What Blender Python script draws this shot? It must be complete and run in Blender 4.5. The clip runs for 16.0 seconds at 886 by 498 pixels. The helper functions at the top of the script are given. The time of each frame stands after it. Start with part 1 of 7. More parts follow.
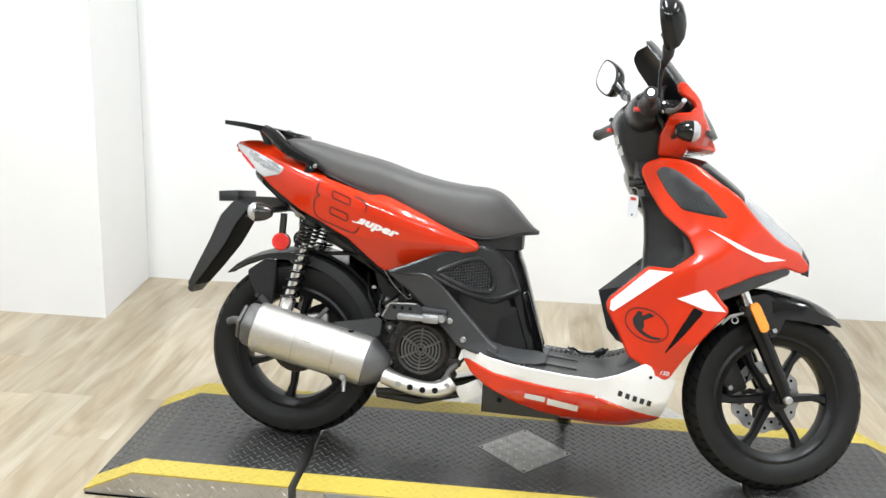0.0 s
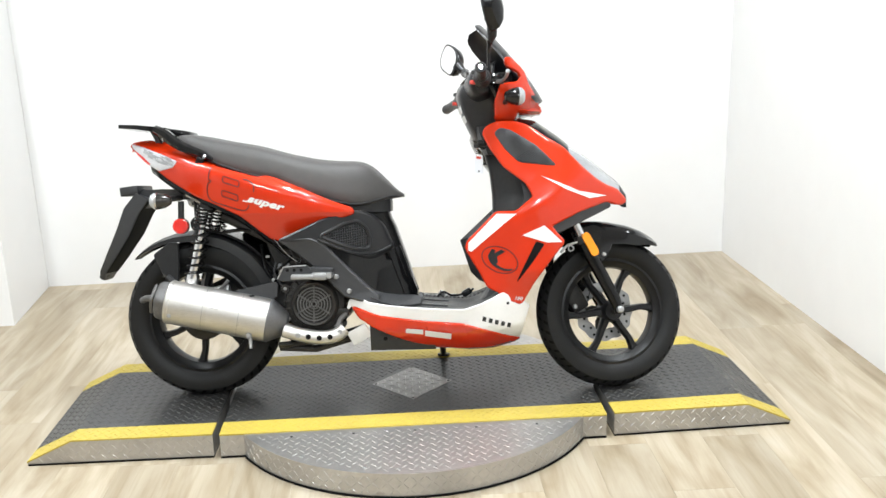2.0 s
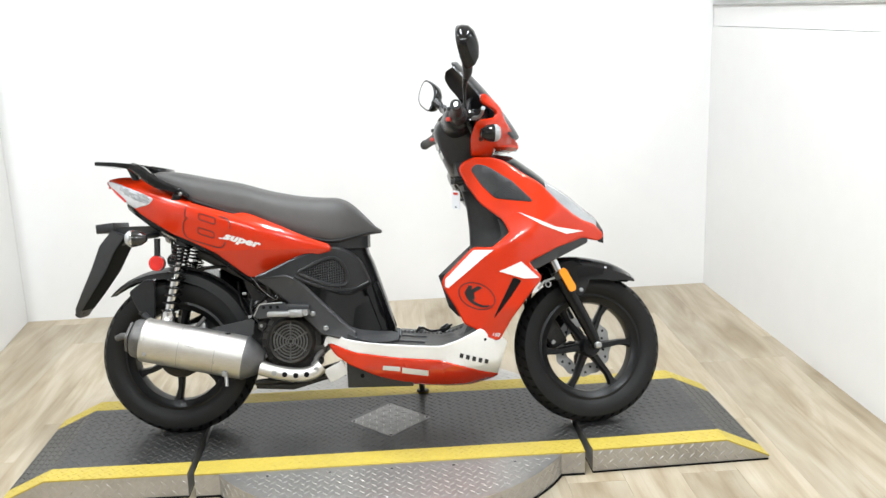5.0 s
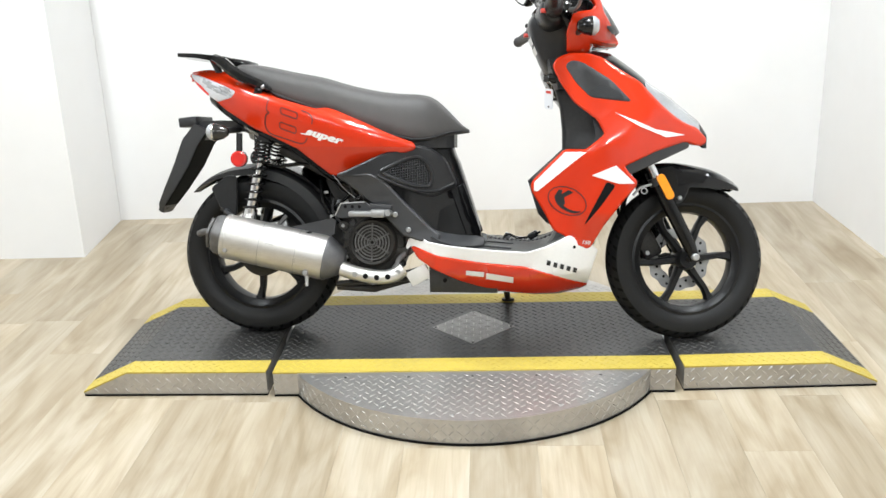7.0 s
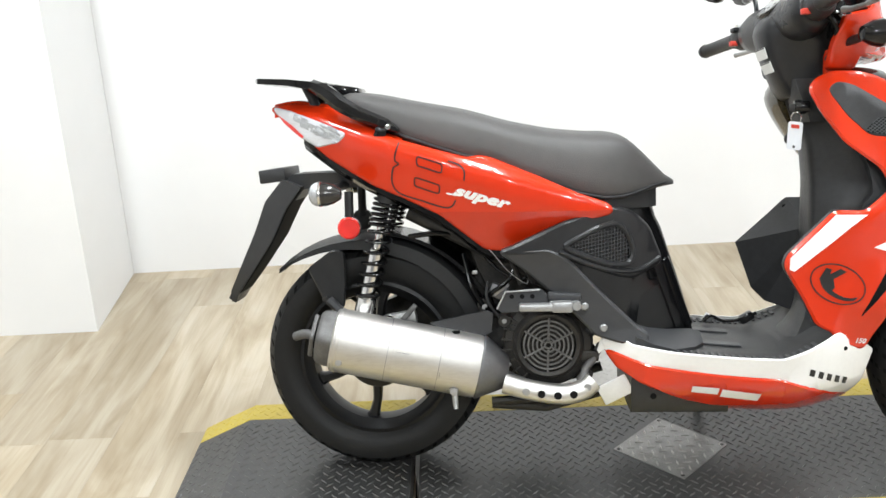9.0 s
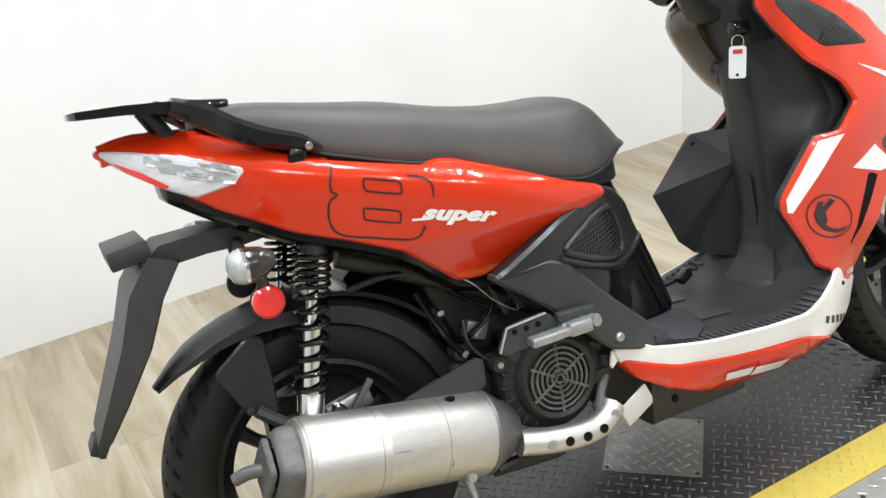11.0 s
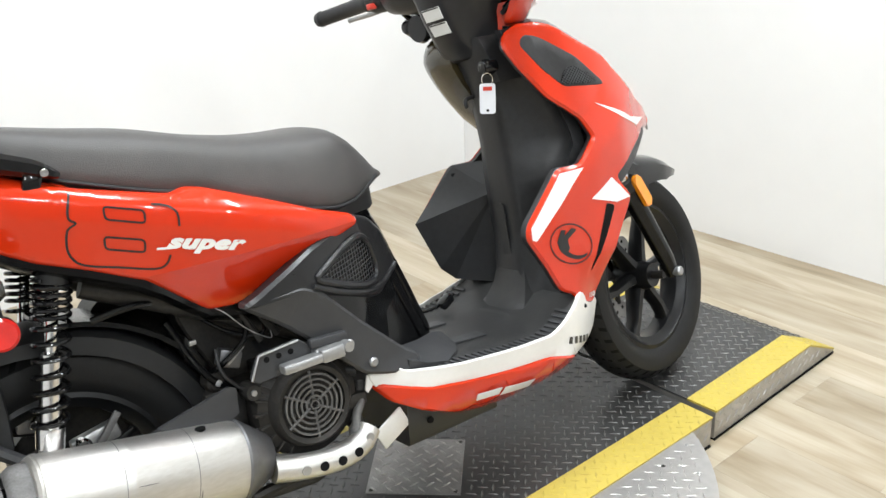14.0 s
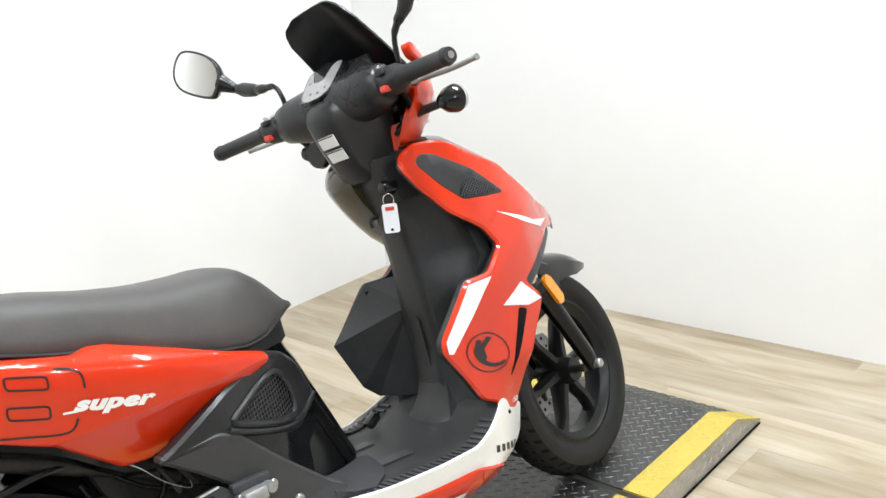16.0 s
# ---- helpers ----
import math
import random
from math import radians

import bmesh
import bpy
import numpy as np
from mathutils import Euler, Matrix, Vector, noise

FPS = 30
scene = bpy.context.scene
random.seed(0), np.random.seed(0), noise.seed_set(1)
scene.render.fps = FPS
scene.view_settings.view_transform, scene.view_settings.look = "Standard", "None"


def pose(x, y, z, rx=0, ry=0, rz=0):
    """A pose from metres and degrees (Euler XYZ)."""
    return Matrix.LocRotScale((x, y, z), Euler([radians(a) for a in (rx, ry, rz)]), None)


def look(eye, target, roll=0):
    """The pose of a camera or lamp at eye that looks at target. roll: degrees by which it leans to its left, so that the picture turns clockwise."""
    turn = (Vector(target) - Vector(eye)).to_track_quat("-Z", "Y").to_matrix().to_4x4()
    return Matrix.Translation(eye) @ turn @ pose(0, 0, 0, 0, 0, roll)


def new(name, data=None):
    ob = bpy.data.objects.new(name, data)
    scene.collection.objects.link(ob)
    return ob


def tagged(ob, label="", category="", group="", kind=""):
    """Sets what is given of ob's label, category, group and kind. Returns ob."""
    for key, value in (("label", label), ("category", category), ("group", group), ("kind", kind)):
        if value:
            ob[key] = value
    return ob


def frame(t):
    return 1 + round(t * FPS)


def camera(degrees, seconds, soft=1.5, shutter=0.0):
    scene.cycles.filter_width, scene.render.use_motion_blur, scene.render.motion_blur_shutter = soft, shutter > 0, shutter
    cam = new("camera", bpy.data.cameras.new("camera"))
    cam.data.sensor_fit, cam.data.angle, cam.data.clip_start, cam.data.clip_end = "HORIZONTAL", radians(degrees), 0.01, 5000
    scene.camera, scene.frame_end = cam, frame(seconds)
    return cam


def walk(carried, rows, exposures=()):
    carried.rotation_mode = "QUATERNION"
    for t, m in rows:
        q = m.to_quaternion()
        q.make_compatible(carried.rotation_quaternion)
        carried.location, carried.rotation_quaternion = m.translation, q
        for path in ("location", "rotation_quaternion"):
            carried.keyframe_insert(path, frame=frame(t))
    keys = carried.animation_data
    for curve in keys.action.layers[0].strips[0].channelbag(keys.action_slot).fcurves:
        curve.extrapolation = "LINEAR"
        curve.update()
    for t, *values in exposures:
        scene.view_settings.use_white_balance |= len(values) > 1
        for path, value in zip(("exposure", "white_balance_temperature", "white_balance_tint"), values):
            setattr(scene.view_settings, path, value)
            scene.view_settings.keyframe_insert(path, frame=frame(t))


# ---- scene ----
cam = camera(49.8, 16.0)
PATH = [
    (0, (-0.045, -2.569, 1.403), (-0.207, -0.65, 0.864), 2.4),
    (0.5, (0.037, -2.898, 1.446), (-0.061, -0.949, 1.009), -1.9),
    (1, (0.053, -3.049, 1.439), (0.053, -1.109, 0.955), -0.3),
    (1.5, (-0.007, -3.06, 1.417), (-0.016, -1.127, 0.904), -2.4),
    (2, (-0.008, -3.053, 1.413), (0.076, -1.129, 0.872), -1.9),
    (2.5, (-0.005, -3.056, 1.423), (0.046, -1.106, 0.98), -1.6),
    (3, (0.006, -3.049, 1.422), (0.06, -1.098, 0.985), -2.2),
    (3.5, (0.017, -3.044, 1.417), (0.1, -1.103, 0.945), -2.2),
    (3.7, (0.009, -3.05, 1.419), (0.115, -1.109, 0.947), -2.1),
    (5.8, (0.055, -3.041, 1.442), (0.158, -1.115, 0.912), -1.8),
    (6, (0.061, -3.046, 1.408), (0.11, -1.125, 0.851), -1.8),
    (6.5, (0.099, -3.031, 1.387), (0.001, -1.095, 0.895), -2.2),
    (7, (0.062, -2.927, 1.347), (-0.035, -1.035, 0.707), -2.0),
    (7.5, (-0.087, -2.757, 1.361), (-0.046, -0.881, 0.671), -3.0),
    (8, (-0.25, -2.573, 1.317), (-0.201, -0.708, 0.594), 0.8),
    (8.5, (-0.421, -2.209, 1.324), (-0.473, -0.341, 0.613), -0.6),
    (8.7, (-0.452, -2.125, 1.33), (-0.506, -0.243, 0.656), -1.9),
    (10.8, (-1.06, -1.318, 1.285), (-0.347, 0.383, 0.511), -5.7),
    (11, (-1.097, -1.277, 1.296), (-0.252, 0.35, 0.496), -6.9),
    (11.5, (-1.12, -1.308, 1.268), (-0.234, 0.218, 0.326), -3.9),
    (12, (-1.103, -1.297, 1.241), (-0.231, 0.172, 0.201), -2.9),
    (12.5, (-1.068, -1.309, 1.256), (-0.076, 0.122, 0.271), -2.6),
    (13, (-1.059, -1.338, 1.259), (-0.038, 0.13, 0.362), -2.9),
    (13.5, (-1.054, -1.348, 1.27), (0.02, 0.093, 0.392), -1.9),
    (14, (-1.035, -1.357, 1.304), (0.147, 0.056, 0.526), -2.3),
    (14.5, (-1.014, -1.374, 1.33), (0.241, 0.016, 0.627), -3.0),
    (15, (-1.011, -1.359, 1.36), (0.273, 0.031, 0.715), -1.0),
    (15.5, (-1.011, -1.367, 1.379), (0.307, 0.015, 0.787), 0.3),
    (16, (-0.993, -1.387, 1.364), (0.339, -0.029, 0.746), -6.7),
]
EXPOSURE = [(0, 0.06), (0.5, 0.12), (2.5, 0.10), (3.7, 0.06), (5.8, -0.02), (7.5, 0.07), (8.5, 0.09), (10.8, -0.08), (12.0, -0.12), (13.0, -0.10), (14.0, 0.0), (16.0, 0.02)]
walk(cam, [(t, look(eye, target, roll)) for t, eye, target, roll in PATH], EXPOSURE)

# ---- world and lamps ----
world = bpy.data.worlds.new("world")
scene.world = world
world.use_nodes = True
bg = world.node_tree.nodes["Background"]
bg.inputs["Color"].default_value, bg.inputs["Strength"].default_value = (0.95, 0.97, 1.0, 1), 0.08


def area_lamp(name, x, y, z, sx, sy, watts, colour=(0.88, 0.95, 1.0)):
    data = bpy.data.lights.new(name, "AREA")
    data.shape, data.size, data.size_y, data.energy, data.color = "RECTANGLE", sx, sy, watts, colour
    ob = new(name, data)
    ob.matrix_world = pose(x, y, z)
    return ob


# unseen lamps at assumed places; the last is added to brighten the left wall
LAMPS = [(-1.7, -0.2), (0.0, -0.2), (1.35, -0.2), (-1.7, -3.7), (0.0, -3.7), (1.35, -3.7), (2.45, -0.2), (-3.4, -1.9)]
for lx, ly in LAMPS:
    area_lamp("ceiling_lamp_light", lx, ly, 2.9, 0.15, 1.2, 14 if lx > 2 else 24 if lx < -3 else (36 if lx > 1 else 49) * (1.22 if ly < -2 else 1.08))

# ---- materials ----


def material(name, colour, rough=0.5, metal=0.0, second=None, scale=8.0, mix=0.5, bump=0.0, bump_scale=60.0, stretch=(1, 1, 1),
             coat=0.0, alpha=1.0, transmission=0.0, rand=0.0, rough_var=0.0, specular=0.5, coords="Object"):
    m = bpy.data.materials.new(name)
    m.use_nodes = True
    nt = m.node_tree
    b = nt.nodes["Principled BSDF"]
    b.inputs["Base Color"].default_value = (*colour, 1)
    b.inputs["Roughness"].default_value, b.inputs["Metallic"].default_value = rough, metal
    b.inputs["Coat Weight"].default_value = coat
    b.inputs["Coat Roughness"].default_value = 0.04
    b.inputs["Transmission Weight"].default_value = transmission
    b.inputs["Specular IOR Level"].default_value = specular
    tc = nt.nodes.new("ShaderNodeTexCoord")
    mp = nt.nodes.new("ShaderNodeMapping")
    mp.inputs["Scale"].default_value = stretch
    nt.links.new(tc.outputs[coords], mp.inputs["Vector"])
    if second is not None:
        n1 = nt.nodes.new("ShaderNodeTexNoise")
        n1.inputs["Scale"].default_value, n1.inputs["Detail"].default_value = scale, 6
        n2 = nt.nodes.new("ShaderNodeTexNoise")
        n2.inputs["Scale"].default_value, n2.inputs["Detail"].default_value = scale * 9, 4
        nt.links.new(mp.outputs[0], n1.inputs["Vector"])
        nt.links.new(mp.outputs[0], n2.inputs["Vector"])
        av = nt.nodes.new("ShaderNodeMath")
        av.operation = "MULTIPLY_ADD"
        av.inputs[1].default_value, av.inputs[2].default_value = 0.4, 0.0
        nt.links.new(n2.outputs["Fac"], av.inputs[0])
        ad = nt.nodes.new("ShaderNodeMath")
        ad.operation = "MULTIPLY_ADD"
        ad.inputs[1].default_value = 0.6
        nt.links.new(n1.outputs["Fac"], ad.inputs[0])
        nt.links.new(av.outputs[0], ad.inputs[2])
        mr = nt.nodes.new("ShaderNodeMapRange")
        mr.inputs["From Min"].default_value, mr.inputs["From Max"].default_value = 0.5 - 0.25 * mix, 0.5 + 0.25 * (2 - mix)
        nt.links.new(ad.outputs[0], mr.inputs["Value"])
        mx = nt.nodes.new("ShaderNodeMix")
        mx.data_type = "RGBA"
        mx.inputs["A"].default_value, mx.inputs["B"].default_value = (*colour, 1), (*second, 1)
        nt.links.new(mr.outputs[0], mx.inputs["Factor"])
        out = mx.outputs["Result"]
        if rand:
            oi = nt.nodes.new("ShaderNodeObjectInfo")
            hs = nt.nodes.new("ShaderNodeHueSaturation")
            vr = nt.nodes.new("ShaderNodeMapRange")
            vr.inputs["To Min"].default_value, vr.inputs["To Max"].default_value = 1 - rand, 1 + rand
            nt.links.new(oi.outputs["Random"], vr.inputs["Value"])
            nt.links.new(vr.outputs[0], hs.inputs["Value"])
            nt.links.new(out, hs.inputs["Color"])
            off = nt.nodes.new("ShaderNodeVectorMath")
            off.operation = "MULTIPLY_ADD"
            nt.links.new(oi.outputs["Random"], off.inputs[0])
            off.inputs[1].default_value = (37, 91, 13)
            nt.links.new(tc.outputs[coords], off.inputs[2])
            nt.links.new(off.outputs[0], mp.inputs["Vector"])
            out = hs.outputs["Color"]
        nt.links.new(out, b.inputs["Base Color"])
        if rough_var:
            rr = nt.nodes.new("ShaderNodeMapRange")
            rr.inputs["To Min"].default_value, rr.inputs["To Max"].default_value = rough - rough_var, rough + rough_var
            nt.links.new(mr.outputs[0], rr.inputs["Value"])
            nt.links.new(rr.outputs[0], b.inputs["Roughness"])
    if bump:
        n3 = nt.nodes.new("ShaderNodeTexNoise")
        n3.inputs["Scale"].default_value, n3.inputs["Detail"].default_value = bump_scale, 5
        nt.links.new(mp.outputs[0], n3.inputs["Vector"])
        bp = nt.nodes.new("ShaderNodeBump")
        bp.inputs["Strength"].default_value, bp.inputs["Distance"].default_value = bump, 0.002
        nt.links.new(n3.outputs["Fac"], bp.inputs["Height"])
        nt.links.new(bp.outputs[0], b.inputs["Normal"])
    return m


M_WALL = material("wall_paint", (0.785, 0.78, 0.775), 0.55, second=(0.745, 0.74, 0.735), scale=1.1, bump=0.08, bump_scale=160)
# grey chosen for an unseen wall, to darken what glossy parts reflect
M_FAR = material("unseen_wall_grey", (0.47, 0.47, 0.47), 0.6, second=(0.41, 0.41, 0.41), scale=1.1, bump=0.08, bump_scale=160)
M_CEIL = material("ceiling_paint", (0.78, 0.77, 0.75), 0.8, second=(0.72, 0.71, 0.69), scale=2.0, bump=0.1, bump_scale=90)



def plank_material():
    """Limed oak print: long streaks, cloudy cream patches and brown grain, different on every plank."""
    m = bpy.data.materials.new("vinyl_plank")
    m.use_nodes = True
    nt = m.node_tree
    b = nt.nodes["Principled BSDF"]
    tc, oi = nt.nodes.new("ShaderNodeTexCoord"), nt.nodes.new("ShaderNodeObjectInfo")
    off = nt.nodes.new("ShaderNodeVectorMath")
    off.operation = "MULTIPLY_ADD"
    off.inputs[1].default_value = (37, 91, 13)
    nt.links.new(oi.outputs["Random"], off.inputs[0])
    nt.links.new(tc.outputs["Object"], off.inputs[2])

    def noise(stretch, scale, detail, distortion=0.0):
        mp = nt.nodes.new("ShaderNodeMapping")
        mp.inputs["Scale"].default_value = stretch
        nt.links.new(off.outputs[0], mp.inputs["Vector"])
        n = nt.nodes.new("ShaderNodeTexNoise")
        n.inputs["Scale"].default_value, n.inputs["Detail"].default_value, n.inputs["Distortion"].default_value = scale, detail, distortion
        nt.links.new(mp.outputs[0], n.inputs["Vector"])
        return n.outputs["Fac"]

    def ramp(value, stops):
        r = nt.nodes.new("ShaderNodeValToRGB")
        r.color_ramp.elements[0].position, r.color_ramp.elements[0].color = stops[0][0], (*stops[0][1], 1)
        r.color_ramp.elements[1].position, r.color_ramp.elements[1].color = stops[-1][0], (*stops[-1][1], 1)
        for p, c in stops[1:-1]:
            r.color_ramp.elements.new(p).color = (*c, 1)
        nt.links.new(value, r.inputs["Fac"])
        return r.outputs["Color"]

    def mix(kind, fac, one, two):
        x = nt.nodes.new("ShaderNodeMix")
        x.data_type, x.blend_type = "RGBA", kind
        if isinstance(fac, float):
            x.inputs["Factor"].default_value = fac
        else:
            nt.links.new(fac, x.inputs["Factor"])
        nt.links.new(one, x.inputs["A"])
        nt.links.new(two, x.inputs["B"])
        return x.outputs["Result"]

    cloud = ramp(noise((4.4, 0.8, 1), 2.2, 4, 1.0), ((0.24, (0.270, 0.208, 0.132)), (0.42, (0.365, 0.302, 0.212)), (0.58, (0.440, 0.378, 0.285)), (0.76, (0.485, 0.438, 0.352))))
    streak = ramp(noise((22, 1.0, 1), 2.0, 5, 0.6), ((0.32, (0.72, 0.67, 0.60)), (0.52, (1, 1, 1)), (0.75, (1.0, 1.0, 1.0))))
    fine = ramp(noise((95, 3.0, 1), 2.0, 3), ((0.25, (0.80, 0.77, 0.72)), (0.6, (1, 1, 1))))
    col = mix("MULTIPLY", 0.3, mix("MULTIPLY", 0.42, cloud, streak), fine)
    hs, vr = nt.nodes.new("ShaderNodeHueSaturation"), nt.nodes.new("ShaderNodeMapRange")
    vr.inputs["To Min"].default_value, vr.inputs["To Max"].default_value = 0.86, 1.10
    nt.links.new(oi.outputs["Random"], vr.inputs["Value"])
    nt.links.new(vr.outputs[0], hs.inputs["Value"])
    nt.links.new(col, hs.inputs["Color"])
    nt.links.new(hs.outputs["Color"], b.inputs["Base Color"])
    b.inputs["Roughness"].default_value, b.inputs["Specular IOR Level"].default_value = 0.42, 0.4
    bp = nt.nodes.new("ShaderNodeBump")
    bp.inputs["Strength"].default_value, bp.inputs["Distance"].default_value = 0.10, 0.002
    nt.links.new(noise((60, 2.0, 1), 3.0, 4), bp.inputs["Height"])
    nt.links.new(bp.outputs[0], b.inputs["Normal"])
    return m


M_PLANK = plank_material()
M_JOINT = material("floor_joint", (0.38, 0.31, 0.215), 0.7, second=(0.30, 0.235, 0.155))
M_RUBBER = material("rubber_mat", (0.011, 0.011, 0.011), 0.38, second=(0.046, 0.045, 0.043), scale=4, mix=0.7, bump=0.15, bump_scale=200, rough_var=0.1, specular=0.85)
# lighter than the mat: worn rubber, with the treads' sheen put into the colour
M_TREAD = material("worn_rubber_tread_sheen", (0.055, 0.054, 0.052), 0.36, second=(0.125, 0.122, 0.117), scale=9, mix=0.8, rough_var=0.08, specular=0.6)
M_YELLOW = material("yellow_paint", (0.51, 0.395, 0.066), 0.5, second=(0.37, 0.28, 0.06), scale=7, mix=0.5, bump=0.15, bump_scale=150)
M_WORN = material("worn_yellow_paint", (0.54, 0.41, 0.055), 0.5, second=(0.10, 0.08, 0.035), scale=5, mix=0.25)
M_ALU = material("tread_plate", (0.52, 0.507, 0.491), 0.40, metal=0.80, second=(0.36, 0.346, 0.33), scale=6, mix=0.7, bump=0.15, bump_scale=120, rough_var=0.10)
M_INSET = material("worn_plate", (0.36, 0.355, 0.345), 0.44, metal=0.7, second=(0.20, 0.195, 0.19), scale=26, mix=0.8, bump=0.2, bump_scale=150, rough_var=0.1)
# near-black for small parts, and for painted shade inside holes, slots and grooves
M_GAP = material("dark_gap", (0.004, 0.004, 0.004), 0.8, second=(0.008, 0.008, 0.008), specular=0.12)
M_RED = material("red_gloss_plastic", (0.585, 0.029, 0.004), 0.22, second=(0.51, 0.024, 0.0035), scale=3, coat=0.75, specular=0.20)
M_RED.node_tree.nodes["Principled BSDF"].inputs["Coat Roughness"].default_value = 0.07
M_WHITE = material("white_decal", (0.80, 0.79, 0.77), 0.35, second=(0.72, 0.71, 0.69), scale=12, coat=0.6)
M_BLACK = material("black_decal", (0.012, 0.012, 0.013), 0.35, second=(0.02, 0.02, 0.02), scale=20)
M_MATTE = material("grained_black_plastic", (0.016, 0.016, 0.0168), 0.46, second=(0.034, 0.034, 0.0355), scale=9, bump=0.25, bump_scale=420, rough_var=0.08, specular=0.36)
M_GREY = material("dark_grey_plastic", (0.036, 0.0362, 0.038), 0.46, second=(0.051, 0.0515, 0.054), scale=7, bump=0.2, bump_scale=420, rough_var=0.08, specular=0.36)
M_GLOSS = material("gloss_black_plastic", (0.006, 0.006, 0.0065), 0.2, second=(0.010, 0.010, 0.0105), scale=6, coat=0.6, specular=0.1)
M_SEAT = material("seat_vinyl", (0.061, 0.058, 0.0565), 0.48, second=(0.086, 0.080, 0.0765), scale=4, bump=0.35, bump_scale=520, rough_var=0.06, specular=0.34)
M_TYRE = material("tyre_rubber", (0.0056, 0.0056, 0.0058), 0.54, second=(0.0125, 0.0122, 0.0118), scale=14, mix=0.8, bump=0.15, bump_scale=180, rough_var=0.1, specular=0.26)
M_WHEEL = material("black_wheel_paint", (0.006, 0.006, 0.0065), 0.36, second=(0.010, 0.010, 0.0105), scale=12, specular=0.3)
M_STEEL = material("dull_brushed_steel", (0.64, 0.627, 0.605), 0.50, metal=1.0, second=(0.47, 0.447, 0.41), scale=6, mix=0.8, stretch=(1, 4, 4), bump=0.06, bump_scale=70, rough_var=0.08)
M_CONE = material("grey_steel", (0.17, 0.17, 0.175), 0.45, metal=0.7, second=(0.11, 0.11, 0.11), scale=14, bump=0.1, bump_scale=150)
M_CLIP = material("bare_sheet_metal", (0.74, 0.735, 0.72), 0.5, metal=0.3, second=(0.62, 0.61, 0.59), scale=30)
M_CHROME = material("chrome", (0.75, 0.75, 0.76), 0.12, metal=1.0, second=(0.6, 0.6, 0.6), scale=18)
M_CAST = material("cast_aluminium", (0.45, 0.45, 0.45), 0.42, metal=0.8, second=(0.28, 0.28, 0.28), scale=16, mix=0.8, bump=0.25, bump_scale=180)
M_IRON = material("dark_metal", (0.011, 0.011, 0.0114), 0.46, metal=0.2, second=(0.050, 0.045, 0.039), scale=18, mix=0.8, bump=0.3, bump_scale=140, specular=0.3)
M_ORANGE = material("orange_reflector", (0.90, 0.30, 0.01), 0.15, second=(0.8, 0.24, 0.01), scale=60, coat=1.0)
M_REDREF = material("red_reflector", (0.72, 0.03, 0.022), 0.18, second=(0.6, 0.02, 0.02), scale=60, coat=1.0)
M_LENS = material("clear_lens", (0.46, 0.47, 0.48), 0.1, second=(0.15, 0.155, 0.16), scale=34, mix=0.7, coat=1.0, bump=0.5, bump_scale=110)
M_MIRROR = material("mirror_glass", (0.92, 0.92, 0.92), 0.015, metal=1.0)
M_SCREEN = material("smoked_screen", (0.008, 0.008, 0.009), 0.3, second=(0.012, 0.012, 0.013), scale=5, coat=0.15)
M_LABEL = material("paper_label", (0.66, 0.66, 0.64), 0.5, second=(0.55, 0.55, 0.53), scale=30)
M_HUGGER = material("black_mudguard_plastic", (0.013, 0.013, 0.0135), 0.40, second=(0.023, 0.023, 0.0235), scale=8, bump=0.15, bump_scale=300, rough_var=0.08, specular=0.34)
M_KNEE = material("gloss_dark_plastic", (0.004, 0.004, 0.0044), 0.14, second=(0.007, 0.007, 0.0076), scale=7, rough_var=0.05, specular=0.36)
M_COVER = material("satin_dark_plastic", (0.014, 0.014, 0.015), 0.34, second=(0.024, 0.024, 0.0255), scale=7, bump=0.12, bump_scale=420, rough_var=0.08, specular=0.36)
M_BOARD = material("scuffed_floor_rubber", (0.020, 0.020, 0.0205), 0.5, second=(0.052, 0.051, 0.049), scale=6, mix=0.6, bump=0.3, bump_scale=300, rough_var=0.08, specular=0.38)
M_SMOKE = material("smoked_chrome", (0.06, 0.058, 0.056), 0.16, metal=0.6, second=(0.03, 0.029, 0.028), scale=20)
# black gloss plastic with an olive reflection put into its base colour
M_OLIVE = material("black_gloss_olive_reflection", (0.035, 0.026, 0.010), 0.22, second=(0.022, 0.017, 0.008), scale=6, coat=0.6)
M_FLAP = material("mid_grey_plastic", (0.026, 0.027, 0.0295), 0.48, second=(0.040, 0.0415, 0.045), scale=7, bump=0.2, bump_scale=420)
M_SATIN = material("satin_black_plastic", (0.003, 0.003, 0.0033), 0.2, second=(0.005, 0.005, 0.0055), scale=8, specular=0.3)
M_HEAD = material("headlamp_lens", (0.34, 0.35, 0.36), 0.08, second=(0.20, 0.205, 0.21), scale=16, mix=0.7, coat=1.0, bump=0.25, bump_scale=70)
M_CLEAR = material("clear_tail_lens", (0.70, 0.71, 0.75), 0.08, second=(0.46, 0.465, 0.48), scale=22, mix=0.6, stretch=(1, 1, 3), coat=1.0, bump=0.4, bump_scale=60)
M_CAP = material("dirty_grey_cast", (0.16, 0.157, 0.155), 0.55, metal=0.3, second=(0.05, 0.046, 0.042), scale=30, mix=0.8, bump=0.3, bump_scale=120)
M_TAG = material("white_tag", (0.74, 0.76, 0.80), 0.35, second=(0.70, 0.72, 0.76), scale=20, coat=0.3)
M_REDBTN = material("red_button", (0.55, 0.05, 0.03), 0.4, second=(0.5, 0.04, 0.03), scale=20)
M_DIAL = material("dial_face", (0.24, 0.24, 0.235), 0.25, second=(0.15, 0.15, 0.148), scale=30, coat=0.5)
M_LAMP = bpy.data.materials.new("lamp_diffuser")
M_LAMP.use_nodes = True
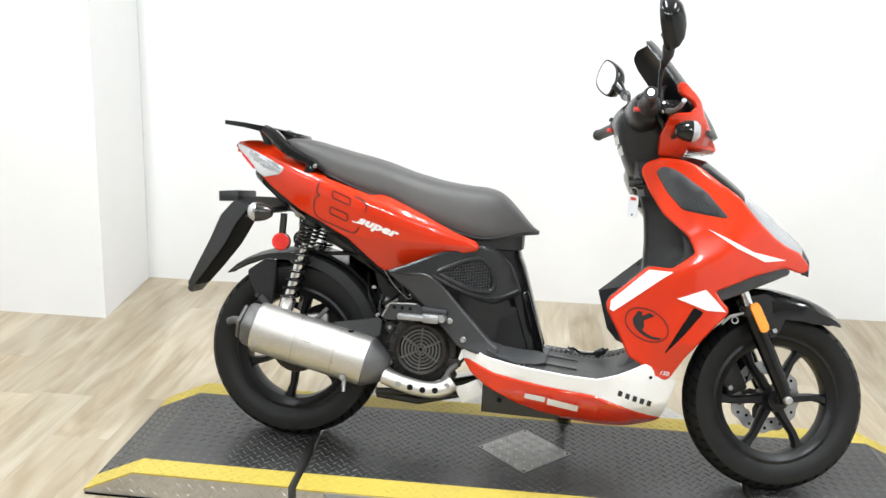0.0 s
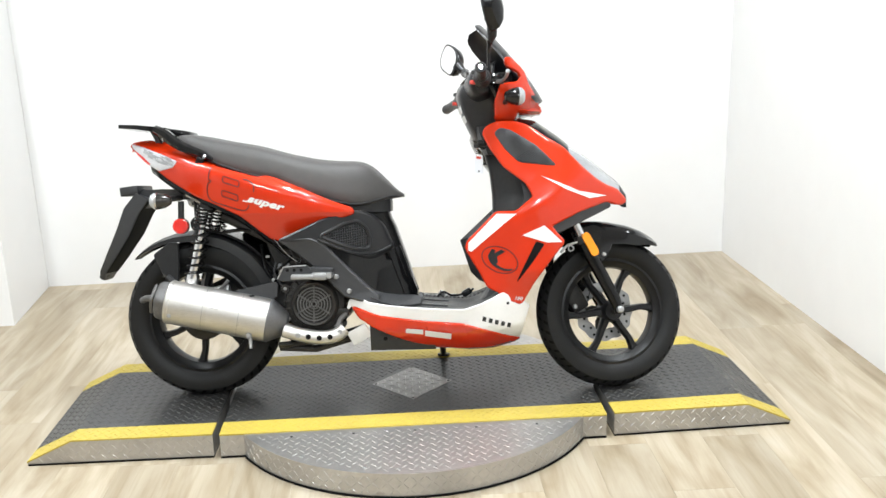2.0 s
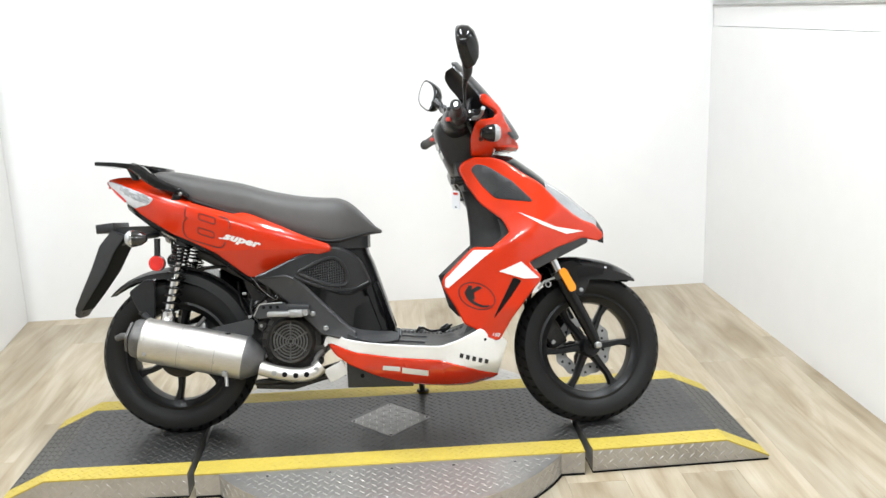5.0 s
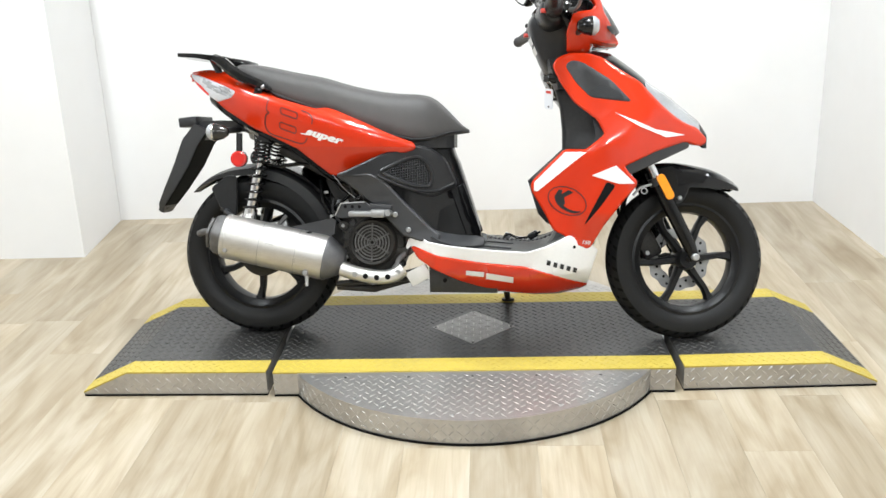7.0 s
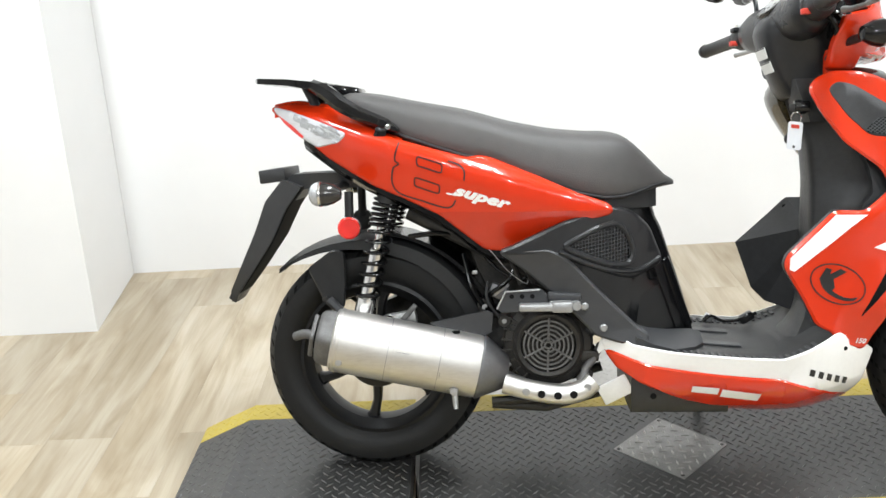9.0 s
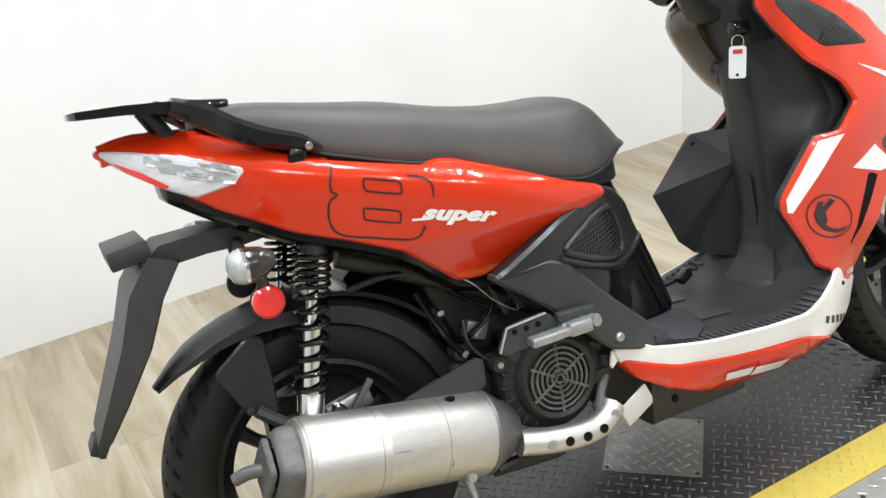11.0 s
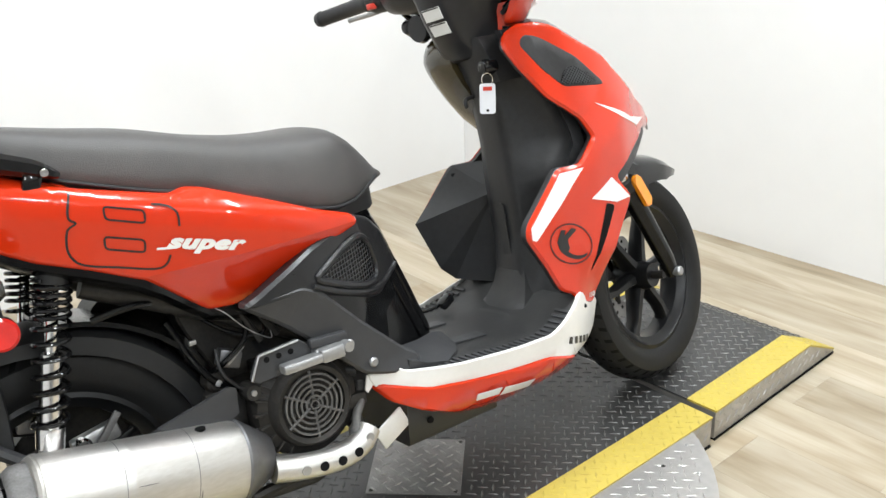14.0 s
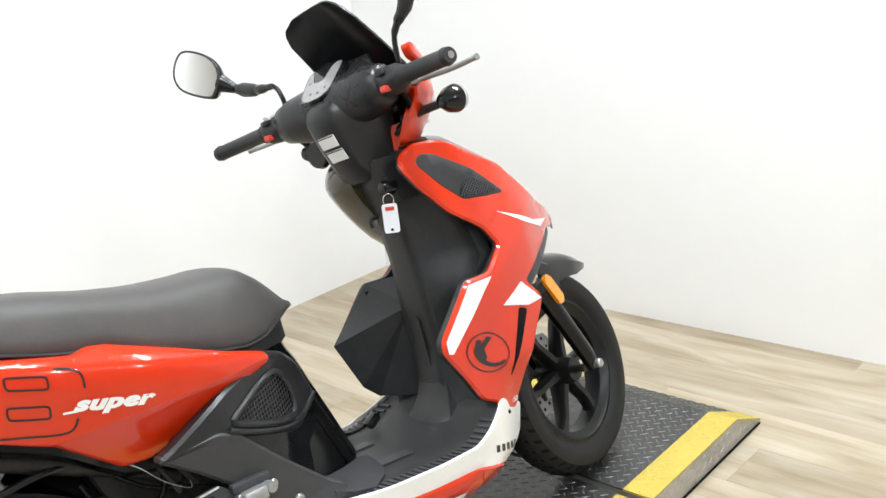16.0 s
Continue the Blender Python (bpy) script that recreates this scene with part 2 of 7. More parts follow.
M_LAMP.node_tree.nodes["Principled BSDF"].inputs["Emission Color"].default_value = (1.0, 0.97, 0.92, 1)
M_LAMP.node_tree.nodes["Principled BSDF"].inputs["Emission Strength"].default_value = 6.0

# ---- mesh helpers ----


def part(name, bm, mat, parent=None, label="", smooth=True, angle=38, crease=None):
    bmesh.ops.recalc_face_normals(bm, faces=bm.faces)
    for f in bm.faces:
        f.smooth = smooth
    for e in bm.edges:
        if len(e.link_faces) == 2:
            e.smooth = e.calc_face_angle(0) < radians(angle)
            if crease:
                (u0, w0), (u1, w1) = crease
                if all(abs(v.co.z - w0 - (v.co.x - u0) / (u1 - u0) * (w1 - w0)) < 2e-4 for v in e.verts):
                    e.smooth = False
    me = bpy.data.meshes.new(name)
    bm.to_mesh(me)
    bm.free()
    me.materials.append(mat)
    ob = new(name, me)
    if parent is not None:
        ob.parent = parent
    if label:
        tagged(ob, label)
    return ob


def empty(name, label, category, m=None, group=""):
    ob = new(name)
    ob.empty_display_size = 0.1
    if m is not None:
        ob.matrix_world = m
    return tagged(ob, label, category, group)


def box(bm, x0, x1, y0, y1, z0, z1, bevel=0.0, m=None):
    vs = [bm.verts.new((x, y, z)) for x in (x0, x1) for y in (y0, y1) for z in (z0, z1)]
    fs = [(0, 1, 3, 2), (4, 6, 7, 5), (0, 4, 5, 1), (2, 3, 7, 6), (0, 2, 6, 4), (1, 5, 7, 3)]
    faces = [bm.faces.new([vs[i] for i in f]) for f in fs]
    if bevel:
        r = bmesh.ops.bevel(bm, geom=list({e for f in faces for e in f.edges}), offset=bevel, segments=2, affect="EDGES", profile=0.5)
        vs = list({v for f in r["faces"] for v in f.verts} | {v for v in vs if v.is_valid})
    if m is not None:
        bmesh.ops.transform(bm, matrix=m, verts=[v for v in vs if v.is_valid])
    return bm


def boxed(x0, x1, y0, y1, z0, z1, bevel=0.0, m=None):
    return box(bmesh.new(), x0, x1, y0, y1, z0, z1, bevel, m)


def prism(bm, outline, lo, hi, bevel=0.0):
    """A solid from a closed outline of (x, y), between heights lo and hi."""
    a = [bm.verts.new((x, y, lo)) for x, y in outline]
    b = [bm.verts.new((x, y, hi)) for x, y in outline]
    n = len(outline)
    top = bm.faces.new(b)
    bm.faces.new(a[::-1])
    for i in range(n):
        bm.faces.new((a[i], a[(i + 1) % n], b[(i + 1) % n], b[i]))
    if bevel:
        bmesh.ops.bevel(bm, geom=list(top.edges), offset=bevel, segments=2, affect="EDGES")
    return bm


def rounded(pts, r=0.008, steps=3):
    """A closed outline with its corners rounded off."""
    out, n = [], len(pts)
    for i in range(n):
        p, a, b = Vector(pts[i]), Vector(pts[i - 1]), Vector(pts[(i + 1) % n])
        da, db = a - p, b - p
        ra, rb = min(r, da.length * 0.45), min(r, db.length * 0.45)
        s, e = p + da.normalized() * ra, p + db.normalized() * rb
        for k in range(steps + 1):
            f = k / steps
            out.append(tuple(s * (1 - f) ** 2 + p * 2 * f * (1 - f) + e * f * f))
    return out


def curved(pts, steps=4, closed=True):
    """A Catmull-Rom curve through points of two or three numbers."""
    out, n = [], len(pts)
    for i in range(n if closed else n - 1):
        if closed:
            p0, p1, p2, p3 = (Vector(pts[(i + k) % n]) for k in (-1, 0, 1, 2))
        else:
            p0, p1, p2, p3 = (Vector(pts[min(max(i + k, 0), n - 1)]) for k in (-1, 0, 1, 2))
        for k in range(steps):
            t = k / steps
            out.append(tuple(0.5 * (2 * p1 + (p2 - p0) * t + (2 * p0 - 5 * p1 + 4 * p2 - p3) * t * t + (3 * p1 - p0 - 3 * p2 + p3) * t ** 3)))
    if not closed:
        out.append(tuple(pts[-1]))
    return out


def panel(outline, shape, side=-1, thick=0.012, edge=0.003, grid=0.03, bm=None, crease=None):
    """A moulded panel: an outline of (u, w) whose outer face lies at half-width shape(u, w), on the right (-1) or left (1) side."""
    bm = bm or bmesh.new()
    one = bmesh.new()
    face = one.faces.new([one.verts.new((u, 0, w)) for u, w in outline])
    face.normal_update()
    bmesh.ops.triangulate(one, faces=[face])
    us, ws = [p[0] for p in outline], [p[1] for p in outline]
    for axis, lo, hi in ((0, min(us), max(us)), (2, min(ws), max(ws))):
        for k in range(1, int((hi - lo) / grid) + 1):
            no = [0, 0, 0]
            no[axis] = 1
            co = [0, 0, 0]
            co[axis] = lo + k * grid
            bmesh.ops.bisect_plane(one, geom=one.verts[:] + one.edges[:] + one.faces[:], plane_co=co, plane_no=no)
    if crease:
        (u0, w0), (u1, w1) = crease
        bmesh.ops.bisect_plane(one, geom=one.verts[:] + one.edges[:] + one.faces[:], plane_co=(u0, 0, w0), plane_no=(w0 - w1, 0, u1 - u0))
    bmesh.ops.remove_doubles(one, verts=one.verts, dist=1e-5)
    rim = [e for e in one.edges if len(e.link_faces) == 1]
    away = {}
    for e in rim:
        c = e.link_faces[0].calc_center_median()
        d = e.verts[1].co - e.verts[0].co
        nrm = Vector((d.z, 0, -d.x))
        if nrm.length < 1e-9:
            continue
        nrm.normalize()
        if nrm.dot(c - e.verts[0].co) > 0:
            nrm = -nrm
        for v in e.verts:
            away.setdefault(v, Vector())
            away[v] += nrm
    push = {tuple(round(c, 5) for c in v.co): d.normalized() for v, d in away.items()}
    depth = {v: 0.0 for v in one.verts}
    if thick:
        for out, down in ((edge, edge), (0.0, thick)):
            r = bmesh.ops.extrude_edge_only(one, edges=rim)
            fresh = [g for g in r["geom"] if isinstance(g, bmesh.types.BMVert)]
            rim = [g for g in r["geom"] if isinstance(g, bmesh.types.BMEdge) and all(v in fresh for v in g.verts)]
            moved = {}
            for v in fresh:
                key = tuple(round(c, 5) for c in v.co)
                d = push.get(key, Vector())
                v.co = v.co + d * out
                moved[tuple(round(c, 5) for c in v.co)] = d
                depth[v] = down
            push = moved
    for v in one.verts:
        v.co.y = side * (shape(v.co.x, v.co.z) - depth[v])
    me = bpy.data.meshes.new("tmp")
    one.to_mesh(me)
    one.free()
    bm.from_mesh(me)
    bpy.data.meshes.remove(me)
    return bm


def ribbon(pts, width, shape, side=-1, closed=False, bm=None):
    """A thin painted line of the given width along points of (u, w)."""
    bm = bm or bmesh.new()
    n = len(pts)
    rows = []
    for i in range(n):
        a, b = Vector(pts[i - 1] if (closed or i) else pts[0]), Vector(pts[(i + 1) % n] if (closed or i < n - 1) else pts[-1])
        d = (b - a).normalized()
        nrm = Vector((-d.y, d.x)) * width / 2
        p = Vector(pts[i])
        rows.append([bm.verts.new((q.x, side * shape(q.x, q.y), q.y)) for q in (p + nrm, p - nrm)])
    for i in range(n if closed else n - 1):
        a, b = rows[i], rows[(i + 1) % n]
        bm.faces.new((a[0], a[1], b[1], b[0]))
    return bm


def skin(rings, closed=True, caps=True, bm=None):
    """A surface through rings of equally many points."""
    bm = bm or bmesh.new()
    rows = [[bm.verts.new(p) for p in ring] for ring in rings]
    n = len(rings[0])
    for a, b in zip(rows, rows[1:]):
        for i in range(n if closed else n - 1):
            j = (i + 1) % n
            bm.faces.new((a[i], a[j], b[j], b[i]))
    if caps and closed:
        bm.faces.new(rows[0])
        bm.faces.new(rows[-1][::-1])
    return bm


def tube(pts, radius, n=12, bm=None, caps=True):
    """A round bar along points; radius may be a list."""
    pts = [Vector(p) for p in pts]
    rad = radius if isinstance(radius, (list, tuple)) else [radius] * len(pts)
    rings, side = [], None
    for i, p in enumerate(pts):
        d = (pts[min(i + 1, len(pts) - 1)] - pts[max(i - 1, 0)]).normalized()
        if side is None:
            side = d.orthogonal().normalized()
        side = (side - d * side.dot(d)).normalized()
        up = d.cross(side)
        rings.append([p + (side * math.cos(2 * math.pi * k / n) + up * math.sin(2 * math.pi * k / n)) * rad[i] for k in range(n)])
    return skin(rings, True, caps, bm)


def lathe(profile, centre, n=40, axis="y", bm=None, closed=False):
    """Turns a profile of (radius, along) about an axis through centre."""
    rings = []
    c = Vector(centre)
    for k in range(n):
        a = 2 * math.pi * k / n
        ring = []
        for r, h in profile:
            q = {"y": (r * math.cos(a), h, r * math.sin(a)), "x": (h, r * math.cos(a), r * math.sin(a)), "z": (r * math.cos(a), r * math.sin(a), h)}[axis]
            ring.append(c + Vector(q))
        rings.append(ring)
    bm = bm or bmesh.new()
    rows = [[bm.verts.new(p) for p in ring] for ring in rings]
    m = len(profile)
    for i in range(n):
        a, b = rows[i], rows[(i + 1) % n]
        for j in range(m if closed else m - 1):
            k = (j + 1) % m
            bm.faces.new((a[j], a[k], b[k], b[j]))
    if not closed:
        for j in (0, m - 1):
            if profile[j][0] > 1e-6:
                bm.faces.new([rows[i][j] for i in range(n)])
    bmesh.ops.remove_doubles(bm, verts=bm.verts, dist=1e-6)
    return bm


def table(*rows):
    xs, ys = [r[0] for r in rows], [r[1] for r in rows]
    return lambda x: float(np.interp(x, xs, ys))


def soft(*rows, r=0.022):
    """As table, with its corners smoothed over."""
    f = table(*rows)
    return lambda x: sum(f(x + r * k / 3) for k in range(-3, 4)) / 7


def within(p, outline):
    """Whether a point lies inside a closed outline."""
    odd = False
    for (x0, y0), (x1, y1) in zip(outline, outline[1:] + outline[:1]):
        if (y0 > p[1]) != (y1 > p[1]) and p[0] < x0 + (p[1] - y0) / (y1 - y0) * (x1 - x0):
            odd = not odd
    return odd


def moved(bm, m):
    bmesh.ops.transform(bm, matrix=m, verts=bm.verts)
    return bm


# ---- the room ----
def wall(name, a, b, height, thick=0.12, base=0.0, label="", paint=None):
    """A straight wall whose inner face runs from a to b; its thickness lies to the right of that line."""
    a, b = Vector(a), Vector(b)
    d = (b - a).normalized()
    nrm = Vector((d.y, -d.x)) * thick
    bm = prism(bmesh.new(), [tuple(a), tuple(b), tuple(b + nrm), tuple(a + nrm)], base, height)
    ob = part(name, bm, paint or M_WALL, smooth=False)
    return tagged(ob, label or "plain white painted wall", "wall", kind="structure")


TOP = 3.0
wall("wall_back", (1.663, 1.690), (-1.787, 1.604), TOP, label="white painted back wall behind the scooter")
pier = part("wall_left_front", prism(bmesh.new(), [(-1.787, 1.603), (-1.744, 1.033), (-4.6, 0.998), (-4.6, 1.118), (-1.866, 1.152), (-1.907, 1.594)], 0.0, TOP), M_WALL, smooth=False)
tagged(pier, "white painted wall set forward beside the bay", "wall", kind="structure")
wall("wall_left", (-4.6, 0.99), (-4.6, -7.5), TOP, label="plain white painted wall")
# out of view behind the camera; kept grey and distant for darker reflections
wall("wall_front", (-4.6, -7.5), (3.0, -7.5), TOP, label="unseen front wall, grey to darken reflections", paint=M_FAR)
wall("wall_right_far", (3.0, -7.5), (3.0, 2.2), TOP, label="white wall beyond the low partition")
wall("wall_far_corner", (3.0, 2.2), (1.66, 2.2), TOP)
# low partition with a recessed joint and a capped upper strip
low = wall("wall_right", (1.80, -3.4), (1.663, 1.689), 1.316, 0.1, label="low white partition wall")
wall("wall_right_strip", (1.806, -3.4), (1.669, 1.689), 1.411, 0.08, 1.3185, label="upper strip of the low white partition")
cap = part("partition_cap", prism(bmesh.new(), [(1.798, -3.4), (1.661, 1.685), (1.79, 1.70), (1.93, -3.4)], 1.412, 1.419), M_ALU, smooth=False)
tagged(cap, "thin dark metal edge trim on the partition", "trim", kind="structure")
ceil = part("ceiling", boxed(-4.8, 3.2, -7.7, 2.4, TOP, TOP + 0.1), M_CEIL, smooth=False)
tagged(ceil, "plain white ceiling", "ceiling", kind="structure")
# a fixture for each assumed lamp, the added left one included
for lx, ly in LAMPS:
    lamp = empty("ceiling_light", "unseen long narrow white ceiling light panel", "ceiling light", pose(lx, ly, 2.93), "ceiling lights")
    fr = bmesh.new()
    for x0, x1, y0, y1 in ((-0.11, -0.09, -0.64, 0.64), (0.09, 0.11, -0.64, 0.64), (-0.09, 0.09, -0.64, -0.62), (-0.09, 0.09, 0.62, 0.64)):
        box(fr, x0, x1, y0, y1, 0.0, 0.07)
    part("frame", fr, M_CEIL, lamp, smooth=False)
    part("diffuser", boxed(-0.09, 0.09, -0.62, 0.62, 0.02, 0.03), M_LAMP, lamp, smooth=False)

floor = part("floor", boxed(-4.8, 3.2, -7.7, 2.4, -0.1, -0.003), M_JOINT, smooth=False)
tagged(floor, "pale oak wood-look vinyl plank floor", "floor", kind="structure")

# ---- turntable and ramps ----
DECK, HALF, STRIPE = 0.08, 0.312, 0.086
SEAM, CREST, TIP = 0.607, 1.054, 1.197
DISC = 0.617


def treads(cells, mat, name, parent, rise=0.0016, long=0.0125, wide=0.0030):
    """Raised lozenges of tread plate, alternately turned; cells: places and turns of a frame with its own up."""
    vs, fs = [], []
    for m in cells:
        k = len(vs)
        for p in ((-long, 0, 0), (0, -wide, 0), (long, 0, 0), (0, wide, 0), (-long * 0.45, 0, rise), (long * 0.45, 0, rise)):
            vs.append(tuple(m @ Vector(p)))
        fs += [(k, k + 1, k + 5, k + 4), (k + 1, k + 2, k + 5), (k + 2, k + 3, k + 4, k + 5), (k + 3, k, k + 4)]
    me = bpy.data.meshes.new(name)
    me.from_pydata(vs, [], fs)
    me.materials.append(mat)
    ob = new(name, me)
    ob.parent = parent
    return tagged(ob, kind="stuff")


def tread_cells(x0, x1, y0, y1, height, keep=lambda x, y: True, pitch=0.0315, tilt=None):
    """Two interleaved square lattices of lozenges, one turned each way."""
    out = []
    for i in range(int((x1 - x0) / pitch) + 1):
        for j in range(int((y1 - y0) / pitch) + 1):
            for d, turn in ((0.25, 45), (0.75, -45)):
                x, y = x0 + (i + d) * pitch, y0 + (j + d) * pitch
                if x < x1 - 0.006 and y < y1 - 0.006 and keep(x, y):
                    out.append(pose(x, y, height(x)) @ (tilt(x) if tilt else Matrix()) @ pose(0, 0, 0.0, 0, 0, turn))
    return out


def deck_z(x):
    return DECK if abs(x) <= CREST else DECK - (abs(x) - CREST) / (TIP - CREST) * (DECK - 0.015)


def deck_tilt(x):
    a = math.degrees(math.atan2(DECK - 0.015, TIP - CREST))
    return pose(0, 0, 0, 0, 0 if abs(x) <= CREST else math.copysign(a, x), 0)


def deck_strip(x0, x1, y0, y1, up, thick=0.003):
    """A flat strip that follows the deck and the ramp's slope."""
    xs = [x0] + [c for c in (-CREST, CREST) if x0 < c < x1] + [x1]
    rings = [[(x, y0, deck_z(x) + up), (x, y1, deck_z(x) + up), (x, y1, deck_z(x) + up - thick), (x, y0, deck_z(x) + up - thick)] for x in xs]
    return skin(rings)


def face_cells(x0, x1, y, out):
    """Tread marks on an upright side face."""
    res = []
    for i in range(int((x1 - x0) / 0.0165)):
        for j in range(4):
            x, z = x0 + (i + 0.5) * 0.0165, 0.018 + j * 0.0165
            if (i + j) % 2 == 0 and z < deck_z(x) - 0.012:
                res.append(pose(x, y, z, 90 if out < 0 else -90, 0, 0) @ pose(0, 0, 0, 0, 0, 45 if i % 2 else -45))
    return res


turntable = empty("turntable", "round tread-plate turntable with a black rubber deck and yellow edge stripes", "turntable", pose(0.004, -0.011, 0))
dome = [(DISC * math.cos(2 * math.pi * k / 128), DISC * math.sin(2 * math.pi * k / 128)) for k in range(128)]
part("disc", prism(bmesh.new(), dome, 0.006, DECK - 0.003, 0.004), M_ALU, turntable, "round aluminium tread-plate disc")
part("disc_base", prism(bmesh.new(), [(x * 1.006, y * 1.006) for x, y in dome], 0.0, 0.006), M_GAP, turntable)
part("deck_body", boxed(-SEAM, SEAM, -HALF, HALF, 0.0055, DECK - 0.0055, 0.001), M_ALU, turntable, smooth=False)
part("deck_foot", boxed(-SEAM, SEAM, -HALF - 0.003, HALF + 0.003, 0.0, 0.005), M_GAP, turntable, smooth=False)
part("rubber_deck", deck_strip(-SEAM, SEAM, -HALF + STRIPE, HALF - STRIPE, 0.0), M_RUBBER, turntable, "black rubber tread mat", smooth=False)
for s in (-1, 1):
    y0, y1 = sorted((s * (HALF + 0.002), s * (HALF - STRIPE)))
    part("edge_stripe", deck_strip(-SEAM, SEAM, y0, y1, 0.0005, 0.005), M_YELLOW, turntable, "worn yellow painted stripe", smooth=False)
DIA = 0.139
inset = prism(bmesh.new(), [(-DIA, 0.011), (0, 0.011 - DIA), (DIA, 0.011), (0, 0.011 + DIA)], DECK - 0.001, DECK + 0.0022, 0.0008)
part("inset_plate", inset, M_INSET, turntable, "square tread-plate cover set diagonally", smooth=False)
for ax, ay in ((-0.125, 0.011), (0.125, 0.011), (0.0, -0.114), (0.0, 0.136)):
    part("screw", lathe([(0.0, 0.0014), (0.004, 0.001), (0.0045, 0)], (ax, ay, DECK + 0.002), 12, "z"), M_IRON, turntable)
for k in range(14):
    a = radians(205 + k * 130 / 13)
    if abs(DISC * math.sin(a)) > HALF + 0.03:
        part("screw", lathe([(0.0, 0.0012), (0.004, 0.001), (0.005, 0)], (0.585 * math.cos(a), 0.585 * math.sin(a), DECK - 0.003), 12, "z"), M_CAST, turntable)
for ax in (-0.38, -0.19, 0.0, 0.19, 0.38):
    part("screw", lathe([(0.0, 0.0012), (0.004, 0.001), (0.005, 0)], (ax, -HALF - 0.035, DECK - 0.003), 12, "z"), M_IRON, turntable)
inner = HALF - STRIPE
off_plate = lambda x, y: abs(x) + abs(y - 0.011) > DIA + 0.009  # noqa: E731
treads(tread_cells(-SEAM + 0.004, SEAM - 0.004, -inner, inner, deck_z, off_plate), M_TREAD, "tread", turntable, 0.0020)
for s in (-1, 1):
    y0, y1 = sorted((s * HALF, s * inner))
    treads(tread_cells(-SEAM, SEAM, y0, y1, lambda x: DECK + 0.0005), M_WORN, "yellow_tread", turntable, 0.0012)
treads([pose(0, 0.011, DECK + 0.0022, 0, 0, 45) @ m for m in tread_cells(-0.092, 0.092, -0.092, 0.092, lambda x: 0.0, pitch=0.0335)], M_ALU, "plate_tread", turntable, 0.0018)
in_disc = lambda x, y: x * x + y * y < (DISC - 0.018) ** 2 and abs(y) > HALF + 0.012  # noqa: E731
treads(tread_cells(-DISC, DISC, -DISC, DISC, lambda x: DECK - 0.003, in_disc, 0.0358), M_ALU, "disc_tread", turntable, 0.0014)
rimc = []
for k in range(180):
    for j in range(3):
        a = 2 * math.pi * (k + 0.5) / 180
        if abs(DISC * math.sin(a)) > HALF + 0.01:
            rimc.append(pose(DISC * math.cos(a), DISC * math.sin(a), 0.016 + j * 0.0215, 90, 0, math.degrees(a) + 90) @ pose(0, 0, 0, 0, 0, 45 if (k + j) % 2 else -45))
treads(rimc, M_ALU, "rim_tread", turntable, 0.0018)
treads(face_cells(-SEAM, -0.53, -HALF, -1) + face_cells(0.53, SEAM, -HALF, -1), M_ALU, "side_tread", turntable, 0.0026)

WIDE = HALF - 0.008
for s in (-1, 1):
    ramp = empty("ramp", "aluminium ramp section with black rubber tread and yellow edge stripes", "ramp", pose(s * (SEAM + 0.006), -0.011, 0, 0, 0, 1.9 if s > 0 else -0.8) @ pose(-s * SEAM + 0.003, 0, 0), "ramps at the turntable")
    a, b = sorted((s * (SEAM + 0.012), s * TIP))
    side = [(s * (SEAM + 0.012), 0.005), (s * TIP, 0.005), (s * TIP, 0.0105), (s * CREST, DECK - 0.0055), (s * (SEAM + 0.012), DECK - 0.0055)]
    bm = moved(prism(bmesh.new(), side, -WIDE, WIDE), Matrix(((1, 0, 0, 0), (0, 0, 1, 0), (0, 1, 0, 0), (0, 0, 0, 1))))
    part("body", bm, M_ALU, ramp, smooth=False)
    base = [(s * (SEAM + 0.012), 0.0), (s * (TIP - 0.003), 0.0), (s * (TIP - 0.003), 0.005), (s * (SEAM + 0.012), 0.005)]
    part("foot_strip", moved(prism(bmesh.new(), base, -WIDE - 0.003, WIDE + 0.003), Matrix(((1, 0, 0, 0), (0, 0, 1, 0), (0, 1, 0, 0), (0, 0, 0, 1)))), M_GAP, ramp, smooth=False)
    part("rubber_deck", deck_strip(a, b, -inner, inner, 0.0), M_RUBBER, ramp, "black rubber tread mat", smooth=False)
    for q in (-1, 1):
        y0, y1 = sorted((q * (WIDE + 0.002), q * inner))
        part("edge_stripe", deck_strip(a, b, y0, y1, 0.0005, 0.005), M_YELLOW, ramp, "worn yellow painted stripe", smooth=False)
        treads(tread_cells(a, b, y0, y1, lambda x: deck_z(x) + 0.0005, tilt=deck_tilt), M_WORN, "yellow_tread", ramp, 0.0012)
    treads(tread_cells(a + 0.004, b - 0.004, -inner, inner, deck_z, tilt=deck_tilt), M_TREAD, "tread", ramp, 0.0020)
    treads(face_cells(a, b, -WIDE, -1), M_ALU, "side_tread", ramp, 0.0026)

# ---- the scooter: u forward, v to its left, w up from the ground, leaning on its side stand ----
scooter = empty("scooter", "red, white and black motor scooter leaning on its side stand", "scooter",
                pose(0.0015, -0.0553, DECK + 0.0014) @ pose(0, 0, 0, 0, 0, -4.39) @ pose(0, 0, 0, -12.29, 0, 0) @ Matrix.Scale(1.0101, 4))
# steering turned to the left about the raked head axis
AXIS = Vector((-0.454, 0, 0.891))
STEER = Matrix.Translation((0.62, 0, 0.30)) @ Matrix.Rotation(radians(11), 4, AXIS) @ Matrix.Translation((-0.62, 0, -0.30))
FRONT, REAR = (0.655, 0.0, 0.247), (-0.689, 0.010, 0.2590)


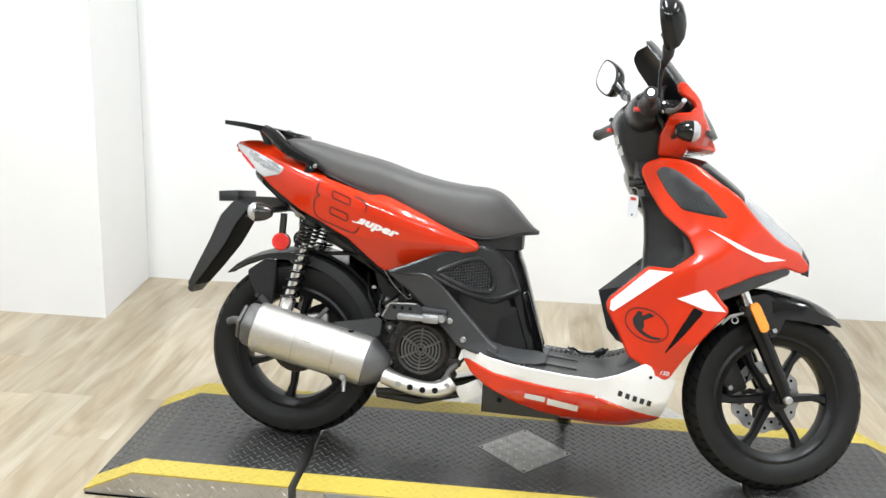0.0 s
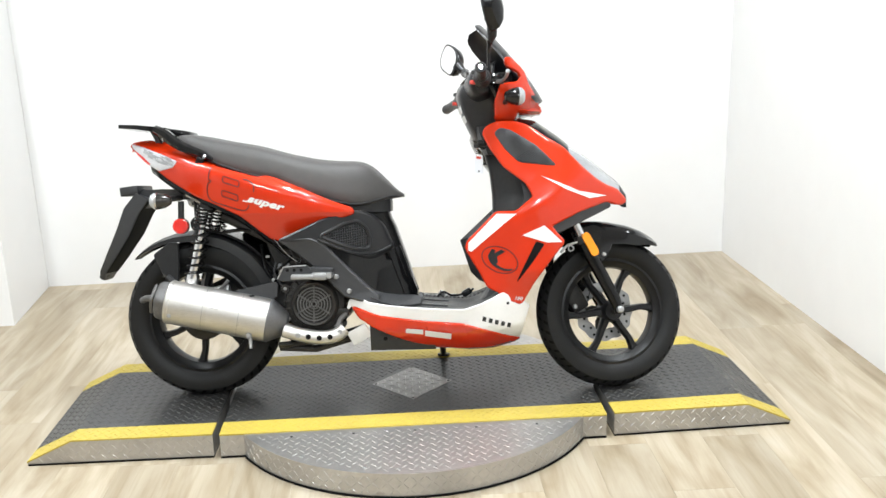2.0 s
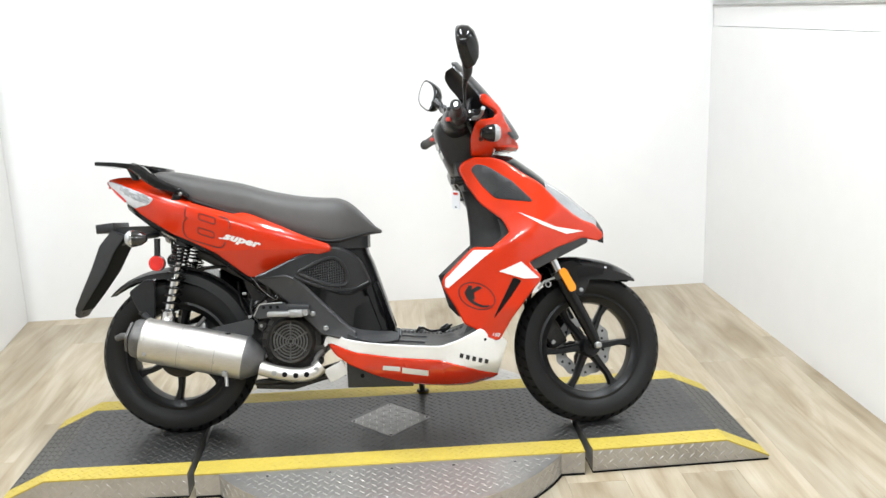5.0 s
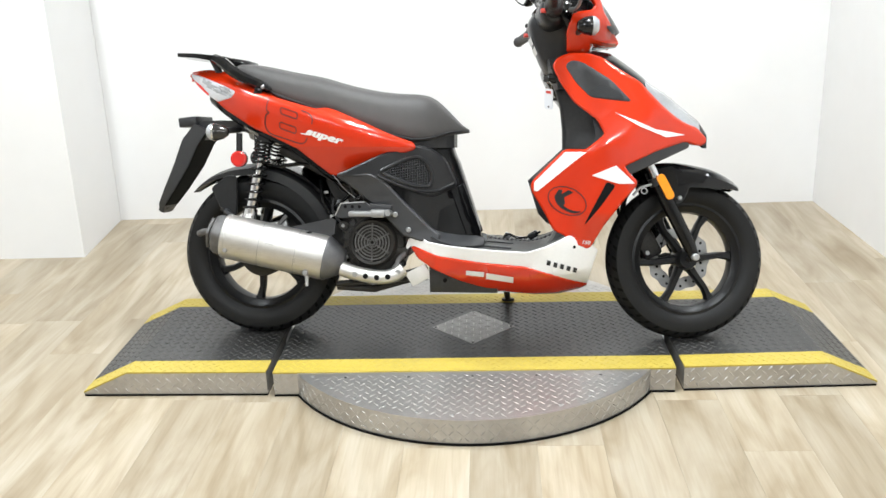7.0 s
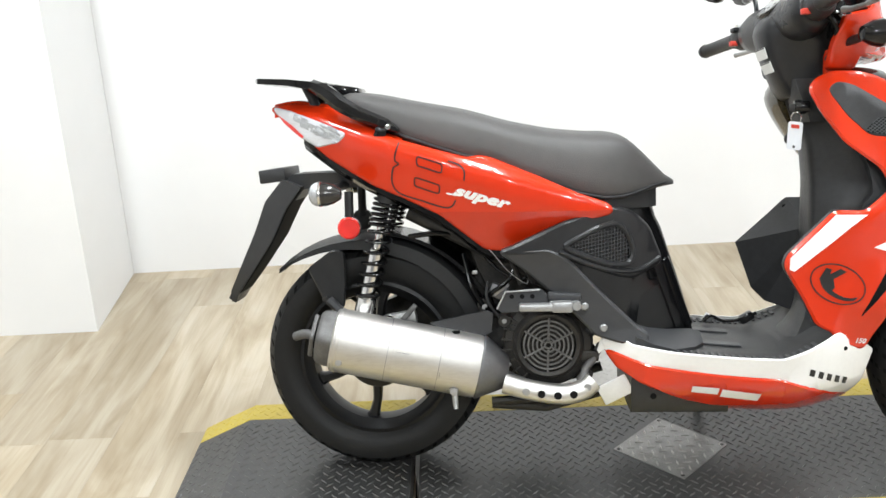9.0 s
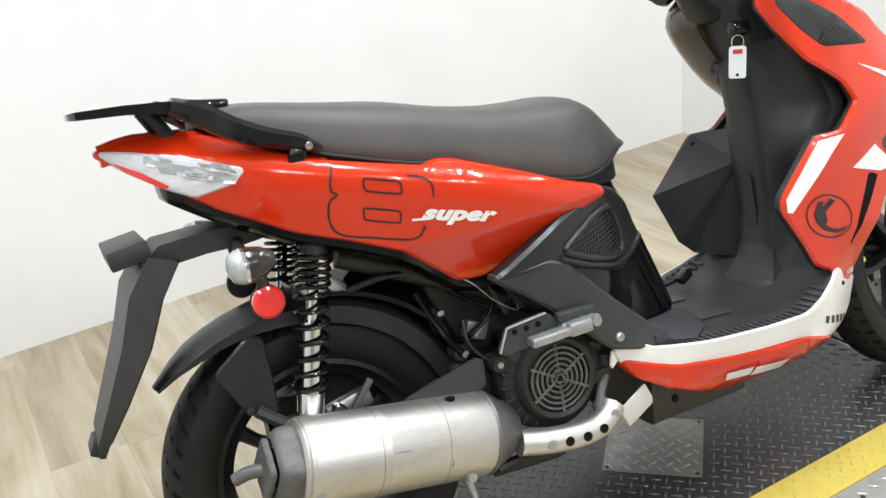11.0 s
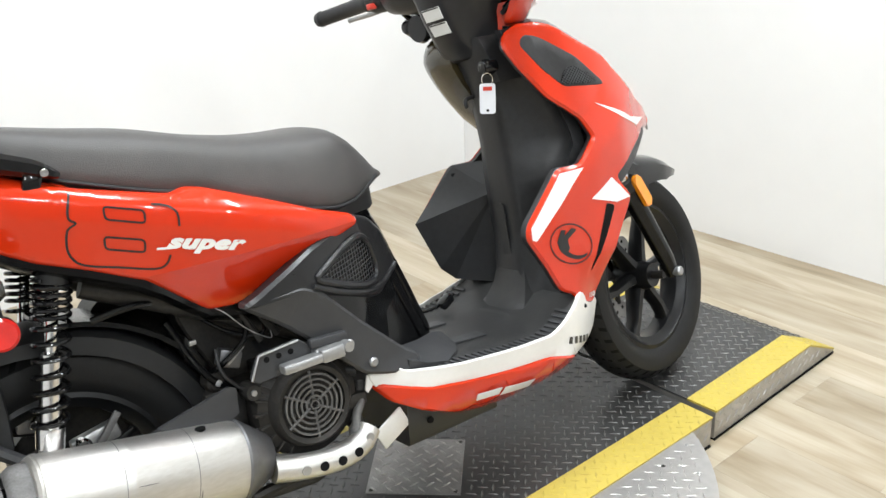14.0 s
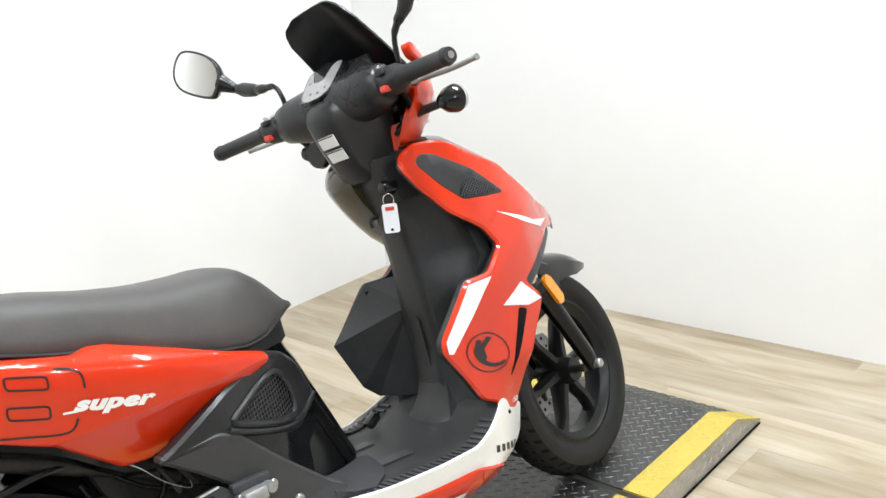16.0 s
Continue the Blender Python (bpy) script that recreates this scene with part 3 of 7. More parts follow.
ROLL = Matrix.Translation((0.010, 0.015, 0)) @ Matrix.Translation((0.62, 0, 0.30)) @ Matrix.Rotation(radians(13.5), 4, AXIS) @ Matrix.Translation((-0.62, 0, -0.30))


def steered(bm):
    return moved(bm, STEER)


def rolled(bm):
    return moved(bm, ROLL)


def tyre_profile(R, half, rim):
    return [(rim, -half * 0.62), (rim + 0.012, -half * 0.86), (R - 0.045, -half), (R - 0.022, -half * 0.93), (R - 0.008, -half * 0.62), (R - 0.0015, -half * 0.3), (R, 0),
            (R - 0.0015, half * 0.3), (R - 0.008, half * 0.62), (R - 0.022, half * 0.93), (R - 0.045, half), (rim + 0.012, half * 0.86), (rim, half * 0.62)]


def wheel(name, c, R, half, rim, turn0, steer):
    """A tyre on a cast wheel with six spokes."""
    fix = rolled if steer else (lambda bm: bm)
    hub = part(name, fix(lathe([(0.0, -0.05), (0.028, -0.05), (0.034, -0.03), (0.034, 0.03), (0.028, 0.05), (0.0, 0.05)], c, 28)), M_WHEEL, scooter, "black cast six-spoke wheel")
    part("tyre", fix(lathe(tyre_profile(R, half, rim), c, 96, closed=True)), M_TYRE, hub, "black rubber tyre with worn tread")
    prof = [(rim + 0.006, -half * 0.70), (rim - 0.004, -half * 0.74), (rim - 0.010, -half * 0.60), (rim - 0.024, -half * 0.45), (rim - 0.028, 0), (rim - 0.024, half * 0.45),
            (rim - 0.010, half * 0.60), (rim - 0.004, half * 0.74), (rim + 0.006, half * 0.70), (rim - 0.002, half * 0.5), (rim - 0.008, 0), (rim - 0.002, -half * 0.5)]
    part("rim", fix(lathe(prof, c, 80, closed=True)), M_WHEEL, hub)
    for k in range(6):
        a = radians(turn0 + 60 * k)
        rings = []
        for r, w, d, bend in ((0.026, 0.014, 0.024, 0.0), (0.06, 0.0115, 0.02, 0.05), (0.11, 0.010, 0.017, 0.07), (rim - 0.035, 0.012, 0.016, 0.03), (rim - 0.02, 0.020, 0.018, 0.0)):
            b = a + bend
            dx, dz = Vector((math.cos(b), 0, math.sin(b))), Vector((-math.sin(b), 0, math.cos(b)))
            p = Vector(c) + dx * r
            rings.append([p + dz * w * x + Vector((0, d * y, 0)) for x, y in ((-1, -0.5), (-0.6, -1), (0.6, -1), (1, -0.5), (1, 0.5), (0.6, 1), (-0.6, 1), (-1, 0.5))])
        part("spoke", fix(skin(rings)), M_WHEEL, hub)
    # grooves are near-black strips on the tyre, their shade painted rather than cut
    grooves = bmesh.new()
    for k in range(44):
        a = radians(k * 360 / 44)
        for s in (-1, 1):
            rows = []
            for f in (0.12, 0.4, 0.7, 0.9):
                aa = a + s * 0 + f * 0.16 + (0.07 if s > 0 else 0)
                r = float(np.interp(f, [0, 0.3, 0.62, 0.93, 1], [R, R - 0.0015, R - 0.008, R - 0.022, R - 0.045])) + 0.0006
                row = []
                for da in (-0.016 - 0.006 * f, 0.016 + 0.006 * f):
                    row.append(grooves.verts.new(Vector(c) + Vector((math.cos(aa + da) * r, s * half * f, math.sin(aa + da) * r))))
                rows.append(row)
            for p, q in zip(rows, rows[1:]):
                grooves.faces.new((p[0], p[1], q[1], q[0]))
    tagged(part("tread_groove", fix(grooves), M_GAP, hub), kind="stuff")
    vs, fs = [], []
    for k in range(44):
        for s in (-1, 1):
            a = radians(k * 360 / 44) + 0.10 + (0.07 if s > 0 else 0)
            n = len(vs)
            for q in ((-0.040, 0.50, 0.0), (0.022, 0.50, 0.0), (0.052, 0.90, 0.0), (-0.010, 0.90, 0.0), (-0.034, 0.54, 0.0014), (0.018, 0.54, 0.0014), (0.044, 0.86, 0.0014), (-0.008, 0.86, 0.0014)):
                r = float(np.interp(q[1], [0, 0.3, 0.62, 0.93, 1], [R, R - 0.0015, R - 0.008, R - 0.022, R - 0.045])) + q[2] - 0.001
                vs.append(tuple(Vector(c) + Vector((math.cos(a + q[0]) * r, s * half * q[1], math.sin(a + q[0]) * r))))
            fs += [tuple(n + i for i in f) for f in ((4, 5, 6, 7), (0, 1, 5, 4), (1, 2, 6, 5), (2, 3, 7, 6), (3, 0, 4, 7))]
    me = bpy.data.meshes.new("tread_lug")
    me.from_pydata(vs, [], fs)
    bm = bmesh.new()
    bm.from_mesh(me)
    bpy.data.meshes.remove(me)
    tagged(part("tread_lug", fix(bm), M_TYRE, hub, smooth=False), kind="stuff")
    return hub


front_wheel = wheel("front_wheel", FRONT, 0.248, 0.050, 0.171, 2, True)
rear_wheel = wheel("rear_wheel", REAR, 0.261, 0.062, 0.176, -98, False)

# front brake disc with a wavy edge, pierced, and its caliper
bm = bmesh.new()
outer, inn = [], []
for k in range(144):
    a = 2 * math.pi * k / 144
    r = 0.100 + 0.003 * math.cos(12 * a)
    outer.append((r * math.cos(a), r * math.sin(a)))
    inn.append(((0.062 + 0.002 * math.cos(12 * a)) * math.cos(a), (0.062 + 0.002 * math.cos(12 * a)) * math.sin(a)))
rows = [[bm.verts.new((FRONT[0] + x, y, FRONT[2] + z)) for x, z in loop] for loop, y in ((outer, 0.050), (outer, 0.046), (inn, 0.046), (inn, 0.050))]
for p, q in zip(rows, rows[1:] + rows[:1]):
    for i in range(144):
        bm.faces.new((p[i], p[(i + 1) % 144], q[(i + 1) % 144], q[i]))
disc = part("brake_disc", rolled(bm), M_CAST, front_wheel, "wavy pierced steel brake disc")
# the disc is solid here; dark studs paint the shade of its holes
for k in range(24):
    a = radians(15 * k + 4)
    r = 0.074 if k % 2 else 0.088
    part("disc_hole", rolled(lathe([(0, -0.0024), (0.0045, -0.0024), (0.0045, 0.0024), (0, 0.0024)], (FRONT[0] + r * math.cos(a), 0.048, FRONT[2] + r * math.sin(a)), 10)), M_GAP, front_wheel)
for k in range(5):
    a = radians(20 + 72 * k)
    p = Vector((FRONT[0] + 0.045 * math.cos(a), 0.047, FRONT[2] + 0.045 * math.sin(a)))
    q = Vector((FRONT[0] + 0.066 * math.cos(a + 0.2), 0.047, FRONT[2] + 0.066 * math.sin(a + 0.2)))
    part("disc_arm", rolled(tube([(FRONT[0], 0.047, FRONT[2]), p, q], [0.012, 0.008, 0.006], 8)), M_IRON, front_wheel)
# cast rear drum hub with cooling fins
part("brake_drum", lathe([(0, -0.052), (0.040, -0.052), (0.046, -0.046), (0.070, -0.040), (0.074, -0.030), (0.074, 0.050), (0, 0.050)], REAR, 36), M_IRON, rear_wheel, "dark cast brake drum")
part("drum_plate", lathe([(0, -0.066), (0.016, -0.066), (0.022, -0.058), (0.034, -0.056), (0.036, -0.050), (0, -0.050)], REAR, 24), M_CAST, rear_wheel, "bare cast hub boss")
part("axle_nut", lathe([(0, -0.084), (0.009, -0.084), (0.011, -0.080), (0.011, -0.064), (0, -0.064)], REAR, 6), M_CHROME, rear_wheel)
casting = part("hub_casting", boxed(-0.042, 0.036, -0.052, -0.030, -0.016, 0.016, 0.006, pose(REAR[0] + 0.062, 0, REAR[2] + 0.092, 0, -10, 0)), M_CAST, scooter, "bare cast brake arm on the rear hub")
part("casting_boss", lathe([(0, -0.062), (0.010, -0.062), (0.014, -0.058), (0.014, -0.046), (0, -0.046)], (REAR[0] + 0.036, 0, REAR[2] + 0.090), 16), M_CHROME, casting)
part("lever_arm", boxed(-0.030, 0.030, -0.066, -0.058, -0.006, 0.006, 0.002, pose(REAR[0] + 0.078, 0, REAR[2] + 0.106, 0, -48, 0)), M_CAP, casting, "rusty brake lever")
part("hub_cable", tube(curved([(REAR[0] + 0.20, -0.10, REAR[2] + 0.10), (REAR[0] + 0.12, -0.09, REAR[2] + 0.075), (REAR[0] + 0.04, -0.08, REAR[2] + 0.045), (REAR[0] - 0.01, -0.078, REAR[2] + 0.01)], 6, False), 0.005, 8), M_MATTE, scooter)
caliper = part("brake_caliper", steered(boxed(-0.042, 0.042, 0.030, 0.085, -0.030, 0.030, 0.008, pose(FRONT[0] - 0.092, 0, FRONT[2] + 0.045, 0, 62, 0))), M_IRON, scooter, "black brake caliper")
part("caliper_bolt", steered(lathe([(0, -0.004), (0.007, -0.004), (0.008, 0.004), (0, 0.004)], (FRONT[0] - 0.098, 0.028, FRONT[2] + 0.02), 10)), M_CAST, caliper)
part("inner_fender", steered(panel(rounded([(0.490, 0.345), (0.508, 0.408), (0.545, 0.438), (0.602, 0.420), (0.618, 0.340), (0.600, 0.272), (0.556, 0.246), (0.506, 0.280)], 0.014), lambda u, w: 0.066, 1, 0.02, 0.005)), M_SATIN, scooter, "black caliper guard behind the fork")
part("caliper_bracket", steered(panel(rounded([(0.585, 0.40), (0.622, 0.37), (0.60, 0.31), (0.578, 0.262), (0.545, 0.28), (0.55, 0.36)], 0.01), lambda u, w: 0.078, 1, 0.012)), M_IRON, caliper)
part("hose_guide", steered(tube(curved([(0.535, 0.06, 0.50), (0.495, 0.07, 0.44), (0.492, 0.07, 0.37), (0.53, 0.07, 0.318), (0.57, 0.06, 0.30)], 6, False), 0.009, 10)), M_MATTE, scooter, "black brake hose guide")

# fork legs
for s in (-1, 1):
    leg = part("fork_leg", steered(tube([(0.672, s * 0.088, 0.250), (0.655, s * 0.090, 0.292), (0.600, s * 0.090, 0.400), (0.556, s * 0.090, 0.486)], [0.015, 0.0195, 0.0215, 0.0225], 18)), M_SATIN, scooter, "black fork slider")
    part("fork_tube", steered(tube([(0.552, s * 0.090, 0.494), (0.500, s * 0.088, 0.60)], 0.0155, 18)), M_CHROME, leg, "chrome fork tube")
    part("fork_seal", steered(tube([(0.560, s * 0.090, 0.478), (0.549, s * 0.090, 0.500)], 0.0245, 18)), M_MATTE, leg)
    part("axle_bolt", steered(lathe([(0, -0.012), (0.008, -0.012), (0.011, -0.009), (0.011, 0.012), (0, 0.012)], (0.668, s * 0.105, 0.258), 16)), M_CAST, leg, "bare axle bolt")
    bar = rounded([(-0.041, -0.013), (0.041, -0.013), (0.041, 0.013), (-0.041, 0.013)], 0.012, 4)
    bm = prism(bmesh.new(), bar, 0.0, 0.010, 0.003)
    m = pose(0.573, s * 0.113, 0.470, 0, 0, 0) @ pose(0, 0, 0, 0, 62, 0) @ pose(0, 0, 0, 90 if s < 0 else -90, 0, 0)
    part("side_reflector", steered(moved(bm, m)), M_ORANGE, leg, "orange side reflector")
part("fork_yoke", steered(boxed(-0.03, 0.03, -0.10, 0.10, -0.015, 0.015, 0.006, pose(0.506, 0, 0.585, 0, 27, 0))), M_IRON, scooter)
part("axle", rolled(tube([(FRONT[0], -0.080, FRONT[2]), (FRONT[0], 0.08, FRONT[2])], 0.010, 12)), M_IRON, scooter)
# cable clips and brake hose beside the fork
part("hose_clip", steered(lathe([(0.007, -0.003), (0.010, -0.003), (0.010, 0.003), (0.007, 0.003)], (0.512, -0.105, 0.458), 20, closed=True)), M_CAST, scooter, "bare metal hose clip")
part("hose_bracket", steered(tube([(0.535, -0.10, 0.478), (0.50, -0.105, 0.468), (0.478, -0.105, 0.445)], 0.004, 8)), M_CAST, scooter)
part("brake_hose", steered(tube(curved([(0.50, 0.05, 0.62), (0.47, 0.06, 0.50), (0.475, 0.055, 0.38), (0.52, 0.05, 0.30), (0.58, 0.055, 0.29)], 6, False), 0.005, 8)), M_MATTE, scooter)

# front mudguard: an arched shell over the wheel
rings = []
for k in range(13):
    f = k / 12
    a = radians(116 - f * 66)
    r = float(np.interp(f, [0, 0.5, 1], [0.302, 0.282, 0.279]))
    half = float(np.interp(f, [0, 0.3, 0.7, 0.92, 1], [0.070, 0.080, 0.078, 0.060, 0.036]))
    drop = float(np.interp(f, [0, 0.35, 0.75, 1], [0.04, 0.070, 0.050, 0.008]))
    ring = []
    for x, dr in ((-1.0, -drop), (-1.0, -drop * 0.35), (-0.86, -0.006), (-0.5, 0.006), (0, 0.011), (0.5, 0.006), (0.86, -0.006), (1.0, -drop * 0.35), (1.0, -drop),
                  (0.93, -drop), (0.90, -drop * 0.5), (0.0, 0.005), (-0.90, -drop * 0.5), (-0.93, -drop)):
        rr = r + dr
        ring.append((FRONT[0] - 0.006 + math.cos(a) * rr, x * half, FRONT[2] + 0.004 + math.sin(a) * rr))
    rings.append(ring)
mud = part("front_mudguard", steered(skin(rings)), M_GLOSS, scooter, "gloss black front mudguard")
for s in (-1, 1):
    part("mudguard_stay", steered(panel(rounded([(0.545, 0.520), (0.600, 0.535), (0.668, 0.500), (0.640, 0.428), (0.618, 0.415), (0.585, 0.46)], 0.01), lambda u, w: 0.079, s, 0.01)), M_GLOSS, mud)
    part("bolt", steered(lathe([(0, -0.004), (0.006, -0.003), (0.007, 0.0), (0.007, 0.004), (0, 0.004)], (0.628, s * 0.084, 0.437), 12)), M_CAST, mud)

# ---- leg shield and nose ----
_fu = soft((0.10, 0.19), (0.20, 0.188), (0.30, 0.186), (0.40, 0.182), (0.50, 0.165), (0.58, 0.128), (0.66, 0.075), (0.72, 0.025))
_fw = soft((0.16, 1.0), (0.30, 1.0), (0.50, 1.0), (0.60, 0.99), (0.70, 0.90), (0.80, 0.74), (0.88, 0.58))


def shield_f(u, w):
    # a raised fold runs up from the knee of the panel to the nose
    fold = abs((w - 0.50) - (u - 0.23) * 0.58) / 1.16
    rise = max(0.0, 1.0 - fold / 0.075)
    dip = float(np.interp(u, [0.26, 0.30, 0.366, 0.42], [0, 0.002, 0.026, 0.03])) * min(1.0, max(0.0, (0.40 - w) / 0.08))
    return _fu(u) * _fw(w) - dip + 0.007 * rise * min(1.0, max(0.0, (u - 0.2) / 0.08), max(0.0, (0.62 - u) / 0.08))


SHIELD = [(0.258, 0.843), (0.271, 0.862), (0.306, 0.876), (0.359, 0.874), (0.400, 0.861), (0.450, 0.825), (0.512, 0.786), (0.537, 0.757), (0.570, 0.723), (0.617, 0.684), (0.650, 0.664), (0.690, 0.650), (0.722, 0.615),
          (0.700, 0.604), (0.650, 0.619), (0.558, 0.590), (0.461, 0.545), (0.478, 0.520), (0.505, 0.493), (0.459, 0.441), (0.405, 0.370), (0.365, 0.300), (0.306, 0.318),
          (0.299, 0.341), (0.263, 0.358), (0.238, 0.409), (0.196, 0.480), (0.201, 0.500), (0.293, 0.590), (0.355, 0.588), (0.414, 0.636), (0.392, 0.681), (0.322, 0.735), (0.279, 0.798)]
SLOT = [(0.416, 0.497), (0.441, 0.487), (0.402, 0.432), (0.352, 0.370), (0.372, 0.412)]
LINER = [(0.258, 0.842), (0.271, 0.859), (0.306, 0.870), (0.355, 0.868), (0.396, 0.855), (0.445, 0.820), (0.508, 0.780), (0.533, 0.752), (0.566, 0.72), (0.55, 0.600), (0.461, 0.552), (0.470, 0.520), (0.495, 0.493), (0.455, 0.444), (0.400, 0.374), (0.36, 0.305), (0.307, 0.317),
         (0.299, 0.338), (0.261, 0.355), (0.235, 0.407), (0.191, 0.481), (0.197, 0.502), (0.291, 0.594), (0.353, 0.590), (0.412, 0.636), (0.391, 0.680), (0.321, 0.734), (0.278, 0.797)]
VENT = [(0.292, 0.842), (0.312, 0.858), (0.345, 0.849), (0.425, 0.797), (0.487, 0.733), (0.438, 0.738), (0.368, 0.747), (0.326, 0.789)]
VENT_HOLE = [(0.356, 0.752), (0.385, 0.781), (0.415, 0.781), (0.470, 0.742), (0.43, 0.742)]
for s in (-1, 1):
    shell = part("leg_shield_panel", panel(rounded(SHIELD, 0.012), shield_f, s, 0.009, 0.005, 0.011), M_RED, scooter, "gloss red leg shield panel")
    if s < 0:
        right_shell = shell
    part("shield_liner", panel(rounded(LINER, 0.010), lambda u, w: shield_f(u, w) - 0.0060, s, 0.014, 0.002, 0.016), M_MATTE, scooter, "black liner behind the red leg shield")
    # the open slot's dark inside is painted as a near-black panel on the red
    part("air_slot", panel(rounded(SLOT, 0.006), lambda u, w: shield_f(u, w) + 0.0012, s, 0.004, 0.001), M_GAP, shell)
    vent = part("vent_recess", panel(rounded(VENT, 0.012), lambda u, w: shield_f(u, w) + 0.0014, s, 0.004, 0.002), M_MATTE, shell, "recessed black vent panel")
    bm = bmesh.new()
    for slope in (0.75, -0.75):
        for k in range(40):
            w0 = 0.62 + k * 0.0068
            pts = [(u, w0 + slope * (u - 0.41)) for u in np.linspace(0.352, 0.474, 62)]
            pts = [p for p in pts if within(p, VENT_HOLE)]
            if len(pts) > 2:
                ribbon([pts[0], pts[len(pts) // 2], pts[-1]], 0.0019, lambda u, w: shield_f(u, w) + 0.0036, s, bm=bm)
    part("vent_mesh", bm, M_FLAP, vent, "black diamond mesh", smooth=False)
    part("vent_opening", panel(rounded(VENT_HOLE, 0.012), lambda u, w: shield_f(u, w) + 0.0028, s, 0.001, 0), M_GAP, vent)
    up = lambda u, w: shield_f(u, w) + 0.0016  # noqa: E731
    part("white_stripe", panel([(0.436, 0.702), (0.500, 0.676), (0.558, 0.651), (0.652, 0.634), (0.592, 0.627), (0.514, 0.658)], up, s, 0.001, 0), M_WHITE, shell, "white tapered decal stripe")
    part("white_flash", panel([(0.293, 0.586), (0.356, 0.585), (0.322, 0.560), (0.212, 0.470), (0.202, 0.474), (0.203, 0.498)], up, s, 0.001, 0, 0.02), M_WHITE, shell, "white decal flash")
    part("white_wedge", panel([(0.371, 0.517), (0.442, 0.546), (0.468, 0.522), (0.498, 0.492), (0.450, 0.492)], up, s, 0.001, 0, 0.02), M_WHITE, shell, "white decal wedge")
    ring = [(0.300 + 0.058 * math.cos(t) * 0.94 + 0.012 * math.sin(t), 0.442 + 0.037 * math.sin(t) - 0.022 * math.cos(t)) for t in (2 * math.pi * k / 40 for k in range(40))]
    part("emblem_ring", ribbon(ring, 0.0028, up, s, True), M_BLACK, shell, "black oval emblem outline")
    cres = [(0.306 + 0.042 * math.cos(t), 0.437 + 0.028 * math.sin(t) - 0.014 * math.cos(t)) for t in (radians(165 + k * 11) for k in range(15))]
    cres += [(0.313 + 0.036 * math.cos(t), 0.439 + 0.0245 * math.sin(t) - 0.012 * math.cos(t)) for t in (radians(319 - k * 11) for k in range(15))]
    part("emblem_crescent", panel(cres, up, s, 0.0008, 0, 0.05), M_BLACK, shell)
    part("emblem_bar", panel([(0.262, 0.455), (0.275, 0.477), (0.287, 0.474), (0.283, 0.463), (0.305, 0.474), (0.318, 0.467), (0.291, 0.453), (0.294, 0.434), (0.280, 0.424), (0.270, 0.434)], up, s, 0.0008, 0, 0.05), M_BLACK, shell)

# grey lower edge of the nose
for s in (-1, 1):
    part("nose_undertray", panel(rounded([(0.455, 0.545), (0.558, 0.592), (0.655, 0.621), (0.664, 0.600), (0.563, 0.556), (0.482, 0.520)], 0.006), lambda u, w: shield_f(u, w) * 0.93, s, 0.05, 0.004), M_GREY, scooter, "dark grey plastic nose undertray")

# nose top: black cowl, then the headlamp lens between the red panels
edge_w = table((0.306, 0.876), (0.359, 0.874), (0.400, 0.861), (0.450, 0.825), (0.512, 0.786), (0.537, 0.757), (0.570, 0.723), (0.617, 0.684), (0.650, 0.664), (0.690, 0.650), (0.716, 0.625))
spine_w = table((0.306, 0.884), (0.38, 0.892), (0.428, 0.885), (0.496, 0.836), (0.551, 0.791), (0.606, 0.753), (0.661, 0.704), (0.702, 0.670), (0.724, 0.635))


def nose_ring(u, dip=0.0):
    out = []
    for f in (-1.0, -0.92, -0.75, -0.5, -0.25, 0, 0.25, 0.5, 0.75, 0.92, 1.0):
        half = shield_f(u, edge_w(u)) - 0.004
        k = 1 - abs(f) ** 2.6
        out.append((u, f * half, edge_w(u) - 0.003 + (spine_w(u) - edge_w(u) + 0.003) * k - dip * (1 - abs(f))))
    return out


def strip_solid(rings, depth):
    return skin([r + [(u, v * 0.97, w - depth) for u, v, w in r[::-1]] for r in rings])


part("nose_cowl", strip_solid([nose_ring(u) for u in np.linspace(0.306, 0.530, 14)], 0.01), M_GLOSS, scooter, "gloss black nose cowl")
head = part("headlamp", strip_solid([nose_ring(u) for u in np.linspace(0.530, 0.700, 14)], 0.01), M_HEAD, scooter, "clear twin headlamp lens")
part("headlamp_divider", strip_solid([[(u, v * 0.12, w + 0.002) for u, v, w in nose_ring(u)] for u in np.linspace(0.53, 0.712, 12)], 0.012), M_GLOSS, head)
part("nose_tip", strip_solid([nose_ring(u) for u in np.linspace(0.700, 0.722, 4)], 0.03), M_GLOSS, scooter)

# inner leg shield facing the rider
col_u = table((0.28, 0.262), (0.34, 0.272), (0.45, 0.288), (0.56, 0.286), (0.64, 0.288), (0.72, 0.280), (0.78, 0.262), (0.84, 0.250), (0.875, 0.262))
wid = table((0.28, 0.135), (0.36, 0.125), (0.48, 0.145), (0.58, 0.145), (0.70, 0.132), (0.80, 0.108), (0.875, 0.075))
deep = table((0.28, 0.020), (0.40, 0.058), (0.55, 0.074), (0.598, 0.080), (0.628, 0.108), (0.75, 0.088), (0.875, 0.03))
rings = []
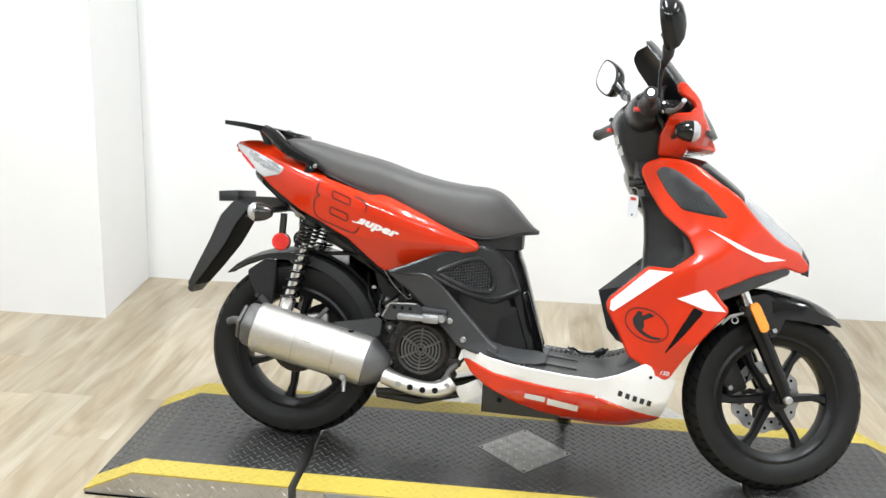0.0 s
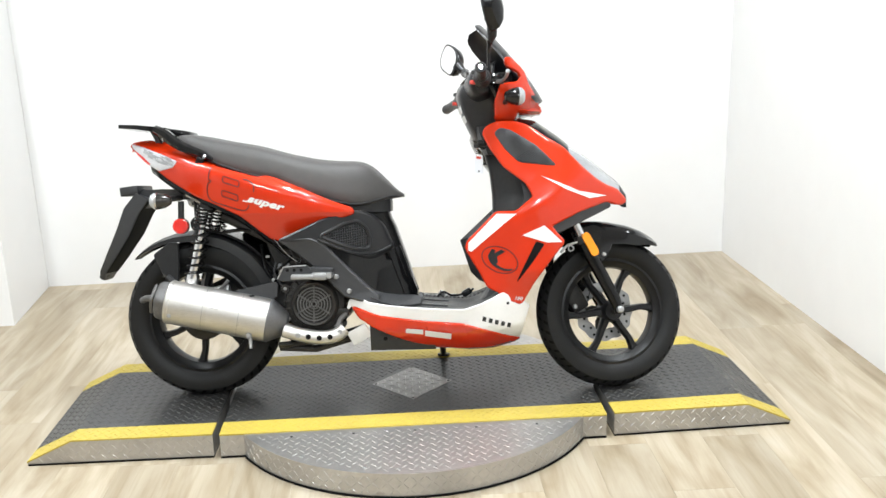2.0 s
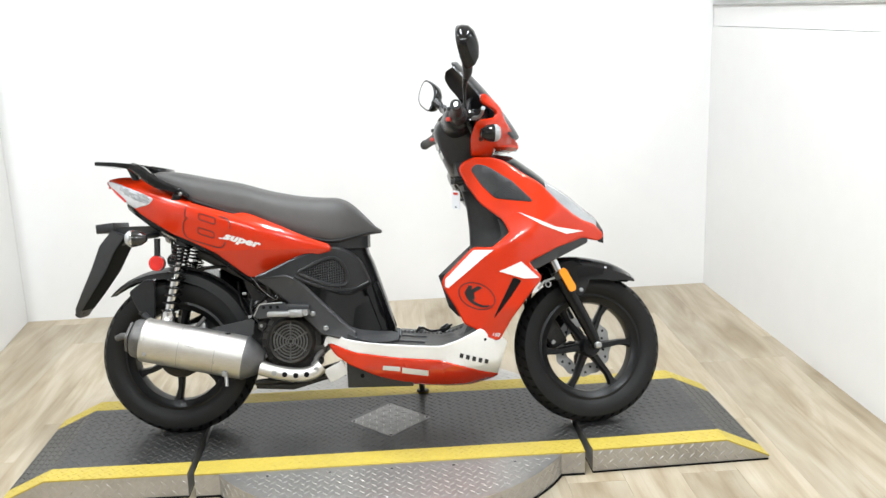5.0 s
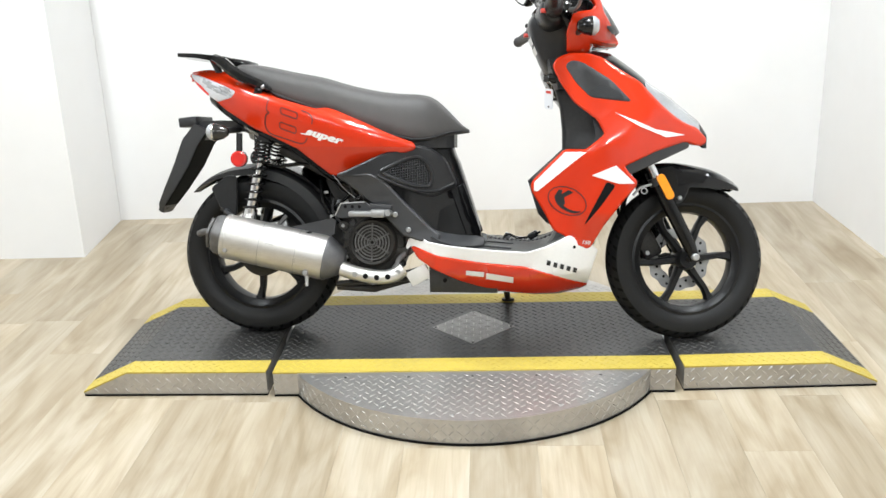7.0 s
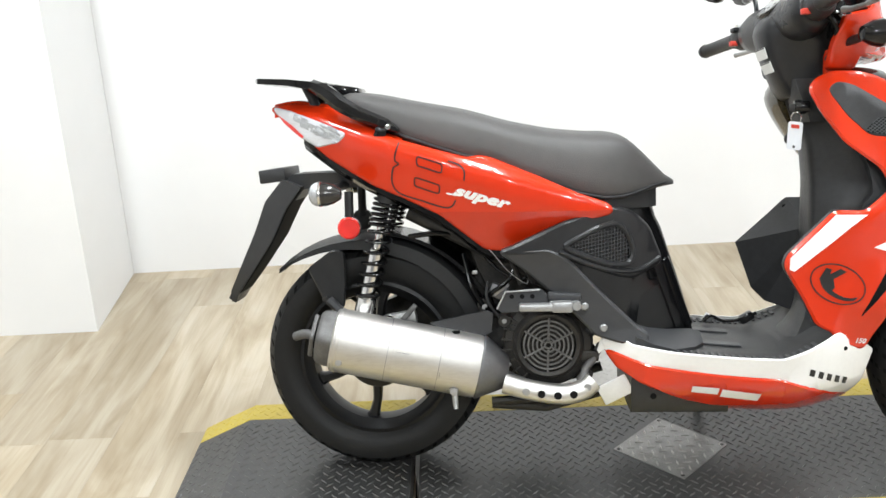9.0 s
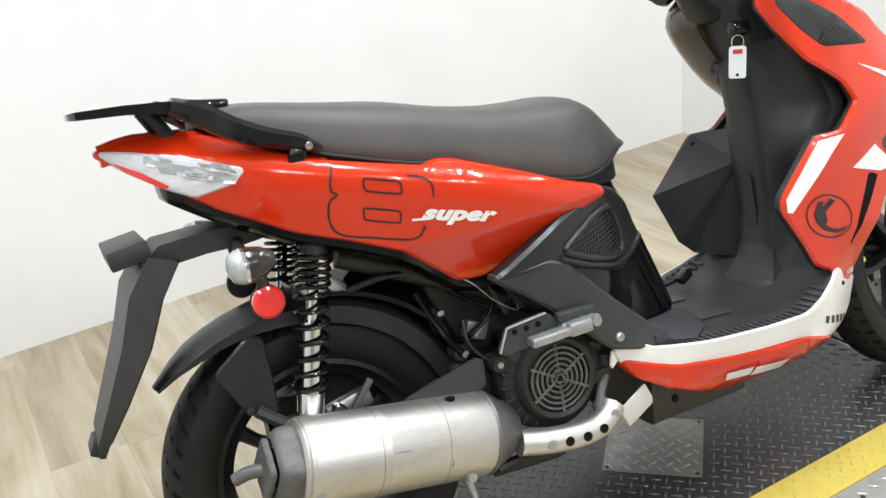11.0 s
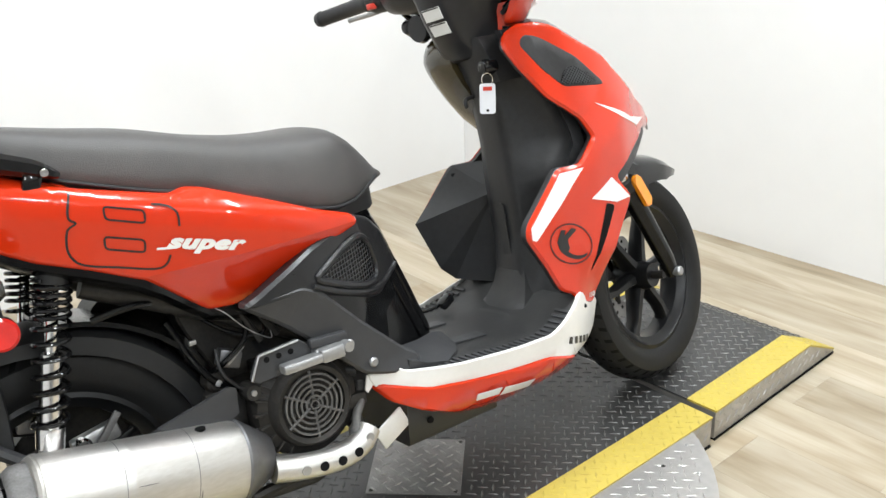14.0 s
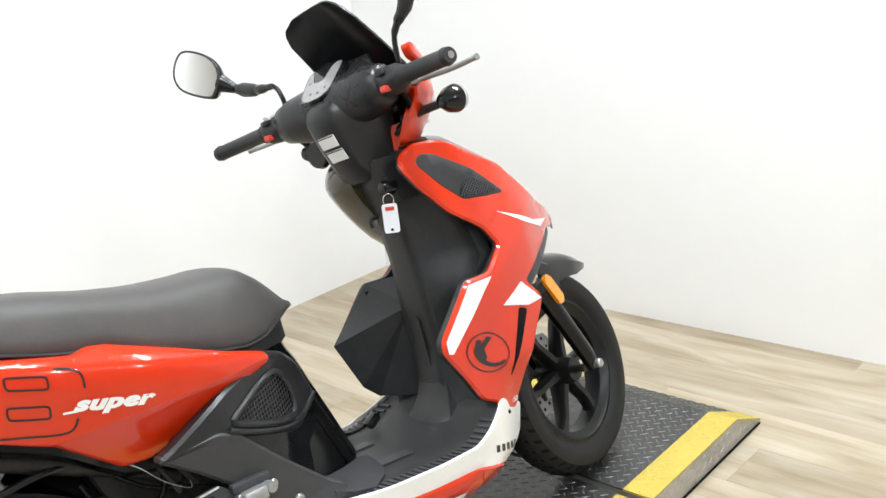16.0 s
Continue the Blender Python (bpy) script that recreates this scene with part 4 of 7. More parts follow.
for w in np.linspace(0.275, 0.875, 25):
    u0, h, d = col_u(w), wid(w), deep(w)
    ring = []
    for f, k in ((-1, 0.9), (-0.85, 1.0), (-0.66, 0.92), (-0.48, 0.55), (-0.38, 0.10), (-0.33, 0.0), (-0.18, -0.03), (0, -0.04), (0.18, -0.03), (0.33, 0.0), (0.38, 0.10), (0.48, 0.55), (0.66, 0.92), (0.85, 1.0), (1, 0.9)):
        ring.append((u0 + d * k, f * h, w))
    rings.append(ring + [(u + 0.03, v, w) for u, v, w in ring[::-1]])
inner_shield = part("inner_leg_shield", skin(rings), M_MATTE, scooter, "grained black inner leg shield with a raised centre column", angle=60)
groove = rounded([(-0.012, 0.40), (0.012, 0.40), (0.012, 0.52), (-0.012, 0.52)], 0.01)
bm = bmesh.new()
prism(bm, groove, 0, 0.003)
part("column_recess", moved(bm, Matrix(((0, 0, 1, 0.2795), (1, 0, 0, 0), (0, 1, 0, 0), (0, 0, 0, 1)))), M_MATTE, inner_shield)
part("column_foot", skin([[(u, -h, w), (u - 0.006, -h * 0.6, w), (u - 0.008, 0, w), (u - 0.006, h * 0.6, w), (u, h, w), (0.33, h, w), (0.33, -h, w)] for u, h, w in ((0.222, 0.080, 0.292), (0.242, 0.072, 0.300), (0.258, 0.064, 0.316), (0.272, 0.054, 0.342), (0.281, 0.048, 0.375))]), M_BOARD, inner_shield, "flared black foot of the centre column", angle=60)
# wing behind the far red panel, folded in to the column
for s in (1,):
    rim = [(0.292, 0.172, 0.594), (0.174, 0.177, 0.487), (0.208, 0.158, 0.379), (0.238, 0.148, 0.350), (0.300, 0.140, 0.332)]
    bm = bmesh.new()
    out = [bm.verts.new((u, s * v, w)) for u, v, w in rim]
    top, mid, low = bm.verts.new((0.345, s * 0.085, 0.600)), bm.verts.new((0.318, s * 0.060, 0.535)), bm.verts.new((0.312, s * 0.075, 0.330))
    faces = [bm.faces.new(f) for f in ((out[0], out[1], mid, top), (out[1], out[2], out[3], mid), (out[3], out[4], low, mid))]
    bmesh.ops.triangulate(bm, faces=faces)
    bmesh.ops.recalc_face_normals(bm, faces=bm.faces)
    bmesh.ops.solidify(bm, geom=bm.faces[:], thickness=0.003)
    wing = part("shield_wing", bm, M_MATTE, scooter, "black faceted inner wing of the leg shield", angle=10)
    for u, v, w in ((0.280, 0.158, 0.574), (0.197, 0.166, 0.487)):
        part("screw", lathe([(0, -0.004), (0.006, -0.004), (0.007, 0.004), (0, 0.004)], (u + 0.004, s * v, w), 12), M_GAP, wing)
part("bag_hook", tube(curved([(0.280, 0.02, 0.748), (0.254, 0.02, 0.748), (0.247, 0.02, 0.740), (0.250, 0.02, 0.730)], 4, False), 0.0045, 8), M_MATTE, inner_shield)
part("ignition_lock", lathe([(0, -0.02), (0.013, -0.018), (0.016, -0.012), (0.016, 0.012)], (0.258, -0.062, 0.808), 24, "x"), M_GLOSS, inner_shield, "ignition lock barrel")
part("key_blade", boxed(-0.018, 0.002, -0.002, 0.002, -0.009, 0.009, 0.002, pose(0.245, -0.070, 0.806)), M_IRON, inner_shield)
# glovebox bulge on the far side of the column
back_u = table((0.665, 0.330), (0.70, 0.292), (0.74, 0.260), (0.78, 0.234), (0.81, 0.218), (0.835, 0.212), (0.86, 0.222), (0.88, 0.248))
rings = []
for w in np.linspace(0.665, 0.88, 14):
    u0 = back_u(w)
    rings.append([(u0 + 0.012, 0.02, w), (u0 + 0.002, 0.05, w), (u0, 0.085, w), (u0 + 0.006, 0.108, w), (u0 + 0.022, 0.126, w), (u0 + 0.05, 0.138, w), (0.39, 0.138, w), (0.39, 0.02, w)])
part("glovebox", skin(rings), M_OLIVE, inner_shield, "gloss dark glovebox bulge", angle=60)

# ---- floorboard ----
board_f = soft((-0.20, 0.150), (-0.17, 0.155), (-0.10, 0.188), (0.0, 0.207), (0.10, 0.216), (0.20, 0.215), (0.28, 0.198), (0.34, 0.170), (0.39, 0.140))


lean_out = table((-0.15, 0.0), (-0.02, 0.28), (0.20, 0.28), (0.30, 0.0), (0.40, -0.1))


def sill_f(u, w):
    x = max(0.0, 0.228 - w)
    return board_f(u) - 0.8 * x - 9.0 * x * x + lean_out(u) * max(0.0, w - 0.25) - 2.0 * max(0.0, u - 0.25) * max(0.0, 0.30 - w)


SILL = [(-0.180, 0.324), (-0.141, 0.330), (-0.119, 0.316), (-0.045, 0.306), (0.096, 0.295), (0.184, 0.291), (0.236, 0.306), (0.280, 0.325), (0.307, 0.338), (0.356, 0.319), (0.392, 0.291),
        (0.377, 0.246), (0.361, 0.180), (0.270, 0.214), (0.182, 0.245), (0.060, 0.255), (-0.084, 0.272), (-0.170, 0.298)]
LOWER = [(-0.170, 0.300), (-0.084, 0.272), (0.060, 0.255), (0.182, 0.245), (0.270, 0.214), (0.362, 0.175), (0.344, 0.165), (0.280, 0.150), (0.198, 0.151), (0.090, 0.163), (-0.014, 0.198), (-0.102, 0.241), (-0.148, 0.269)]
for s in (-1, 1):
    sill = part("floor_sill", panel(rounded(SILL, 0.006), sill_f, s, 0.008, 0.002, 0.02), M_WHITE, scooter, "white floorboard side panel")
    low = part("lower_sill", panel(rounded(LOWER, 0.006), lambda u, w: sill_f(u, w) + 0.004, s, 0.03, 0.005, 0.03), M_RED, scooter, "gloss red lower sill panel")
    skirt = lambda u, w: sill_f(u, w) + 0.0072  # noqa: E731
    part("sill_label", panel([(0.002, 0.235), (0.056, 0.231), (0.054, 0.215), (0.000, 0.221)], skirt, s, 0.001, 0), M_LABEL, low, "small pale label")
    part("sill_label", panel([(0.062, 0.229), (0.143, 0.216), (0.141, 0.195), (0.060, 0.209)], skirt, s, 0.001, 0), M_WHITE, low, "plain white label")
    part("screw", lathe([(0, -0.002), (0.004, -0.001), (0.005, 0.002), (0, 0.002)], (0.322, s * (sill_f(0.322, 0.304) + 0.001), 0.304), 12), M_GAP, sill)
    part("sill_tab", panel([(-0.182, 0.322), (-0.168, 0.318), (-0.172, 0.304), (-0.186, 0.292), (-0.190, 0.298)], lambda u, w: sill_f(-0.16, 0.30) - 0.012, s, 0.004, 0.001, 0.05), M_WHITE, sill, "small white end tab")
    bars = bmesh.new()
    for k in range(5):
        u, w = 0.240 + 0.0195 * k, 0.268 - 0.0064 * k
        panel([(u + 0.003, w), (u + 0.014, w - 0.004), (u + 0.011, w - 0.018), (u, w - 0.014)], lambda u, w: sill_f(u, w) + 0.0012, s, 0.0005, 0, 0.05, bars)
    part("maker_mark", bars, M_BLACK, sill, "row of small black marks", smooth=False)

rings = []
for u, w in ((-0.16, 0.325), (-0.10, 0.305), (-0.02, 0.297), (0.10, 0.286), (0.18, 0.281), (0.22, 0.290), (0.26, 0.308), (0.30, 0.330)):
    h = sill_f(u, w) - 0.004
    rings.append([(u, -h + 0.01, w - 0.05), (u, -h, w - 0.002), (u, -h + 0.006, w + 0.003), (u, -h * 0.6, w + 0.002), (u, 0, w + 0.004), (u, h * 0.6, w + 0.002), (u, h - 0.006, w + 0.003), (u, h, w - 0.002), (u, h - 0.01, w - 0.05)])
board = part("floorboard", skin(rings), M_BOARD, scooter, "ribbed black floorboard", angle=50)
for s in (-1, 1):
    for k in range(25):
        u = -0.080 + k * 0.0142
        w, tilt = float(np.interp(u, [-0.10, -0.02, 0.10, 0.18, 0.22, 0.26, 0.30], [0.3065, 0.2985, 0.2875, 0.2825, 0.2915, 0.3095, 0.3315])), float(np.interp(u, [0.16, 0.20, 0.24], [5, -14, -25]))
        v = sill_f(u, w) - 0.030
        part("rib", boxed(-0.0036, 0.0036, s * v - 0.022, s * v + 0.022, 0, 0.0045, 0.001, pose(u, 0, w, 0, tilt, 0)), M_GREY, board, smooth=False)
    part("mat_pad", boxed(-0.075, 0.075, -0.018, 0.018, 0, 0.004, 0.0015, pose(0.055, s * 0.070, 0.2935, 0, 5, 0)), M_GREY, board, smooth=False)
part("battery_box", skin([[(-0.118, -h, w), (0.09, -h, w), (0.09, h, w), (-0.118, h, w)] for w, h in ((0.156, 0.136), (0.162, 0.142), (0.245, 0.156))]), M_MATTE, scooter, "black plastic belly pan")
part("pan_bolt", lathe([(0, -0.003), (0.006, -0.003), (0.007, 0.0), (0.007, 0.004), (0, 0.004)], (-0.070, -0.149, 0.195), 14), M_GAP, scooter)
strap = part("strap", tube(curved([(0.09, 0.145, 0.297), (0.11, 0.15, 0.310), (0.135, 0.155, 0.298), (0.16, 0.15, 0.298), (0.185, 0.145, 0.303), (0.215, 0.135, 0.320)], 5, False), [0.004] * 26, 8), M_GLOSS, scooter, "thin black strap on the floorboard")
part("strap_buckle", boxed(-0.012, 0.012, -0.006, 0.006, -0.010, 0.010, 0.003, pose(0.105, 0.157, 0.304, 20, 30, 0)), M_CHROME, strap, "small chrome buckle")
part("strap_clip", boxed(-0.016, 0.020, -0.012, 0.012, 0.0, 0.022, 0.006, pose(0.195, 0.135, 0.298, 0, -30, 0)), M_GLOSS, strap)

# ---- under-seat body ----
body_front = table((0.27, 0.036), (0.333, 0.031), (0.422, 0.004), (0.495, -0.020), (0.551, -0.038), (0.588, -0.056), (0.63, -0.062))
rings = []
for w in np.linspace(0.27, 0.63, 15):
    uf = body_front(w)
    back = float(np.interp(w, [0.27, 0.40, 0.5, 0.63], [-0.12, -0.2, -0.3, -0.34]))
    half = [(uf, 0.034), (uf - 0.010, 0.048), (uf - 0.050, 0.070), (uf - 0.10, 0.098), (min(back, uf - 0.13), 0.120)]
    rings.append([(u, -h, w) for u, h in half] + [(u, h, w) for u, h in half[::-1]])
part("seat_tower", skin(rings), M_SATIN, scooter, "gloss black body under the seat", angle=50)
part("tower_top", skin([[(x, y, w) for x, y in ((-0.05, -0.045), (-0.05, 0.045), (-0.075, 0.075), (-0.20, 0.12), (-0.20, -0.12), (-0.075, -0.075))] for w in (0.60, 0.645)]), M_MATTE, scooter)
_cu = soft((-0.40, 0.196), (-0.30, 0.192), (-0.26, 0.186), (-0.20, 0.170), (-0.146, 0.149), (-0.107, 0.119), (-0.06, 0.090), (-0.027, 0.068), (0.03, 0.055))
_sw = table((0.31, 0.178), (0.35, 0.172), (0.43, 0.176), (0.50, 0.186), (0.52, 0.194))
tower_f = lambda u, w: float(np.interp(body_front(w) - u, [0, 0.010, 0.050, 0.10], [0.034, 0.048, 0.070, 0.098]))  # noqa: E731
cover_f = lambda u, w: _cu(u)  # noqa: E731
strut_f = lambda u, w: _sw(w)  # noqa: E731
knee_f = lambda u, w: _cu(u) - 0.012  # noqa: E731
COVER = [(-0.392, 0.520), (-0.371, 0.526), (-0.259, 0.577), (-0.190, 0.597), (-0.146, 0.603), (-0.109, 0.589), (-0.076, 0.558), (-0.055, 0.507), (-0.045, 0.483), (-0.070, 0.471), (-0.089, 0.463), (-0.106, 0.455),
         (-0.137, 0.461), (-0.174, 0.476), (-0.258, 0.507), (-0.280, 0.514)]
STRUT = [(-0.393, 0.522), (-0.294, 0.522), (-0.258, 0.504), (-0.190, 0.430), (-0.111, 0.352), (-0.086, 0.336), (-0.090, 0.312), (-0.147, 0.325), (-0.192, 0.339), (-0.263, 0.414), (-0.333, 0.477)]
FULL_MESH = [(-0.268, 0.530), (-0.190, 0.566), (-0.147, 0.576), (-0.120, 0.555), (-0.104, 0.509), (-0.113, 0.482), (-0.157, 0.485), (-0.208, 0.503)]
GRILLE_IN = 0.86
MESH = [(-0.178 + (u + 0.178) * GRILLE_IN, 0.527 + (w - 0.527) * GRILLE_IN) for u, w in FULL_MESH]
KNEE = [(-0.264, 0.502), (-0.169, 0.478), (-0.103, 0.460), (-0.062, 0.470), (-0.020, 0.385), (0.004, 0.324), (-0.072, 0.319), (-0.115, 0.344), (-0.191, 0.428)]
for s in (-1, 1):
    cover = part("side_cover", panel(rounded(COVER, 0.012), cover_f, s, 0.03, 0.006, 0.022), M_COVER, scooter, "dark grey plastic side cover")
    part("side_strut", panel(rounded(STRUT, 0.008), strut_f, s, 0.03, 0.005, 0.03), M_GREY, scooter, "dark grey diagonal strut cover")
    part("mesh_recess", panel(rounded(MESH, 0.01), lambda u, w: cover_f(u, w) + 0.0010, s, 0.002, 0.001), M_SATIN, cover)
    rim = rounded([(u + (u + 0.17) * 0.10, w + (w - 0.525) * 0.16) for u, w in MESH], 0.014)
    part("mesh_frame", tube([(u, s * (cover_f(u, w) + 0.0005), w) for u, w in rim + rim[:1]], 0.0065, 8), M_COVER, cover)
    lip = curved([(-0.270, 0.520), (-0.210, 0.492), (-0.150, 0.472), (-0.100, 0.468), (-0.062, 0.482), (-0.048, 0.490)], 5, False)
    part("cover_lip", tube([(u, s * (cover_f(u, w) + 0.001), w) for u, w in lip], 0.0055, 8), M_COVER, cover)
    bm = bmesh.new()
    low_w, top_w = table(MESH[0], MESH[7], MESH[6], MESH[5], MESH[4]), table(*MESH[:5])
    lattice = lambda u, w: cover_f(u, w) + 0.0022  # noqa: E731
    for k in range(22):
        u = MESH[0][0] + 0.005 + k * 0.0070
        if top_w(u) - low_w(u) > 0.005:
            ribbon([(u, low_w(u)), (u, (low_w(u) + top_w(u)) / 2), (u, top_w(u))], 0.0015, lattice, s, bm=bm)
    for k in range(18):
        pts = [(u, 0.470 + k * 0.0078 + 0.16 * (u + 0.18)) for u in np.linspace(MESH[0][0] + 0.002, MESH[4][0], 24)]
        pts = [(u, w) for u, w in pts if low_w(u) < w < top_w(u)]
        if len(pts) > 1:
            ribbon(pts, 0.0015, lattice, s, bm=bm)
    part("lattice_mesh", bm, M_FLAP, cover, "black square lattice mesh", smooth=False)
    part("strut_bolt", lathe([(0, -0.004), (0.006, -0.004), (0.0085, -0.001), (0.0085, 0.003), (0, 0.003)], (-0.178, s * 0.176, 0.353), 14), M_CAST, scooter, "bare steel bolt")
    part("strut_bolt", lathe([(0, -0.004), (0.006, -0.004), (0.0085, -0.001), (0.0085, 0.003), (0, 0.003)], (-0.218, s * 0.177, 0.400), 14), M_CAST, scooter, "bare steel bolt")
    # recess between strut and cover, with a gloss strip along its front edge
    part("knee_panel", panel(rounded(KNEE, 0.006), knee_f, s, 0.02, 0.003), M_KNEE, scooter, "black knee panel")
    part("tower_slat", panel(rounded([(-0.060, 0.476), (-0.042, 0.482), (0.012, 0.330), (-0.008, 0.327)], 0.004), lambda u, w: tower_f(u, w) + 0.004, s, 0.014, 0.002), M_SATIN, scooter, "black edge strip")
    part("tower_slat", panel(rounded([(-0.036, 0.478), (-0.024, 0.486), (0.030, 0.332), (0.016, 0.329)], 0.004), lambda u, w: tower_f(u, w) + 0.006, s, 0.016, 0.003), M_SATIN, scooter, "gloss black edge strip")
    part("strut_foot", skin([[(u, s * v0, w0), (u, s * v1, w1), (u, s * (v1 - 0.003), w1 - 0.02), (u, s * (v0 - 0.02), w0 - 0.02)] for u, v0, w0, v1, w1 in ((-0.110, 0.125, 0.352, 0.180, 0.334), (-0.075, 0.105, 0.338, 0.184, 0.318), (-0.03, 0.085, 0.330, 0.182, 0.306), (0.02, 0.062, 0.326, 0.140, 0.302), (0.045, 0.055, 0.318, 0.10, 0.302))]), M_GREY, scooter, "dark grey foot of the strut cover", angle=50)

# ---- seat ----
seat_top = soft((-0.760, 0.850), (-0.749, 0.868), (-0.701, 0.869), (-0.663, 0.864), (-0.567, 0.843), (-0.472, 0.825), (-0.377, 0.796), (-0.283, 0.776), (-0.207, 0.768), (-0.150, 0.767), (-0.113, 0.754), (-0.066, 0.708), (-0.029, 0.668), (-0.008, 0.650))
seat_low = table((-0.760, 0.842), (-0.684, 0.815), (-0.611, 0.766), (-0.538, 0.740), (-0.465, 0.716), (-0.410, 0.710), (-0.338, 0.673), (-0.229, 0.632), (-0.165, 0.618), (-0.120, 0.622), (-0.056, 0.640), (-0.008, 0.646))
seat_half = soft((-0.760, 0.060), (-0.70, 0.105), (-0.62, 0.128), (-0.50, 0.150), (-0.38, 0.152), (-0.28, 0.142), (-0.20, 0.140), (-0.12, 0.118), (-0.05, 0.066), (-0.008, 0.014))
rings = []
for u in np.linspace(-0.760, -0.008, 44):
    t, b, h = seat_top(u), seat_low(u), seat_half(u)
    mid = table((-0.76, 0.5), (-0.4, 0.62), (-0.008, 0.5))(u)
    half_ring = [(0.0, 0.0), (0.75, 0.0), (0.95, 0.02), (1.0, 0.12), (1.0, 0.3), (0.975, mid), (0.90, 0.80), (0.76, 0.92), (0.55, 0.975), (0.28, 1.0)]
    ring = [(u, -h * x, b + (t - b) * y) for x, y in half_ring] + [(u, 0, t + 0.001)] + [(u, h * x, b + (t - b) * y) for x, y in half_ring[:0:-1]]
    rings.append(ring)
seat = part("seat", skin(rings), M_SEAT, scooter, "dark grey textured vinyl dual seat", angle=70)
for s in (-1, 1):
    part("seat_piping", tube([(u, s * (seat_half(u) + 0.001), seat_low(u) + 0.008) for u in np.linspace(-0.72, -0.03, 30)], 0.003, 8), M_MATTE, seat)

# ---- tail ----
tail_half = soft((-0.915, 0.018), (-0.86, 0.062), (-0.78, 0.112), (-0.70, 0.145), (-0.60, 0.172), (-0.50, 0.190), (-0.37, 0.198), (-0.26, 0.188), (-0.16, 0.172))


def tail_f(u, w):
    c = 0.60 + (-0.16 - u) * 0.305
    d = w - c
    # a lower facet turns under below a second crease
    under_line = 0.604 + (u + 0.16) / -0.46 * 0.004
    low = -0.22 * max(0.0, -d - 0.018) - 0.42 * max(0.0, under_line - w)
    top = max(0.0, d - 0.005)
    return max(0.012, tail_half(u) - 0.9 * top * min(1.0, top / 0.03) + low)


TAIL = [(-0.912, 0.838), (-0.86, 0.846), (-0.765, 0.834), (-0.702, 0.802), (-0.620, 0.763), (-0.538, 0.739), (-0.463, 0.718), (-0.435, 0.722), (-0.410, 0.716), (-0.310, 0.674), (-0.229, 0.637), (-0.165, 0.614), (-0.158, 0.600),
        (-0.266, 0.568), (-0.360, 0.526), (-0.385, 0.518), (-0.428, 0.523), (-0.466, 0.556), (-0.520, 0.603), (-0.597, 0.640), (-0.666, 0.668), (-0.765, 0.727), (-0.850, 0.792)]
TAIL_CREASE = ((-0.62, 0.608), (-0.16, 0.604))
LENS = [(-0.905, 0.839), (-0.861, 0.829), (-0.771, 0.797), (-0.725, 0.777), (-0.742, 0.762), (-0.794, 0.752), (-0.827, 0.770), (-0.875, 0.806)]


def stroke(pts, s, steps=3, width=0.0032, closed=False, bm=None):
    return ribbon(curved(pts, steps, closed), width, lambda u, w: tail_f(u, w) + 0.0012, s, closed, bm)


def written(text, size, place, turn, shear, shape, side, name, mat, parent, label="", bold=0.0011, length=0.0, tall=1.0):
    """Lettering laid on a panel: place is the (u, w) of its start, turn its slope in degrees."""
    cu = bpy.data.curves.new(name, "FONT")
    cu.body, cu.size, cu.shear, cu.space_character, cu.offset = text, size, shear, 1.06, bold
    tmp = bpy.data.objects.new(name, cu)
    me = bpy.data.meshes.new_from_object(tmp)
    bpy.data.objects.remove(tmp)
    bm = bmesh.new()
    bm.from_mesh(me)
    bpy.data.meshes.remove(me)
    if length:
        k = length / max(v.co.x for v in bm.verts)
        for v in bm.verts:
            v.co.x *= k
    wide = max(v.co.x for v in bm.verts)
    c, sn = math.cos(radians(turn)), math.sin(radians(turn))
    bmesh.ops.triangulate(bm, faces=bm.faces)
    for v in bm.verts:
        x, y = v.co.x if side < 0 else v.co.x - wide, v.co.y * tall
        u, w = place[0] + (x * c * -side) - y * sn, place[1] + (x * -side) * sn + y * c
        if side > 0:
            u, w = place[0] + (wide + x) * 0 + (-x) * c - y * sn, place[1] - x * sn + y * c
        v.co = (u, side * shape(u, w), w)
    return part(name, bm, mat, parent, label, smooth=False)


